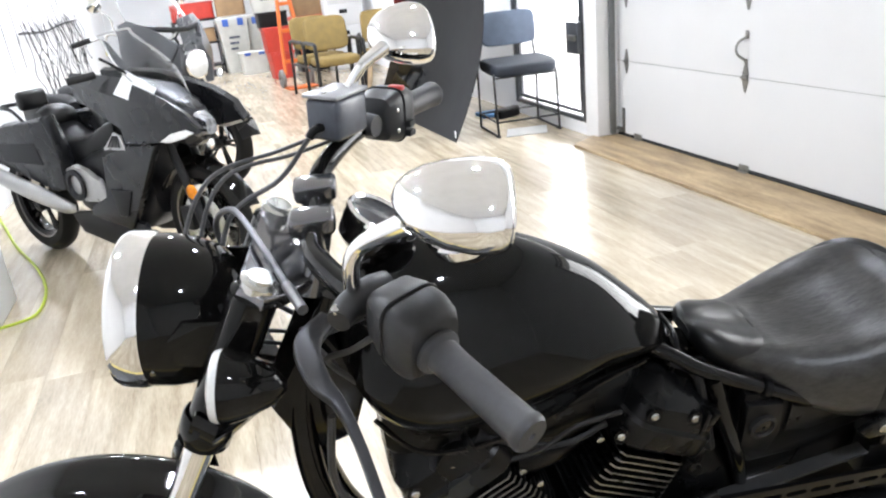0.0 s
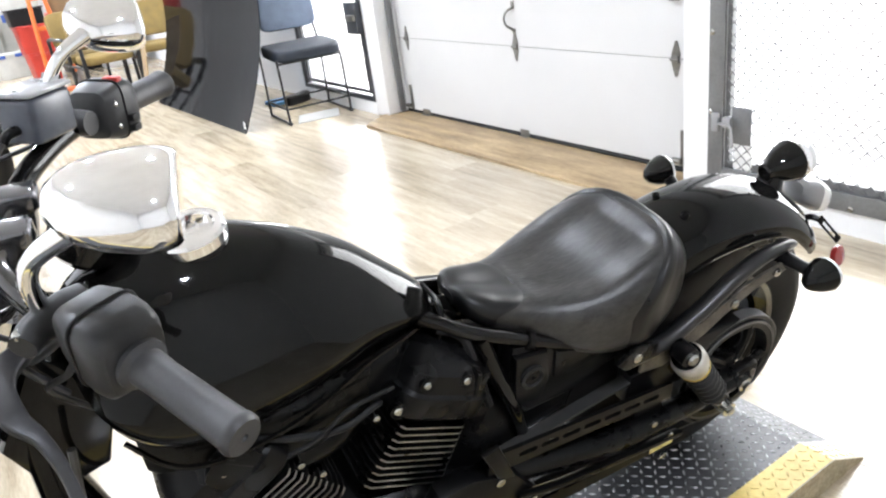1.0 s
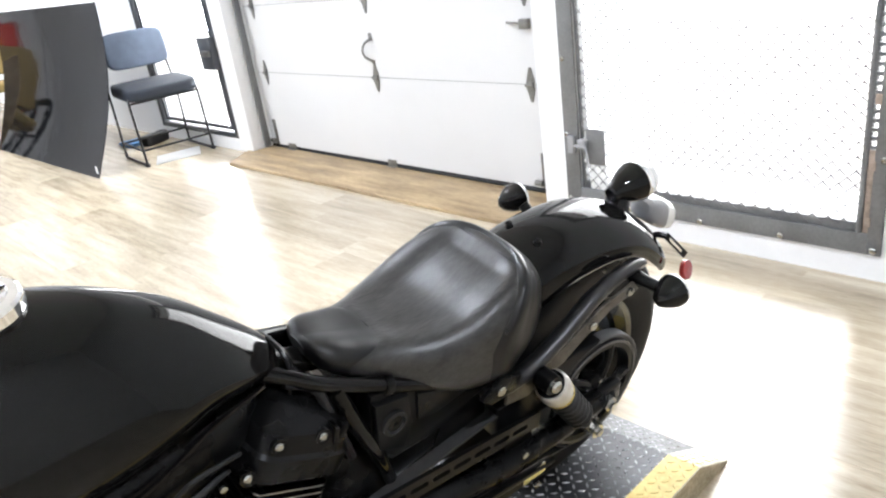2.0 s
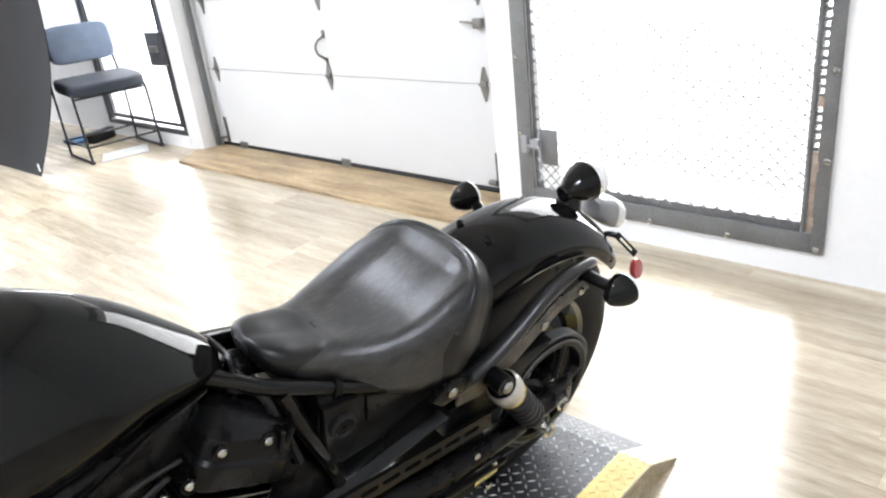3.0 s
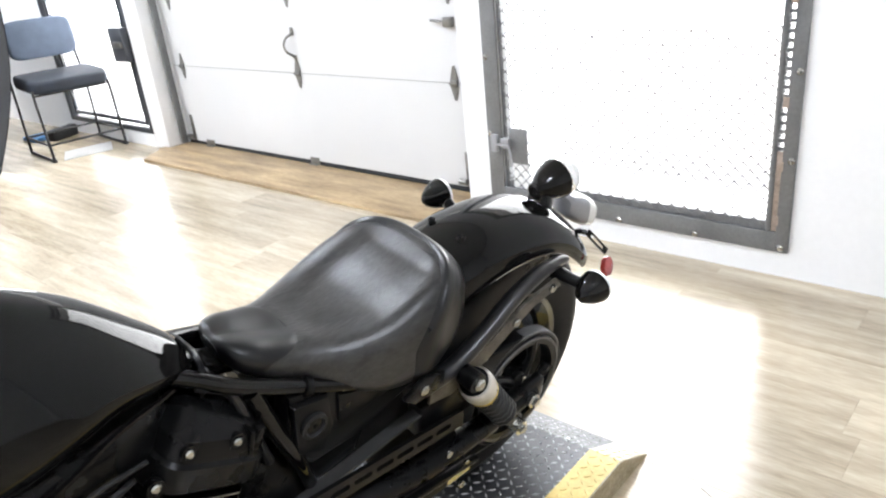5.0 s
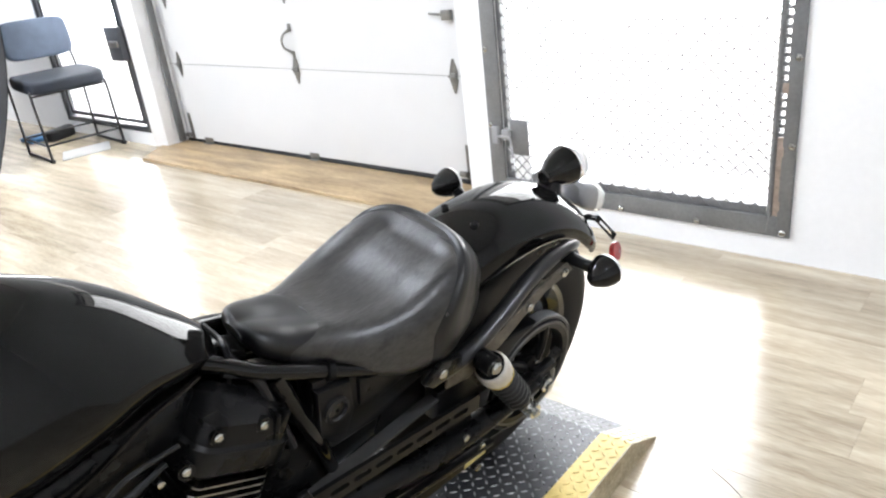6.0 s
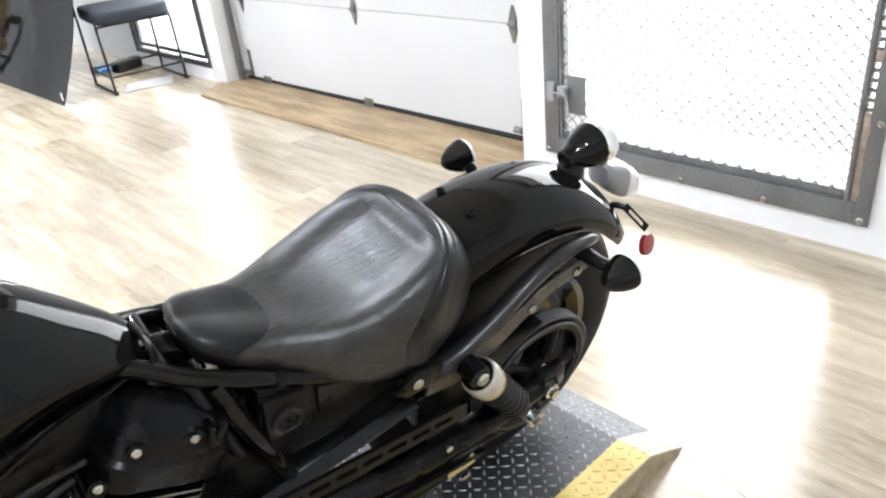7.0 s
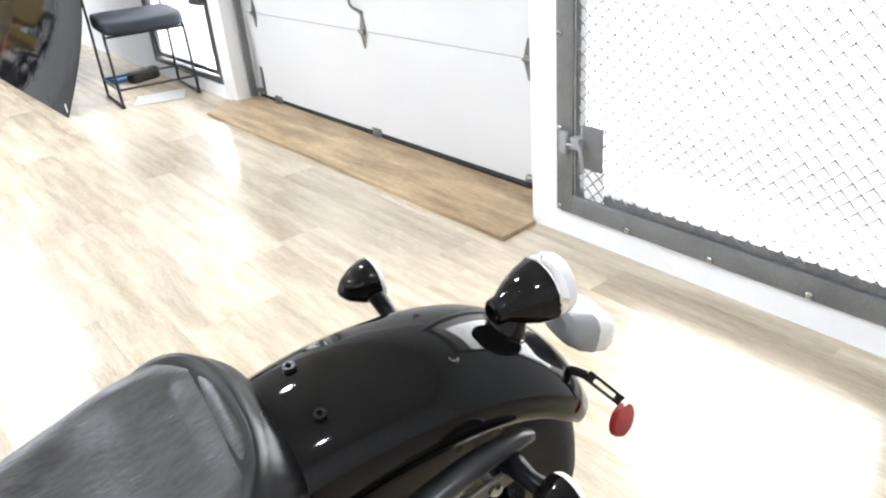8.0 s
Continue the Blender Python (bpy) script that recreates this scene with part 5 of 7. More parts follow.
for s in (1, -1):
    fl = Matrix.Diagonal((1, s, 1, 1))
    g0, g1 = BC + fl @ GR0, BC + fl @ GR1
    if s < 0:
        g0, g1 = g0 - V(0, 0, 0.008), g1 - V(0, 0, 0.016)
    else:
        g1 = g1 - V(0, 0, 0.011)
    L_ = (g1 - g0).length
    prof = [(0.0125, 0), (0.0245, 0.0), (0.0245, 0.005), (0.0185, 0.009), (0.0175, 0.03), (0.0178, L_ * 0.6), (0.0185, L_ * 0.94), (0.0195, L_ - 0.006), (0.0195, L_), (0.017, L_ + 0.004), (0.004, L_ + 0.004), (0.003, L_ + 0.001), (0, L_ + 0.001)]
    if s < 0:
        prof = [(r * 1.2, u) for r, u in prof]
    F("grip", revolve(new_bm(), prof, along(g0, g1), 30), GRIPS, "worn dark grey rubber hand grip")
    d = (g1 - g0).normalized()
    c = g0 - d * 0.030
    secs = []
    for u, r, k in ((-0.032, 0.017, 1.0), (-0.028, 0.023, 1.15), (-0.010, 0.027, 1.2), (0.012, 0.028, 1.2), (0.024, 0.0265, 1.15), (0.030, 0.023, 1.05)):
        ux = V(0, 0, 1) - d * d.z
        ux.normalize()
        wx = d.cross(ux)
        secs.append([c + d * u + ux * (r * k * se(math.cos(a), 0.46)) + wx * (r * se(math.sin(a), 0.46)) + V(0, 0, 0.002) for a in [2 * math.pi * j / 24 for j in range(24)]])
    if s > 0:
        secs = [[c + ((q - c) * 1.26 - d * 0.010) for q in sec] for sec in secs]
    if s < 0:
        secs = [[c + (q - c) * 1.36 - d * 0.010 for q in sec] for sec in secs]
    sw = F("switch_housing", loft(new_bm(), secs), SWITCH, "black handlebar switch housing", angle=45)
    up = (V(0, 0, 1) - d * d.z).normalized()
    back = d.cross(up) * (1 if s > 0 else -1)
    back = back if back.x < 0 else -back
    if s < 0:
        q = c + up * 0.047 + back * 0.016
        m = Matrix.Translation(q) @ Matrix((d, back, up)).transposed().to_4x4()
        F("kill_switch", box(new_bm(), (-0.006, -0.013, -0.006), (0.007, 0.013, 0.004), 0.002, m), RED, "red engine stop switch", parent=sw)
        for u in (-0.010, -0.026):
            m = Matrix.Translation(c + up * u + back * 0.039 - d * 0.004) @ Matrix((d, back, up)).transposed().to_4x4()
            F("button", box(new_bm(), (-0.009, -0.004, -0.006), (0.009, 0.009, 0.005), 0.002, m), RUBBER, parent=sw)
    else:
        for u, v in ((0.030, 0.008), (0.012, 0.024), (-0.006, 0.027)):
            m = Matrix.Translation(c + up * u + back * v) @ Matrix((d, back, up)).transposed().to_4x4()
            F("button", box(new_bm(), (-0.010, -0.006, -0.004), (0.010, 0.006, 0.004), 0.003, m), RUBBER, parent=sw)
    big = 1.26 if s > 0 else 1.36
    joint = []
    for j in range(33):
        a = 2 * math.pi * j / 32
        joint.append(c - d * 0.012 + up * (0.0338 * big * se(math.cos(a), 0.46)) + d.cross(up) * (0.0281 * big * se(math.sin(a), 0.46)) + V(0, 0, 0.0025))
    F("housing_joint", tube(new_bm(), joint, 0.0016, 6, 1, smooth=False), RUBBER, parent=sw)
    for u in (-0.018, 0.016):
        q = c - d * 0.030 + up * u + back * 0.0335
        F("housing_screw", revolve(new_bm(), [(0.0045, -0.004), (0.0045, 0.002), (0.003, 0.003), (0, 0.003)], along(q, q + back), 10), BOLT, parent=sw)
    # lever perch and lever
    pc = c - d * 0.075
    fw = -back
    perch = F("lever_perch", tube(new_bm(), [pc + back * 0.02, pc, pc + fw * 0.03, pc + fw * 0.052 + d * 0.012], [0.018, 0.021, 0.016, 0.013], 12, 4), SWITCH, "cast lever perch")
    if s > 0:
        lv = [S.inverted() @ V(*q) for q in ((1.176, 0.170, 1.040), (1.202, 0.220, 1.050), (1.196, 0.270, 1.042), (1.180, 0.292, 1.024), (1.168, 0.330, 1.006), (1.158, 0.400, 0.990))]
    else:
        lv = [pc + fw * 0.056, pc + fw * 0.072 + d * 0.035 - up * 0.018, pc + fw * 0.072 + d * 0.07 - up * 0.030, pc + fw * 0.083 + d * 0.11 - up * 0.044, pc + fw * 0.090 + d * 0.16 - up * 0.058, pc + fw * 0.086 + d * 0.205 - up * 0.068]
    F("lever", blade(lv, [0.011, 0.015, 0.012, 0.0070, 0.0055, 0.0055], [0.007, 0.007, 0.006, 0.0055, 0.005, 0.005]), LEVER, "dark alloy hand lever", parent=perch)
    F("pivot_bolt", revolve(new_bm(), [(0.007, 0), (0.007, 0.003), (0.005, 0.005), (0, 0.005)], along(pc + fw * 0.048 + d * 0.006 + up * 0.008, pc + fw * 0.048 + d * 0.006 + up), 12), BOLT, parent=perch)
    # mirror
    if s > 0:
        st = [(1.140, 0.228, 1.095), (1.142, 0.240, 1.15), (1.128, 0.252, 1.185), (1.085, 0.290, 1.225)]
        mcen, nb, ax = V(1.018, 0.331, 1.256), V(-0.93, 0.20, -0.12), V(0.25, 0.90, 0.10)
    else:
        st = [(1.090, -0.235, 1.105), (1.080, -0.245, 1.14), (1.052, -0.25, 1.18), (1.010, -0.265, 1.200)]
        mcen, nb, ax = V(0.948, -0.300, 1.196), V(-0.93, -0.10, -0.12), V(-0.15, -0.80, 0.25)
    si = S.inverted()
    ms = F("mirror", tube(new_bm(), [si @ V(*q) for q in st], [0.010, 0.009, 0.009, 0.012], 12, 6), CHROME, "chrome teardrop mirror on a bent stem")
    nb.normalize()
    ax = (ax - nb * ax.dot(nb)).normalized()
    ay = nb.cross(ax)
    m = si @ Matrix.Translation(mcen) @ Matrix((ax, ay, nb)).transposed().to_4x4()
    secs = []
    for z, g in ((0.0125, 0.80), (0.0120, 0.87), (0.0085, 0.93), (0.002, 0.975), (-0.008, 1.0), (-0.018, 0.99), (-0.040, 0.91), (-0.058, 0.78), (-0.071, 0.60), (-0.081, 0.36), (-0.085, 0.06)):
        secs.append([m @ V(g * (0.060 + 0.008 * math.cos(a)) * math.cos(a), g * (0.036 if s > 0 else 0.042) * math.sin(a) * (1 + 0.18 * math.cos(a)), z) for a in [2 * math.pi * j / 36 for j in range(36)]])
    F("shell", loft(new_bm(), secs), CHROME, "chrome mirror shell", parent=ms, angle=60)
    F("mirror_glass", loft(new_bm(), [[m @ V(0.84 * (0.060 + 0.008 * math.cos(a)) * math.cos(a), 0.84 * (0.036 if s > 0 else 0.042) * math.sin(a) * (1 + 0.18 * math.cos(a)), z) for a in [2 * math.pi * j / 36 for j in range(36)]] for z in (0.0115, 0.0135)]), CHROME, "silvered mirror glass", parent=ms)
    if s < 0:
        # brake master cylinder reservoir
        rc = S.inverted() @ V(1.102, -0.225, 1.128)
        m = Matrix.Translation(rc) @ Matrix((d, fw, up)).transposed().to_4x4()
        res = F("brake_reservoir", box(new_bm(), (-0.042, -0.030, -0.040), (0.042, 0.030, 0.024), 0.009, m, 3), surface("smoky reservoir plastic", (0.065, 0.072, 0.088), 0.25, vary=0.2, scale=20), "black brake fluid reservoir")
        # grey-black lid drawn pale: the white reflection on top is put into its colour
        F("lid", box(new_bm(), (-0.044, -0.032, 0.0242), (0.044, 0.032, 0.031), 0.003, m), PALEGREY, "reservoir lid, pale grey for its top reflection", parent=res)
        for u in (-0.028, 0.028):
            F("lid_screw", revolve(new_bm(), [(0.004, 0.031), (0.004, 0.033), (0, 0.033)], m @ Matrix.Translation((u, 0.0, 0)), 10), BOLT, parent=res)
        F("banjo", tube(new_bm(), [m @ V(-0.036, 0.0, -0.018), m @ V(-0.055, 0.006, -0.02), m @ V(-0.064, 0.01, -0.03)], 0.007, 10, 3), CAST, parent=res)
        RES = [m @ V(-0.064, 0.01, -0.03)]
        PCR = pc.copy()
    else:
        PCL = pc.copy()
# speedometer pod
SC = V(1.085, -0.02, 1.062)
sm = along(SC, SC + V(-0.55, 0, 0.83))
sp = F("speedometer", revolve(new_bm(), [(0.0, -0.045), (0.030, -0.042), (0.043, -0.030), (0.047, -0.004), (0.047, 0.008), (0.044, 0.008)], sm, 36), GLOSS, "small round speedometer with chrome bezel")
F("bezel", torus_profile(new_bm(), [(0.042, 0.006), (0.048, 0.006), (0.0485, 0.012), (0.045, 0.016), (0.041, 0.013)], sm, 36), CHROME, "chrome bezel", parent=sp)
F("dial", revolve(new_bm(), [(0.0425, 0.007), (0.04, 0.009), (0, 0.010)], sm, 32), surface("dial face", (0.05, 0.05, 0.055), 0.15), "dark dial under glass", parent=sp)
F("ignition_lock", revolve(new_bm(), [(0.018, -0.02), (0.018, 0.008), (0.013, 0.011), (0, 0.011)], along(tt + V(-0.06, 0.0, 0.02), tt + V(-0.09, 0, 1.0)), 20), BRIGHT)


def cable(pts, r=0.0045, mat_=None):
    b = tube(new_bm(), pts, r, 8, 7)
    return part("cable", b, mat_ or CABLES, bike)


i3 = lambda p: S @ Vector(p)
cable([i3(RES[0]), i3(RES[0] + V(0.05, 0.02, -0.05)), i3((1.30, -0.10, 1.05)), i3((1.33, -0.04, 0.92)), i3((1.30, -0.02, 0.82))], 0.0038)
cable([i3(PCR + V(0.02, 0.0, -0.01)), i3((1.20, -0.20, 1.10)), i3((1.30, -0.14, 1.10)), i3((1.345, -0.08, 1.02)), i3((1.33, -0.04, 0.92)), (1.21, -0.06, 0.84)], 0.0033)
cable([i3(PCR + V(0.02, -0.02, 0.0)), i3((1.22, -0.21, 1.105)), i3((1.32, -0.13, 1.105)), i3((1.365, -0.06, 1.02)), i3((1.34, -0.02, 0.92)), (1.21, -0.05, 0.82)], 0.0033)
cable([(1.203, 0.165, 1.065), (1.222, 0.09, 1.062), (1.24, 0.02, 1.060), (1.275, -0.08, 1.067), (1.31, -0.125, 1.02), (1.29, -0.10, 0.93), (1.22, -0.08, 0.86)], 0.0046, ALLOY)
part("cable_ferrule", rod(new_bm(), (1.20, 0.178, 1.067), (1.215, 0.118, 1.063), 0.0065, 12), CLAMP, bike)
cable([i3(PCL + V(0.0, 0.0, -0.02)), i3((1.16, 0.13, 1.0)), i3((1.20, 0.07, 0.96)), (1.18, 0.05, 0.86)], 0.005)
cable([i3(PCL + V(0.0, 0.03, -0.03)), i3((1.13, 0.16, 0.99)), i3((1.17, 0.10, 0.93)), (1.15, 0.08, 0.84)], 0.004)
cable([(1.20, 0.085, 0.80), (1.215, 0.10, 0.70), (1.20, 0.095, 0.62), (1.15, 0.09, 0.55)], 0.006)


# ---- things further back ----
def sheet_profile(z):
    return 0.34 * z / 1.2 + 0.085 * math.sin(math.pi * z / 1.2)


bm = new_bm()
rings = []
for k in range(19):
    z = 1.19 * k / 18
    a, b = V(1.875 + sheet_profile(z), 5.66, z), V(1.80 + sheet_profile(z) * 0.95, 8.0, z)
    rings.append([a, b, b + V(0.005, 0, 0), a + V(0.005, 0, 0)])
PANEL = surface("smoked acrylic", (0.004, 0.0043, 0.005), 0.05, vary=0.6, scale=5, fine=60, rvary=0.6, bump=0.6, bscale=5, spec=0.11)
sh = tagged(link("acrylic_sheet", loft(bm, rings), PANEL, angle=50), "large glossy black acrylic sheet leaning on edge", "plastic sheet")
lab = box(new_bm(), (-0.002, 0.02, 0.03), (0.0, 0.05, 0.085))
st = part("sticker", lab, surface("white sticker", (0.8, 0.8, 0.8), 0.5), sh, "small white sticker on the corner")
st.location = (1.8905, 5.66, 0)
bm = slab(new_bm(), [(0, 0), (0.36, 0), (0.40, 0.45), (0.30, 0.80), (0.02, 0.86)], 0.012, Matrix.Translation((1.76, 8.12, 0)) @ Matrix(((0.12, 0.16, 0.98, 0), (0.99, 0, -0.12, 0), (0, 0.987, -0.16, 0), (0, 0, 0, 1))), 0.003)
tagged(link("wood_board", bm, PLY), "tan plywood offcut leaning behind the black sheet", "wood board")

FABRIC_B = surface("slate blue upholstery", (0.085, 0.11, 0.155), 0.8, vary=0.2, scale=14, fine=220, bump=0.3)
FABRIC_BD = surface("dark blue upholstery", (0.020, 0.026, 0.038), 0.75, vary=0.25, scale=14, fine=220, bump=0.3)
FABRIC_T = surface("mustard upholstery", (0.225, 0.155, 0.05), 0.85, vary=0.2, scale=12, fine=220, bump=0.3)
BLACKTUBE = surface("black tube steel", (0.02, 0.02, 0.02), 0.4, 0.2, vary=0.2, scale=15)


def pad(w, d, h, m, puff=0.012):
    """Upholstered cushion."""
    rr = []
    for k in range(9):
        t = -1 + 2 * k / 8
        z = h / 2 * math.sin(t * math.pi / 2)
        g = 1 - 0.10 * abs(t) ** 3
        rr.append([m @ V(w / 2 * g * se(math.cos(a), 0.35), d / 2 * g * se(math.sin(a), 0.35), z + puff * (0.5 if t > 0 else 0) * math.cos(a) ** 2) for a in [2 * math.pi * j / 32 for j in range(32)]])
    return loft(new_bm(), rr)


# blue chair on a black sled frame; local x across, y to the back
ch = thing("chair", "slate blue padded chair on a thin black sled frame", "chair", pose(2.50, 5.81, 0, 0, 0, -5))
part("seat", pad(0.55, 0.50, 0.085, pose(0.01, -0.02, 0.525, 3)), FABRIC_BD, ch, "dark blue padded seat", angle=60)
part("backrest", pad(0.48, 0.28, 0.055, pose(0.03, 0.245, 0.805, 82)), FABRIC_B, ch, "slate blue padded backrest", angle=60)
for s in (-1, 1):
    x = s * 0.262
    part("leg", tube(new_bm(), [(x * 0.95, -0.20, 0.495), (x, -0.235, 0.465), (x, -0.25, 0.25), (x, -0.265, 0.02), (x, -0.245, 0.010), (x, 0.20, 0.010), (x, 0.235, 0.03), (x, 0.225, 0.46), (x * 0.97, 0.272, 0.72), (x * 0.9, 0.285, 0.90)], 0.0095, 8, 5), BLACKTUBE, ch)
    part("foot", box(new_bm(), (x - 0.014, -0.285, 0.0), (x + 0.014, -0.225, 0.02), 0.004), RUBBER, ch)
for y, z in ((-0.255, 0.12), (0.228, 0.12), (-0.23, 0.465)):
    part("cross_bar", tube(new_bm(), [(-0.262, y, z), (0.262, y, z)], 0.008, 8, smooth=False), BLACKTUBE, ch)
for s in (-1, 1):
    part("side_bar", tube(new_bm(), [(s * 0.262, -0.255, 0.12), (s * 0.262, 0.228, 0.12)], 0.008, 8, smooth=False), BLACKTUBE, ch)


def tan_chair(m, label):
    c = thing("armchair", label, "chair", m, "mustard chairs")
    part("seat", pad(0.52, 0.50, 0.09, pose(0, 0, 0.44)), FABRIC_T, c, "mustard padded seat", angle=60)
    part("backrest", pad(0.52, 0.40, 0.07, pose(0, 0.26, 0.74, 78)), FABRIC_T, c, "mustard padded backrest", angle=60)
    for s in (-1, 1):
        x = s * 0.29
        part("arm", tube(new_bm(), [(x, -0.24, 0.0), (x, -0.25, 0.30), (x, -0.25, 0.60), (x, -0.22, 0.655), (x, 0.0, 0.66), (x, 0.22, 0.66), (x, 0.27, 0.62)], 0.021, 10, 5), BLACKTUBE, c, "black tube arm and front leg")
        part("leg", tube(new_bm(), [(x, 0.27, 0.66), (x, 0.28, 0.40), (x, 0.33, 0.0)], 0.018, 10, 4), BLACKTUBE, c)
        part("rail", tube(new_bm(), [(x, -0.24, 0.38), (x, 0.28, 0.38)], 0.014, 8, smooth=False), BLACKTUBE, c)
    return c


tan_chair(pose(1.596, 9.02, 0, 0, 0, 6), "mustard fabric armchair with black tube arms")
tan_chair(pose(1.52, 9.59, 0, 0, 0, 10), "second mustard fabric armchair standing behind the first")
tan_chair(pose(2.249, 9.254, 0, 0, 0, -16), "mustard fabric armchair beside the plywood offcut")

# stored goods along the back
RED_BIN = surface("red tool box plastic", (0.50, 0.045, 0.03), 0.4, vary=0.15, scale=10, fine=120, bump=0.08)
CLEAR_BIN = surface("milky storage plastic", (0.56, 0.56, 0.52), 0.3, vary=0.12, scale=9, fine=80, bump=0.06)
BLUE = surface("blue plastic", (0.05, 0.12, 0.42), 0.4, vary=0.15, scale=12)
CARD = surface("cardboard", (0.30, 0.19, 0.10), 0.85, vary=0.18, scale=9, fine=120, bump=0.1)
ORANGE = surface("orange enamel", (0.62, 0.14, 0.025), 0.4, vary=0.15, scale=12)
BLKP = surface("black plastic box", (0.010, 0.010, 0.011), 0.4, vary=0.25, scale=12, spec=0.25)
BARS = surface("grey print", (0.08, 0.09, 0.12), 0.7)


def crate(name, label, cat, x, y, z, w, d, h, body, lid, lidlabel, yaw=0, taper=0.93, clips=None, bars=False):
    c = thing(name, label, cat, pose(x, y, z, 0, 0, yaw))
    rr = []
    for t, g in ((0.0, taper), (0.01, taper + 0.01), (0.86 * h, 1.0), (0.87 * h, 1.03), (0.92 * h, 1.03)):
        rr.append([V(w / 2 * g * se(math.cos(a), 0.22), d / 2 * g * se(math.sin(a), 0.22), t) for a in [2 * math.pi * j / 28 for j in range(28)]])
    part("body", loft(new_bm(), rr), body, c)
    part("lid", box(new_bm(), (-w * 0.525, -d * 0.525, 0.921 * h), (w * 0.525, d * 0.525, h), 0.012), lid, c, lidlabel)
    if clips:
        for s in (-0.25, 0.25):
            part("clip", box(new_bm(), (s * w - 0.05, -d * 0.545, 0.84 * h), (s * w + 0.05, -d * 0.526, 0.97 * h), 0.006), clips, c, "blue lid clip")
    if bars:
        for k in range(3):
            part("print_bar", box(new_bm(), (-0.10, -d * 0.5 - 0.004, h * (0.62 - 0.1 * k)), (0.08 - 0.03 * k, -d * 0.5 - 0.001, h * (0.66 - 0.1 * k))), BARS, c)
    return c


crate("storage_bin", "tall milky plastic storage bin with blue clips", "storage bin", 0.737, 13.79, 0, 0.50, 0.45, 0.92, CLEAR_BIN, CLEAR_BIN, "milky lid", 4, 0.8, BLUE, True)
crate("storage_bin", "second milky plastic bin standing beside the tall one", "storage bin", 1.053, 14.12, 0, 0.34, 0.45, 0.90, CLEAR_BIN, CLEAR_BIN, "milky lid", 2, 0.82, BLUE)
crate("storage_bin", "small clear plastic bin with blue clips on the floor", "storage bin", 0.96, 13.14, 0, 0.46, 0.34, 0.36, CLEAR_BIN, CLEAR_BIN, "clear lid", 5, 0.9, BLUE)
crate("tool_box", "lower red plastic tool box in a stack of two", "tool box", 1.28, 11.96, 0, 0.36, 0.40, 0.40, RED_BIN, RED_BIN, "red ribbed lid", 6, 0.86)
crate("tool_box", "upper red plastic tool box in a stack of two", "tool box", 1.27, 11.96, 0.40, 0.42, 0.42, 0.36, RED_BIN, RED_BIN, "red ribbed lid", 3, 0.92)
crate("tool_case", "black tool case on top of the red boxes", "tool case", 1.242, 12.01, 0.76, 0.44, 0.40, 0.22, BLKP, BLKP, "black lid", 3, 0.97)
crate("storage_bin", "clear bin with blue lid on the black tool case", "storage bin", 1.222, 12.01, 0.98, 0.52, 0.40, 0.40, CLEAR_BIN, BLUE, "blue lid", -3, 0.9, None, True)
crate("cardboard_box", "brown cardboard box on the storage bins", "box", 0.775, 13.84, 0.94, 0.48, 0.40, 0.36, CARD, CARD, "cardboard flaps", -6, 1.0)
crate("cardboard_box", "brown cardboard box on a dark case", "box", 1.853, 12.48, 0.85, 0.48, 0.40, 0.34, CARD, CARD, "cardboard flaps", 4, 1.0)
crate("storage_case", "dark storage case under a cardboard box", "storage case", 1.853, 12.48, 0, 0.52, 0.44, 0.85, BLKP, RED_BIN, "dark red lid", 4, 0.96)
# cart with a red tool box
ct = thing("cart", "cluttered dark utility cart with open shelves", "cart", pose(0.156, 13.975, 0, 0, 0, 4))
for z in (0.14, 0.52, 0.90):
    part("shelf", box(new_bm(), (-0.36, -0.22, z), (0.36, 0.22, z + 0.035), 0.006), BLKP, ct)
for sx in (-1, 1):
    for sy in (-1, 1):
        part("post", box(new_bm(), (sx * 0.34 - 0.015, sy * 0.20 - 0.015, 0.09), (sx * 0.34 + 0.015, sy * 0.20 + 0.015, 0.935), 0.003), BLKP, ct)
        part("castor", rod(new_bm(), (sx * 0.34 - 0.014, sy * 0.20, 0.045), (sx * 0.34 + 0.014, sy * 0.20, 0.045), 0.045, 16), RUBBER, ct)
crate("tool_box", "red metal tool box on the utility cart", "tool box", 0.156, 13.975, 0.936, 0.66, 0.30, 0.27, RED_BIN, RED_BIN, "red lid", 4, 1.0)
crate("parts_box", "brown parts box on the cart shelf", "box", 0.32, 13.925, 0.556, 0.26, 0.30, 0.22, CARD, CARD, "open flaps", 0, 1.0)
crate("parts_box", "grey parts box on the lower cart shelf", "box", 0.08, 13.925, 0.176, 0.34, 0.30, 0.26, BLKP, CLEAR_BIN, "pale lid", 0, 1.0)
# orange hand truck
ht = thing("hand_truck", "upright orange hand truck with grey wheels", "hand truck", pose(1.316, 10.588, 0, 0, 0, 8))
for s in (-1, 1):
    part("rail", tube(new_bm(), [(s * 0.16, 0.0, 0.18), (s * 0.12, 0.06, 0.75), (s * 0.07, 0.12, 1.30)], 0.026, 10, 4), ORANGE, ht)
    w = part("wheel", torus_profile(new_bm(), [(0.05, -0.025), (0.10, -0.03), (0.125, -0.018), (0.125, 0.018), (0.10, 0.03), (0.05, 0.025)], Matrix.Translation((s * 0.20, 0.05, 0.125)) @ Euler((0, radians(90), 0)).to_matrix().to_4x4(), 28), surface("grey wheel rubber", (0.16, 0.15, 0.14), 0.6), ht, "grey rubber wheel")
part("toe_plate", box(new_bm(), (-0.20, -0.28, 0.0), (0.20, 0.0, 0.02), 0.004), ORANGE, ht)
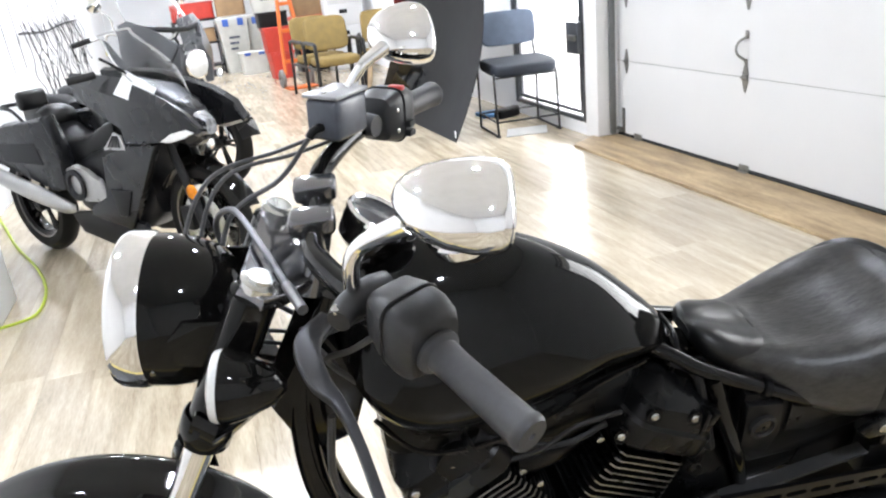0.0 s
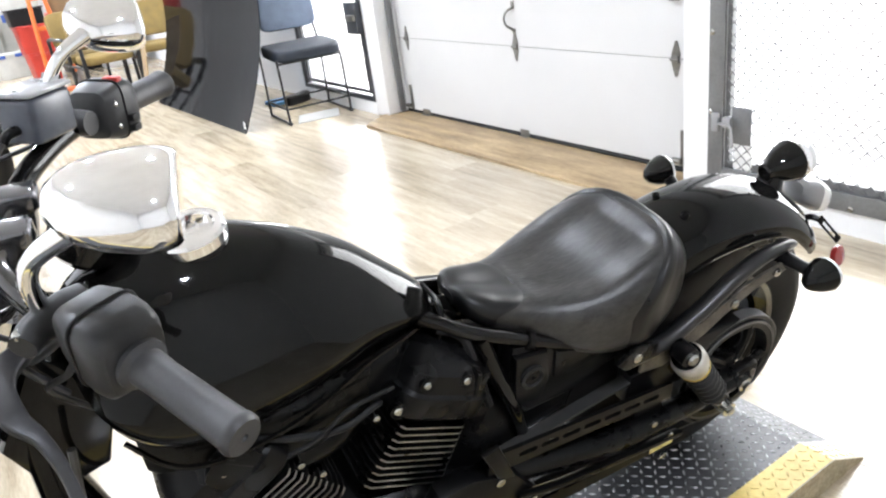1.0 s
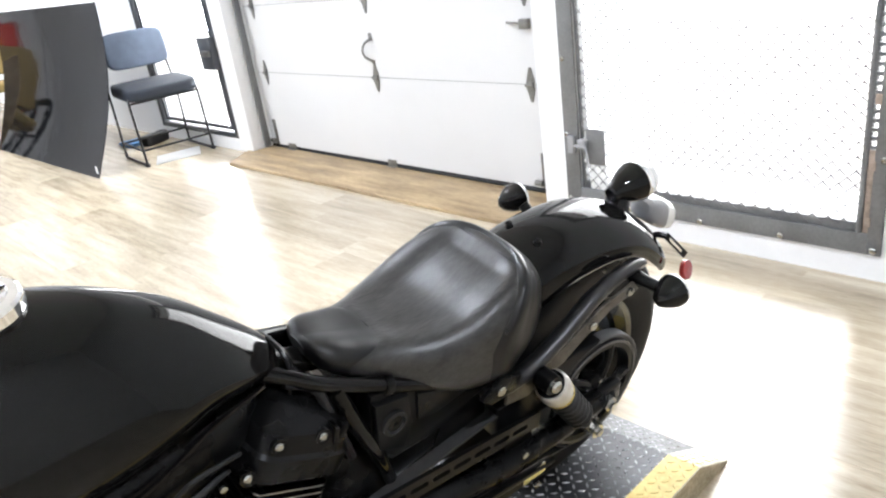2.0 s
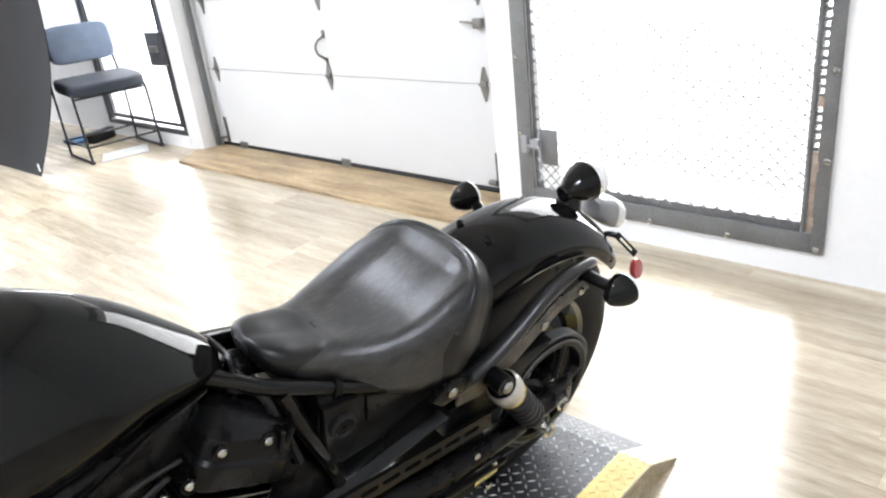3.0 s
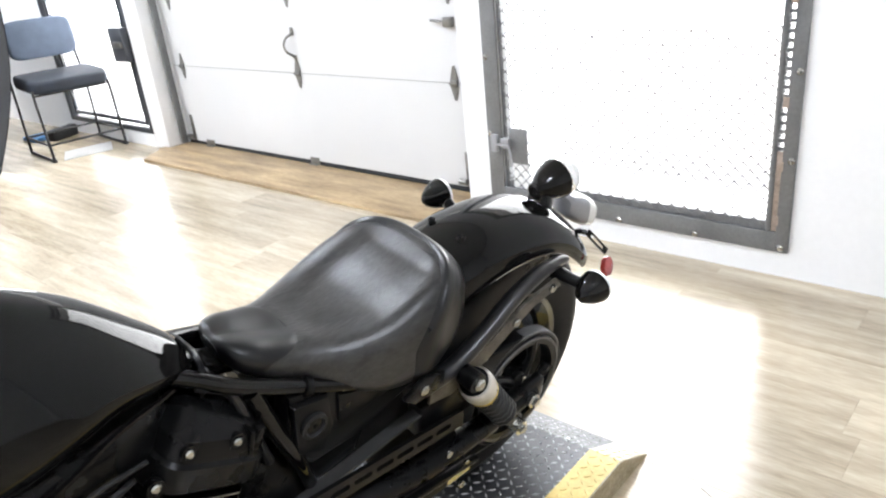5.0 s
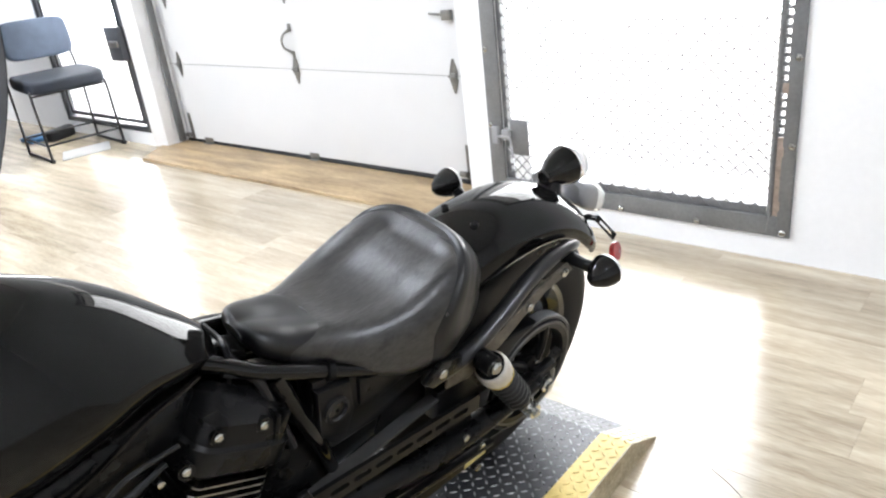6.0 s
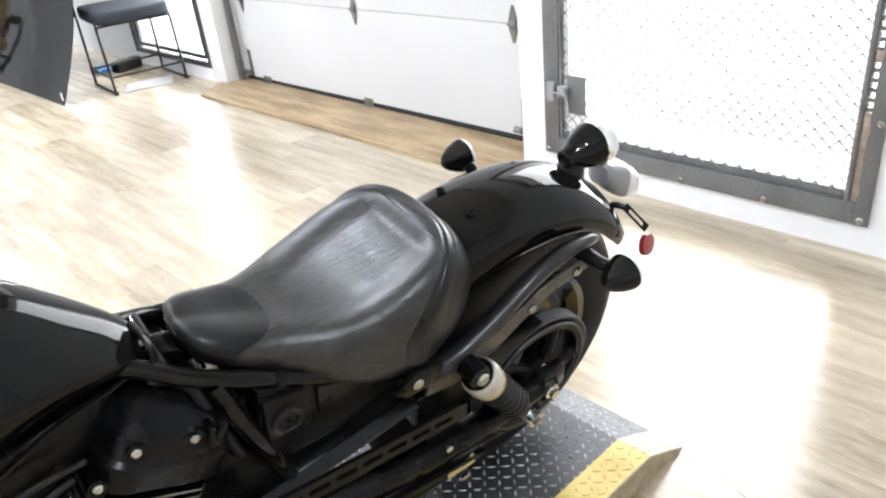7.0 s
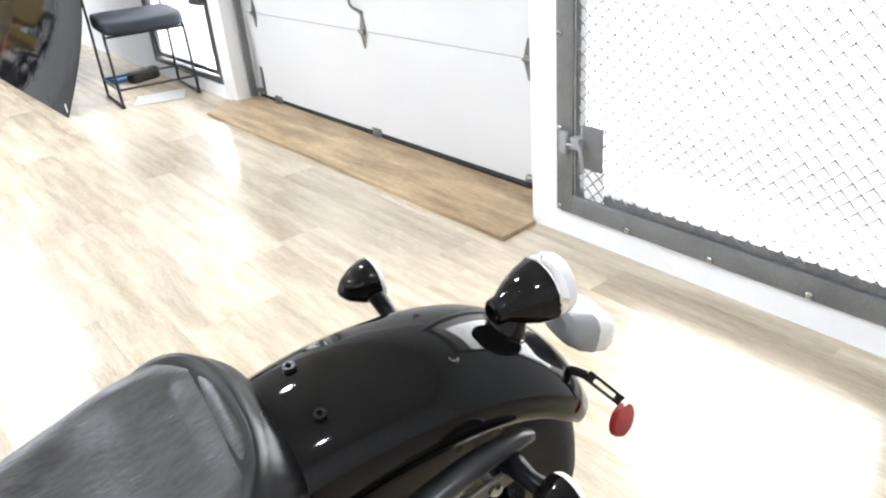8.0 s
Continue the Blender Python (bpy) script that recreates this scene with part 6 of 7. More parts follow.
for z, y in ((0.35, 0.02), (0.75, 0.06), (1.1, 0.10)):
    part("cross_bar", box(new_bm(), (-0.15 + z * 0.06, y - 0.012, z - 0.025), (0.15 - z * 0.06, y + 0.012, z + 0.025), 0.005), ORANGE, ht)
part("handle", tube(new_bm(), [(-0.07, 0.12, 1.29), (-0.06, 0.14, 1.36), (0.06, 0.14, 1.36), (0.07, 0.12, 1.29)], 0.02, 10, 4), RUBBER, ht)
# white cabinet
cb = thing("filing_cabinet", "white drawer cabinet with dark label slots", "cabinet", pose(2.349, 12.10, 0))
part("body", box(new_bm(), (-0.28, -0.25, 0), (0.28, 0.28, 1.32), 0.006), GARAGE, cb, angle=25)
for k in range(4):
    d_ = part("drawer", box(new_bm(), (-0.265, -0.268, 0.03 + k * 0.32), (0.265, -0.2505, 0.335 + k * 0.32), 0.004), GARAGE, cb)
    part("label_slot", box(new_bm(), (-0.09, -0.276, 0.20 + k * 0.32), (0.03, -0.2685, 0.26 + k * 0.32), 0.003), BLKP, d_, "dark label slot")

# west wall: a rail with hanging cables, more wires climbing the wall
rl = thing("cable_rack", "tangle of black cables hanging on a wall rail", "cables", pose(-1.45, 10.0, 1.145))
part("rail", tube(new_bm(), [(0, -2.0, 0.0), (0.01, -0.7, -0.03), (0, 0.6, 0.0), (0, 2.1, 0.01)], 0.012, 8, 5), BLKP, rl)
rnd = random.Random(3)
for k in range(34):
    y = -1.95 + 3.9 * (k + rnd.random() * 0.9) / 34
    L_ = rnd.uniform(0.45, 1.05)
    dy = rnd.uniform(-0.25, 0.45)
    pts = [V(0.012, y, 0.01 + rnd.uniform(0, 0.12))] + [V(0.03 + rnd.random() * 0.05, y + dy * u + rnd.uniform(-.13, .13), -L_ * u) for u in (0.16, 0.34, 0.5, 0.68, 0.84, 1.0)]
    part("cable", tube(new_bm(), pts, rnd.uniform(0.0028, 0.0055), 6, 5), RUBBER, rl)
for k in range(8):
    y = -2.6 + 0.5 * k + rnd.uniform(-0.15, 0.15)
    pts = [V(0.0, y, 0.0 if k > 1 else -0.3), V(-0.01, y - 0.1 + rnd.uniform(-.1, .1), 0.5), V(-0.02, y - 0.25 + rnd.uniform(-.2, .2), 1.1), V(-0.03, y - 0.2, 1.78)]
    part("wire", tube(new_bm(), pts, 0.004, 6, 5), RUBBER, rl)
# white box and the yellow-green cord
wb = thing("white_box", "plain white metal box standing on the floor", "box", pose(-1.34, 3.80, 0))
part("body", box(new_bm(), (-0.15, -0.20, 0.0), (0.29, 0.16, 0.36), 0.012), GARAGE, wb, angle=25)
part("lid", box(new_bm(), (-0.16, -0.21, 0.361), (0.30, 0.17, 0.385), 0.008), GARAGE, wb, angle=25)
CORD = surface("yellow-green cord", (0.38, 0.46, 0.03), 0.5, vary=0.1, scale=20)
bm = tube(new_bm(), [(-1.48, 5.8, 0.30), (-1.46, 5.64, 0.05), (-1.38, 5.4, 0.009), (-1.23, 4.92, 0.009), (-1.03, 4.39, 0.009), (-0.925, 4.00, 0.009), (-0.91, 3.71, 0.009), (-0.97, 3.61, 0.009), (-1.18, 3.57, 0.009), (-1.46, 3.59, 0.009)], 0.007, 8, 8)
tagged(link("extension_cord", bm, CORD), "yellow-green extension cord lying on the floor", "cord")
# odds and ends below the blue chair
bm = slab(new_bm(), [(2.27, 5.54), (2.60, 5.47), (2.72, 5.73), (2.39, 5.80)], 0.004, pose(0, 0, 0.003))
tagged(link("floor_mat", bm, surface("pale mat", (0.46, 0.46, 0.45), 0.85, vary=0.1, scale=8, spec=0.2)), "thin pale mat lying by the chair", "mat")
bm = box(new_bm(), (2.41, 6.40, 0.0), (2.68, 6.61, 0.03), 0.01)
tagged(link("cloth", bm, surface("blue cloth", (0.10, 0.24, 0.46), 0.85, vary=0.2, scale=16)), "folded blue cloth on the floor", "cloth")
bm = pad(0.26, 0.10, 0.08, pose(2.62, 6.33, 0.04, 0, 0, 20))
tagged(link("shoe", bm, BLKP), "dark shoe lying near the glass door", "shoe")

# scratches in the floor beside the platform
SCRATCH = surface("dark floor scratch", (0.11, 0.085, 0.06), 0.7, vary=0.3, scale=40)
for pts in ([(1.379, 0.708), (1.403, 0.674), (1.393, 0.638), (1.379, 0.605), (1.38, 0.566), (1.386, 0.505), (1.381, 0.461), (1.39, 0.40)], [(1.577, 0.593), (1.539, 0.525), (1.488, 0.464), (1.443, 0.414), (1.41, 0.38)]):
    bm = tube(new_bm(), [(x, y, 0.0003) for x, y in pts], 0.0010, 6, 4)
    sc_ = link("scratch", bm, SCRATCH, FLOOR, "thin dark scratch across the planks")


# ---- dark grey touring scooter ----
GREY = surface("dark grey metallic fairing", (0.013, 0.0133, 0.0145), 0.27, 0.0, vary=0.15, scale=6, spec=0.4)
PALE = surface("bright scooter trim", (0.45, 0.45, 0.44), 0.3, 0.6, vary=0.1, scale=12)
SCREEN = glass("clear screen plastic", (0.93, 0.94, 0.95), 0.02, 1.15)
AMBER = surface("amber reflector", (0.75, 0.26, 0.01), 0.2, vary=0.2, scale=60)
SC_M = pose(-1.174, 4.987, 0, 0, 0, -50.5) @ Matrix.Diagonal((0.90, 0.56, 0.965, 1))
sc = thing("touring_scooter", "dark grey angular touring motorcycle parked by the wall", "motorcycle", SC_M)
A = lambda name, b, m, label="", parent=None, angle=30: part(name, b, m, parent or sc, label, angle)
ROT = Euler((radians(-90), 0, 0)).to_matrix().to_4x4()
wheel(sc, Matrix.Translation((0.36, 0, 0.31)) @ ROT, 0.31, 0.095, 0.215, 5, 0.06, "rear_wheel")
wheel(sc, Matrix.Translation((1.95, 0, 0.31)) @ ROT, 0.31, 0.06, 0.23, 5, 0.045, "front_wheel")
for s in (-1, 1):
    A("brake_disc", torus_profile(new_bm(), [(0.08, -0.002), (0.16, -0.002), (0.16, 0.002), (0.08, 0.002)], Matrix.Translation((1.95, s * 0.075, 0.31)) @ ROT, 36), BRIGHT, "steel brake disc")
    fk = A("fork_leg", tube(new_bm(), [(1.97, s * 0.105, 0.30), (1.90, s * 0.105, 0.52), (1.78, s * 0.105, 0.84)], [0.034, 0.030, 0.022], 14, 3, smooth=False), BLKP)
    part("reflector", revolve(new_bm(), [(0.0, -0.004), (0.036, -0.004), (0.036, 0.004), (0.03, 0.008), (0, 0.010)], along((1.95, s * 0.140, 0.49), (2.05, s * 1.0, 0.49)), 24), AMBER, fk, "round amber reflector")
    A("caliper", box(new_bm(), (1.80, s * 0.085 - 0.03, 0.28), (1.88, s * 0.085 + 0.03, 0.40), 0.01), BLKP)


def shell(secs, n=24, p=0.45):
    """Angular body loft along x: (x, half width, bottom, top, shoulder factor)."""
    rr = []
    for x, w, zb, zt in secs:
        zc, h = (zb + zt) / 2, (zt - zb) / 2
        rr.append([V(x, w * se(math.cos(a), p), zc + h * se(math.sin(a), p)) for a in [2 * math.pi * j / n for j in range(n)]])
    return loft(new_bm(), rr)


A("front_mudguard", loft(new_bm(), [[V(1.95 + 0.345 * math.cos(radians(q)) , y, 0.31 + (0.345 - abs(y) * 0.45) * math.sin(radians(q))) for y in (-0.085, -0.05, 0.0, 0.05, 0.085)] + [V(1.95 + 0.338 * math.cos(radians(q)), y, 0.31 + (0.338 - abs(y) * 0.45) * math.sin(radians(q))) for y in (0.08, 0.05, 0.0, -0.05, -0.08)] for q in range(20, 161, 10)]), GLOSS)
A("main_body", shell([(0.95, 0.16, 0.32, 0.62), (1.15, 0.21, 0.26, 0.66), (1.40, 0.23, 0.24, 0.72), (1.55, 0.22, 0.27, 0.80), (1.66, 0.16, 0.35, 0.80)], p=0.5), BLKP)
# big angular side fairings
for s in (-1, 1):
    rr = []
    for x, ty, tz, cy, cz, ly_, lz in ((1.19, 0.17, 1.064, 0.20, 1.035, 0.19, 0.941), (1.40, 0.19, 1.060, 0.26, 1.000, 0.24, 0.880), (1.615, 0.22, 1.047, 0.29, 0.962, 0.28, 0.806), (1.635, 0.22, 1.045, 0.29, 0.960, 0.29, 0.735),
                                       (1.80, 0.25, 1.003, 0.31, 0.938, 0.31, 0.743), (1.985, 0.28, 0.954, 0.31, 0.915, 0.31, 0.760), (2.13, 0.28, 0.891, 0.295, 0.880, 0.29, 0.785), (2.20, 0.255, 0.818, 0.265, 0.812, 0.26, 0.797)):
        rr.append([V(x, s * ty, tz), V(x, s * cy, cz), V(x, s * ly_, lz), V(x, s * (ly_ - 0.07), lz + 0.008), V(x, s * (cy - 0.08), cz - 0.02), V(x, s * (ty - 0.05), tz - 0.012)])
    fr = A("side_fairing", loft(new_bm(), rr), GREY, "satin dark grey side fairing with a sharp crease", angle=24)
    part("turn_signal", slab(new_bm(), [(1.93, 0.756), (2.02, 0.795), (2.13, 0.815), (2.185, 0.802), (2.12, 0.778), (2.00, 0.752)], 0.03, side(s * 0.298), 0.006), CLEAR_LENS, fr, "long clear turn signal")
    lf = A("lower_fairing", slab(new_bm(), [(1.40, 0.66), (1.63, 0.725), (1.87, 0.738), (1.76, 0.60), (1.62, 0.42), (1.51, 0.285), (1.16, 0.335), (1.20, 0.40), (1.36, 0.44), (1.385, 0.55)], 0.07, side(s * 0.262), 0.012), GREY, "satin dark grey lower fairing")
    part("lower_step", slab(new_bm(), [(1.42, 0.50), (1.60, 0.50), (1.52, 0.36), (1.44, 0.36)], 0.02, side(s * 0.302), 0.008), BLKP, lf, "black lower inset")
    A("belly", slab(new_bm(), [(0.92, 0.33), (1.20, 0.36), (1.60, 0.32), (1.66, 0.20), (1.30, 0.17), (1.0, 0.22)], 0.05, side(s * 0.24), 0.015), BLKP)
    A("engine_cover", slab(new_bm(), [(1.02, 0.58), (1.12, 0.61), (1.20, 0.57), (1.32, 0.54), (1.36, 0.42), (1.14, 0.41), (1.04, 0.44)], 0.05, side(s * 0.27), 0.015), PALE, "silver engine side cover")
    A("cover_ring", torus_profile(new_bm(), [(0.05, 0), (0.085, 0), (0.085, 0.02), (0.06, 0.025)], along((1.10, s * 0.297, 0.50), (1.10, s * 2, 0.50)), 28), BLKP)
    A("vent_trim", slab(new_bm(), [(1.436, 0.700), (1.56, 0.790), (1.61, 0.775), (1.627, 0.705)], 0.02, side(s * 0.290), 0.004), PALE, "pale side vent")
    for k in range(4):
        A("vent_slat", slab(new_bm(), [(1.485 + k * 0.030, 0.715), (1.503 + k * 0.030, 0.715), (1.560 + k * 0.012, 0.775), (1.550 + k * 0.012, 0.775)], 0.008, side(s * 0.302)), BLKP)
    bag = A("saddlebag", slab(new_bm(), [(0.10, 0.70), (0.565, 0.803), (0.949, 0.858), (1.03, 0.654), (1.016, 0.47), (0.90, 0.45), (0.50, 0.56), (0.14, 0.62)], 0.16, side(s * 0.25), 0.022), GREY, "dark grey angular saddlebag")
    part("bag_inset", slab(new_bm(), [(0.40, 0.70), (0.82, 0.72), (0.86, 0.60), (0.46, 0.60)], 0.014, side(s * 0.332), 0.006), BLKP, bag, "black bag inset")
    A("grip", rod(new_bm(), (1.50, s * 0.26, 1.06), (1.38, s * 0.40, 1.04), 0.018, 14), RUBBER)
    A("mirror_arm", tube(new_bm(), [(1.72, s * 0.20, 1.05), (1.70, s * 0.34, 1.12), (1.68, s * 0.38, 1.14)], 0.008, 8, 3), BLKP)
A("exhaust", tube(new_bm(), [(1.03, -0.30, 0.365), (0.97, -0.35, 0.385), (0.75, -0.37, 0.44), (0.474, -0.37, 0.498), (0.15, -0.36, 0.57)], [0.02, 0.042, 0.052, 0.052, 0.045], 16, 5), PALE, "long pale silencer")
A("seat", shell([(0.72, 0.15, 0.62, 0.80), (0.80, 0.18, 0.60, 0.80), (0.98, 0.19, 0.56, 0.73), (1.15, 0.16, 0.60, 0.74), (1.28, 0.12, 0.66, 0.80), (1.36, 0.08, 0.72, 0.82)], p=0.6), LEATHER, "black vinyl seat", angle=50)
A("passenger_pad", tube(new_bm(), [(0.76, -0.16, 0.80), (0.76, -0.06, 0.815), (0.76, 0.06, 0.815), (0.76, 0.16, 0.80)], [0.06, 0.075, 0.075, 0.06], 18, 4), LEATHER, "rolled black back pad")
A("tail", shell([(0.10, 0.07, 0.66, 0.74), (0.25, 0.14, 0.60, 0.78), (0.70, 0.18, 0.56, 0.79)], p=0.5), GREY)
A("backrest", box(new_bm(), (0.52, -0.14, 0.86), (0.59, 0.14, 0.965), 0.03, seg=4), LEATHER, "small padded backrest")
A("rack", tube(new_bm(), [(0.60, -0.13, 0.76), (0.45, -0.13, 0.86), (0.30, -0.10, 0.875), (0.30, 0.10, 0.875), (0.45, 0.13, 0.86), (0.60, 0.13, 0.76)], 0.012, 8, 4), BLKP)
A("dash_cowl", shell([(1.40, 0.12, 0.86, 0.98), (1.55, 0.18, 0.84, 1.02), (1.80, 0.20, 0.80, 0.99), (1.95, 0.16, 0.76, 0.92), (2.04, 0.09, 0.76, 0.87), (2.07, 0.03, 0.79, 0.84)], p=0.6), BLKP, angle=60)
nose = A("nose", shell([(1.82, 0.15, 0.74, 0.97), (1.98, 0.13, 0.70, 0.91), (2.05, 0.07, 0.73, 0.86)], p=0.45), GREY)
A("headlight", shell([(1.95, 0.115, 0.74, 0.88), (2.05, 0.09, 0.745, 0.865), (2.10, 0.05, 0.76, 0.83)], p=0.5), surface("headlight reflector", (0.35, 0.36, 0.38), 0.14, 0.9, vary=0.7, scale=30), "angular clear headlight", angle=40)
rr = []
for k in range(13):
    t = k / 12
    x = 1.62 + 0.36 * (1 - t) - 0.02 * t
    w = 0.125 + 0.07 * math.sin(math.pi * min(1, t * 1.1))
    z = 0.92 + 0.33 * t ** 0.85
    rr.append([V(x - 0.10 * u * u, w * u * 1.25, z - 0.02 * u * u) for u in (-1, -0.8, -0.5, -0.2, 0.2, 0.5, 0.8, 1)] + [V(x - 0.004 - 0.10 * u * u, w * u * 1.25, z - 0.004 - 0.02 * u * u) for u in (1, 0.8, 0.5, 0.2, -0.2, -0.5, -0.8, -1)])
scr = A("windscreen", loft(new_bm(), rr), SCREEN, "clear curved windscreen", angle=60)
scr.visible_shadow = False
rim_ = [r[0] for r in rr] + rr[-1][1:8] + [r[7] for r in rr[::-1]][1:]
part("screen_edge", tube(new_bm(), rim_, 0.006, 6, 1, smooth=False), PALE, scr, "bright edge of the screen")
A("price_tag", slab(new_bm(), [(0, 0), (0.23, 0.02), (0.24, 0.14), (0.02, 0.15)], 0.002, Matrix.Translation((1.66, -0.315, 0.975)) @ Euler((radians(48), radians(20), radians(4))).to_matrix().to_4x4()), surface("white paper", (0.8, 0.8, 0.79), 0.8), "blank white paper tag")

# ---- touring motorcycle behind ----
SILVER = surface("silver grey paint", (0.06, 0.062, 0.066), 0.3, 0.4, vary=0.1, scale=6, coat=0.5)
TM = pose(-1.051, 7.119, 0, 0, 0, -52.9) @ Matrix.Diagonal((0.96, 0.96, 0.96, 1))
tb_ = thing("touring_motorcycle", "grey touring motorcycle with tall clear windscreen and chrome bars", "motorcycle", TM)
A2 = lambda name, b, m, label="", parent=None, angle=35: part(name, b, m, parent or tb_, label, angle)
wheel(tb_, Matrix.Translation((0.30, 0, 0.31)) @ ROT, 0.31, 0.08, 0.215, 5, 0.05, "rear_wheel")
wheel(tb_, Matrix.Translation((1.95, 0, 0.32)) @ ROT, 0.32, 0.06, 0.23, 5, 0.045, "front_wheel")
A2("body", shell([(0.55, 0.12, 0.30, 0.60), (0.80, 0.17, 0.22, 0.64), (1.20, 0.19, 0.20, 0.66), (1.50, 0.13, 0.26, 0.72)], p=0.55), BLKP)
A2("tank", shell([(0.80, 0.06, 0.66, 0.78), (1.0, 0.13, 0.62, 0.88), (1.25, 0.15, 0.62, 0.95), (1.42, 0.10, 0.66, 0.92)], p=0.7), SILVER, "silver grey fuel tank", angle=60)
A2("seat", shell([(0.10, 0.14, 0.62, 0.76), (0.35, 0.17, 0.60, 0.78), (0.60, 0.17, 0.58, 0.72), (0.85, 0.11, 0.62, 0.72)], p=0.6), LEATHER, angle=50)
for s in (-1, 1):
    A2("saddlebag", shell([(-0.20, 0.05, 0.45, 0.68), (-0.10, 0.10, 0.38, 0.72), (0.40, 0.11, 0.38, 0.72), (0.55, 0.05, 0.46, 0.66)], p=0.5), BLKP).location = (0, s * 0.28, 0)
    fk = A2("fork_leg", tube(new_bm(), [(1.97, s * 0.10, 0.32), (1.70, s * 0.10, 0.82), (1.60, s * 0.10, 1.0)], [0.03, 0.026, 0.022], 14, 3, smooth=False), CHROME)
    A2("handlebar", tube(new_bm(), [(1.52, 0.0, 1.06), (1.52, s * 0.12, 1.10), (1.38, s * 0.28, 1.16), (1.20, s * 0.38, 1.14)], 0.014, 10, 5), CHROME, "chrome handlebar half")
    A2("grip", rod(new_bm(), (1.20, s * 0.38, 1.14), (1.06, s * 0.45, 1.11), 0.020, 14), RUBBER)
    mr = A2("mirror", tube(new_bm(), [(1.36, s * 0.28, 1.17), (1.38, s * 0.30, 1.28), (1.34, s * 0.36, 1.36)], 0.007, 8, 4), CHROME)
    part("shell", revolve(new_bm(), [(0.0, -0.03), (0.04, -0.02), (0.06, 0.0), (0.055, 0.006), (0.0, 0.006)], along((1.33, s * 0.37, 1.38), (0.3, s * 0.30, 1.42)), 24), CHROME, mr, "chrome mirror shell")
    rr = []
    for x, y, zb, zt in ((1.44, 0.30, 0.86, 1.22), (1.58, 0.31, 0.82, 1.25), (1.74, 0.24, 0.78, 1.18), (1.86, 0.12, 0.76, 1.04)):
        rr.append([V(x, s * y, zb), V(x, s * (y + 0.02), (zb + zt) / 2), V(x - 0.02, s * (y - 0.02), zt), V(x - 0.04, s * (y - 0.06), zt - 0.01), V(x - 0.03, s * (y - 0.05), (zb + zt) / 2), V(x - 0.02, s * (y - 0.05), zb)])
    A2("fairing", loft(new_bm(), rr), SILVER, "silver grey fairing side", angle=50)
    A2("turn_signal", revolve(new_bm(), [(0.0, -0.05), (0.03, -0.03), (0.036, 0.01), (0.03, 0.022), (0, 0.025)], along((1.80, s * 0.22, 0.80), (2.6, s * 0.22, 0.80)), 20), CHROME)
hl2 = A2("headlight", revolve(new_bm(), [(0.0, -0.11), (0.06, -0.10), (0.095, -0.04), (0.10, 0.0), (0.105, 0.004), (0.105, 0.03), (0.096, 0.036)], along((1.84, 0, 0.90), (2.8, 0, 0.86)), 36), CHROME, "large round chrome headlight")
part("lens", revolve(new_bm(), [(0.096, 0.032), (0.08, 0.045), (0, 0.055)], along((1.84, 0, 0.90), (2.8, 0, 0.86)), 30), CLEAR_LENS, hl2, "clear lens")
A2("front_fender", loft(new_bm(), [[V(1.95 + 0.36 * math.cos(radians(q)), y, 0.32 + (0.36 - y * y * 5) * math.sin(radians(q))) for y in (-0.09, -0.05, 0, 0.05, 0.09)] + [V(1.95 + 0.35 * math.cos(radians(q)), y, 0.32 + (0.35 - y * y * 5) * math.sin(radians(q))) for y in (0.085, 0.05, 0, -0.05, -0.085)] for q in range(10, 171, 10)]), GLOSS, "black front fender", angle=50)
rr = []
for k in range(13):
    t = k / 12
    x = 1.80 - 0.36 * t
    z = 1.04 + 0.50 * t
    w = 0.24 + 0.05 * math.sin(math.pi * t) - 0.08 * t
    rr.append([V(x - 0.16 * u * u, w * u, z) for u in (-1, -0.7, -0.35, 0, 0.35, 0.7, 1)] + [V(x - 0.005 - 0.16 * u * u, w * u, z - 0.002) for u in (1, 0.7, 0.35, 0, -0.35, -0.7, -1)])
scr2 = A2("windscreen", loft(new_bm(), rr), SCREEN, "tall clear windscreen", angle=60)
scr2.visible_shadow = False
rim_ = [r[0] for r in rr] + rr[-1][1:7] + [r[6] for r in rr[::-1]][1:]
part("screen_edge", tube(new_bm(), rim_, 0.007, 6, 1, smooth=False), PALE, scr2, "bright edge of the screen")
A2("screen_strip", tube(new_bm(), [(1.60, -0.26, 1.20), (1.72, -0.16, 1.17), (1.78, 0.0, 1.15), (1.72, 0.16, 1.17), (1.60, 0.26, 1.20)], 0.020, 8, 4), BLKP)
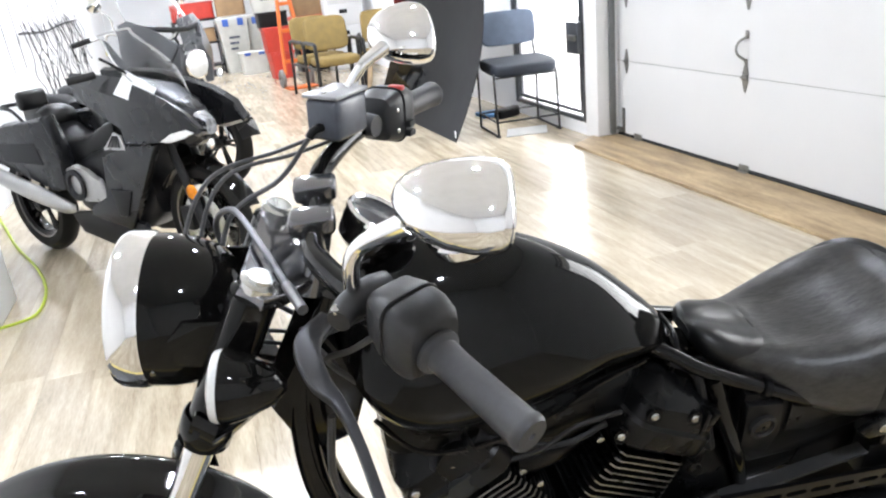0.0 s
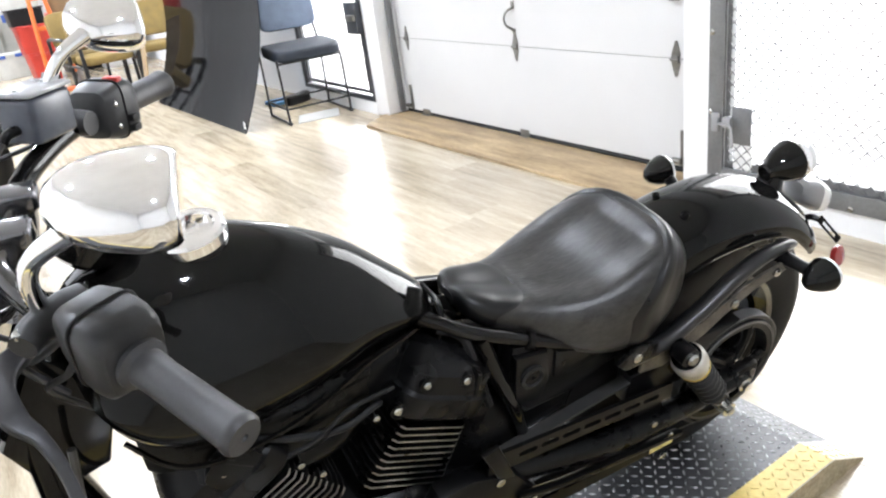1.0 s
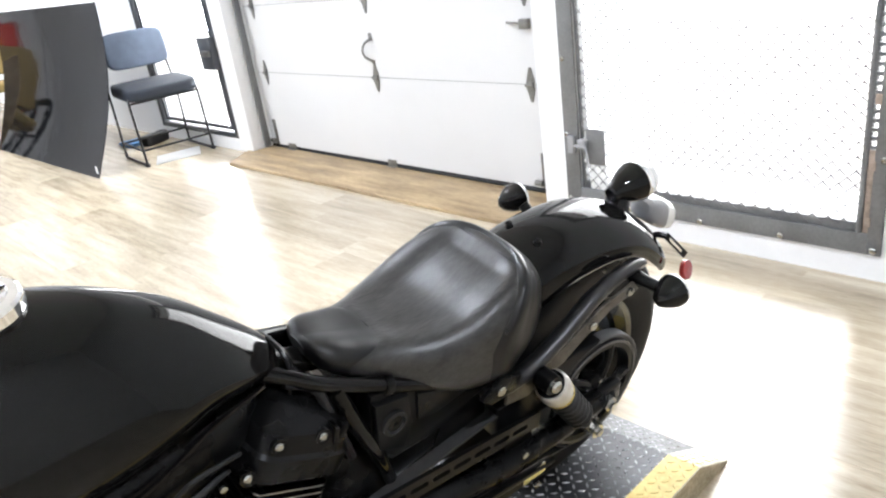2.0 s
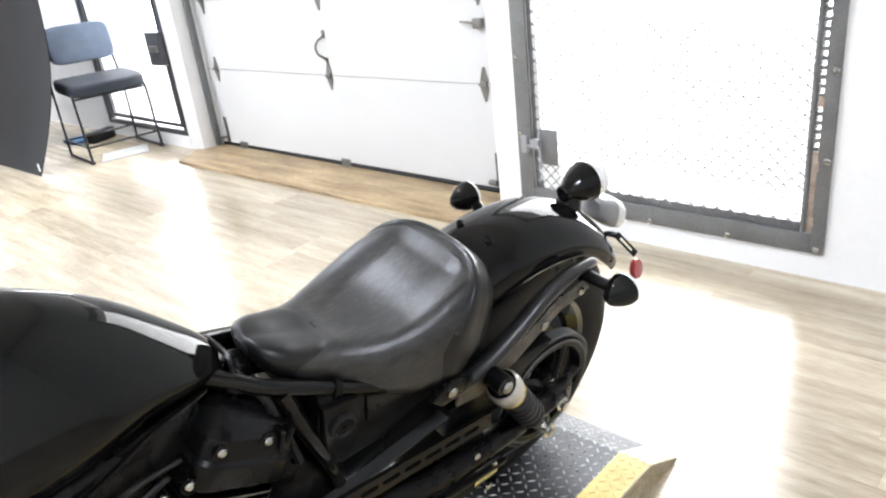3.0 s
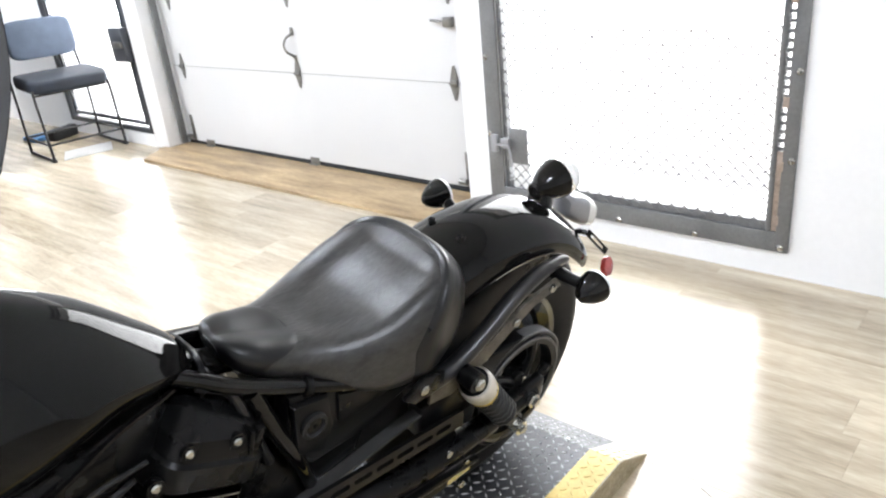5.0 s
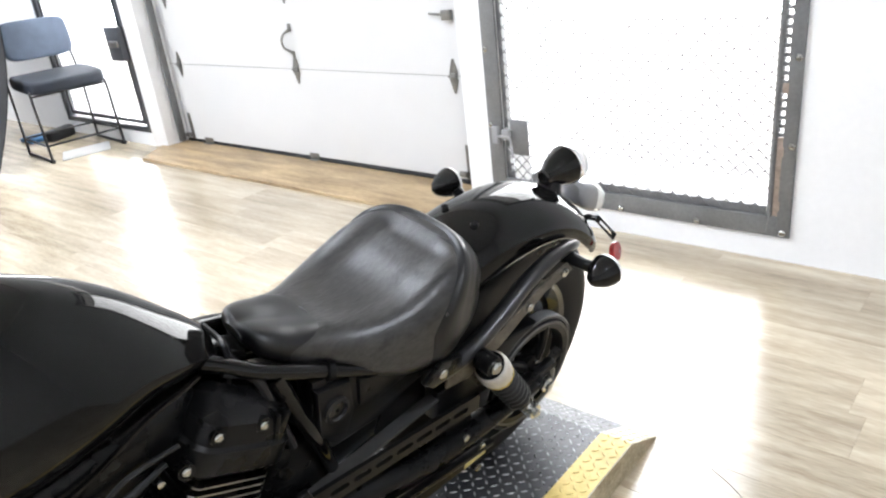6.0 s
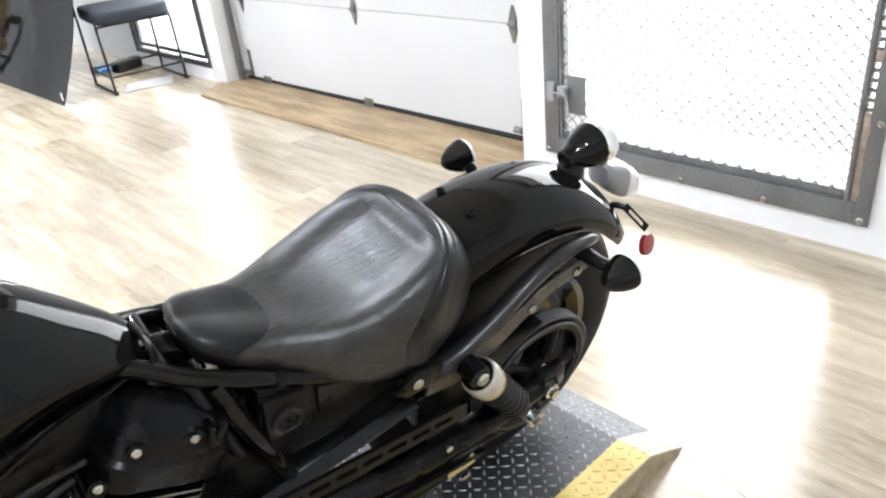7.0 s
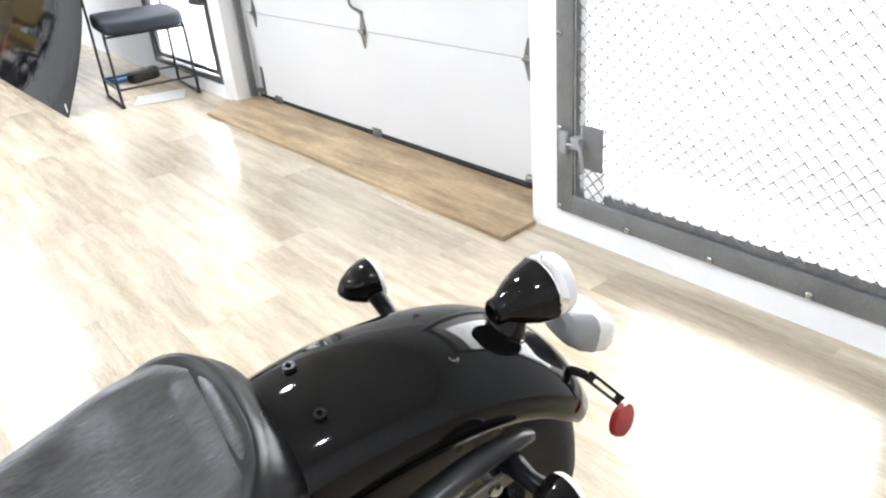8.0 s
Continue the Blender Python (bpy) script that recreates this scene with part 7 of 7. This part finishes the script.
A2("key_tag", slab(new_bm(), [(0, 0), (0.03, 0.01), (0.035, 0.11), (0.0, 0.12)], 0.004, Matrix.Translation((1.28, -0.33, 1.02)) @ SIDE), surface("yellow tag", (0.70, 0.62, 0.03), 0.6), "yellow paper key tag")


# ---- floor planks, laid along the room ----
PW_, PL_, GAP = 0.182, 1.22, 0.0003


def plank_mesh(name, length):
    b = new_bm()
    w, c = PW_ / 2 - GAP / 2, 0.0004
    l = length / 2 - GAP / 2
    lower = [b.verts.new(q) for q in ((-w, -l, -0.012), (w, -l, -0.012), (w, l, -0.012), (-w, l, -0.012))]
    edge = [b.verts.new(q) for q in ((-w, -l, -c), (w, -l, -c), (w, l, -c), (-w, l, -c))]
    top = [b.verts.new(q) for q in ((-w + c, -l + c, 0), (w - c, -l + c, 0), (w - c, l - c, 0), (-w + c, l - c, 0))]
    for i in range(4):
        j = (i + 1) % 4
        b.faces.new((lower[i], lower[j], edge[j], edge[i]))
        b.faces.new((edge[i], edge[j], top[j], top[i]))
    b.faces.new(top)
    me = bpy.data.meshes.new(name)
    b.to_mesh(me)
    b.free()
    me.materials.append(OAK)
    return me


PM_ = plank_mesh("plank", PL_)
rnd = random.Random(11)
vs, fs = [], []
x = X0 + PW_ / 2
while x < 3.0:
    y = Y0 - rnd.random() * PL_ * 0.9 + PL_ / 2
    while y < Y1 + PL_ / 2 - 0.02:
        if -0.9 < y < 9.0:
            o = new("plank", PM_)
            o.location = (x, y, 0)
            o.parent = FLOOR
        else:
            i = len(vs)
            w, l = PW_ / 2 - 0.0008, PL_ / 2 - 0.0008
            ya, yb = max(y - l, Y0), min(y + l, Y1)
            vs += [(x - w, ya, 0), (x + w, ya, 0), (x + w, yb, 0), (x - w, yb, 0)]
            fs.append((i, i + 1, i + 2, i + 3))
        y += PL_
    x += PW_
me = bpy.data.meshes.new("far_planks")
me.from_pydata(vs, [], fs)
me.materials.append(OAK)
o = new("far_planks", me)
o.parent = FLOOR
o["kind"] = "stuff"
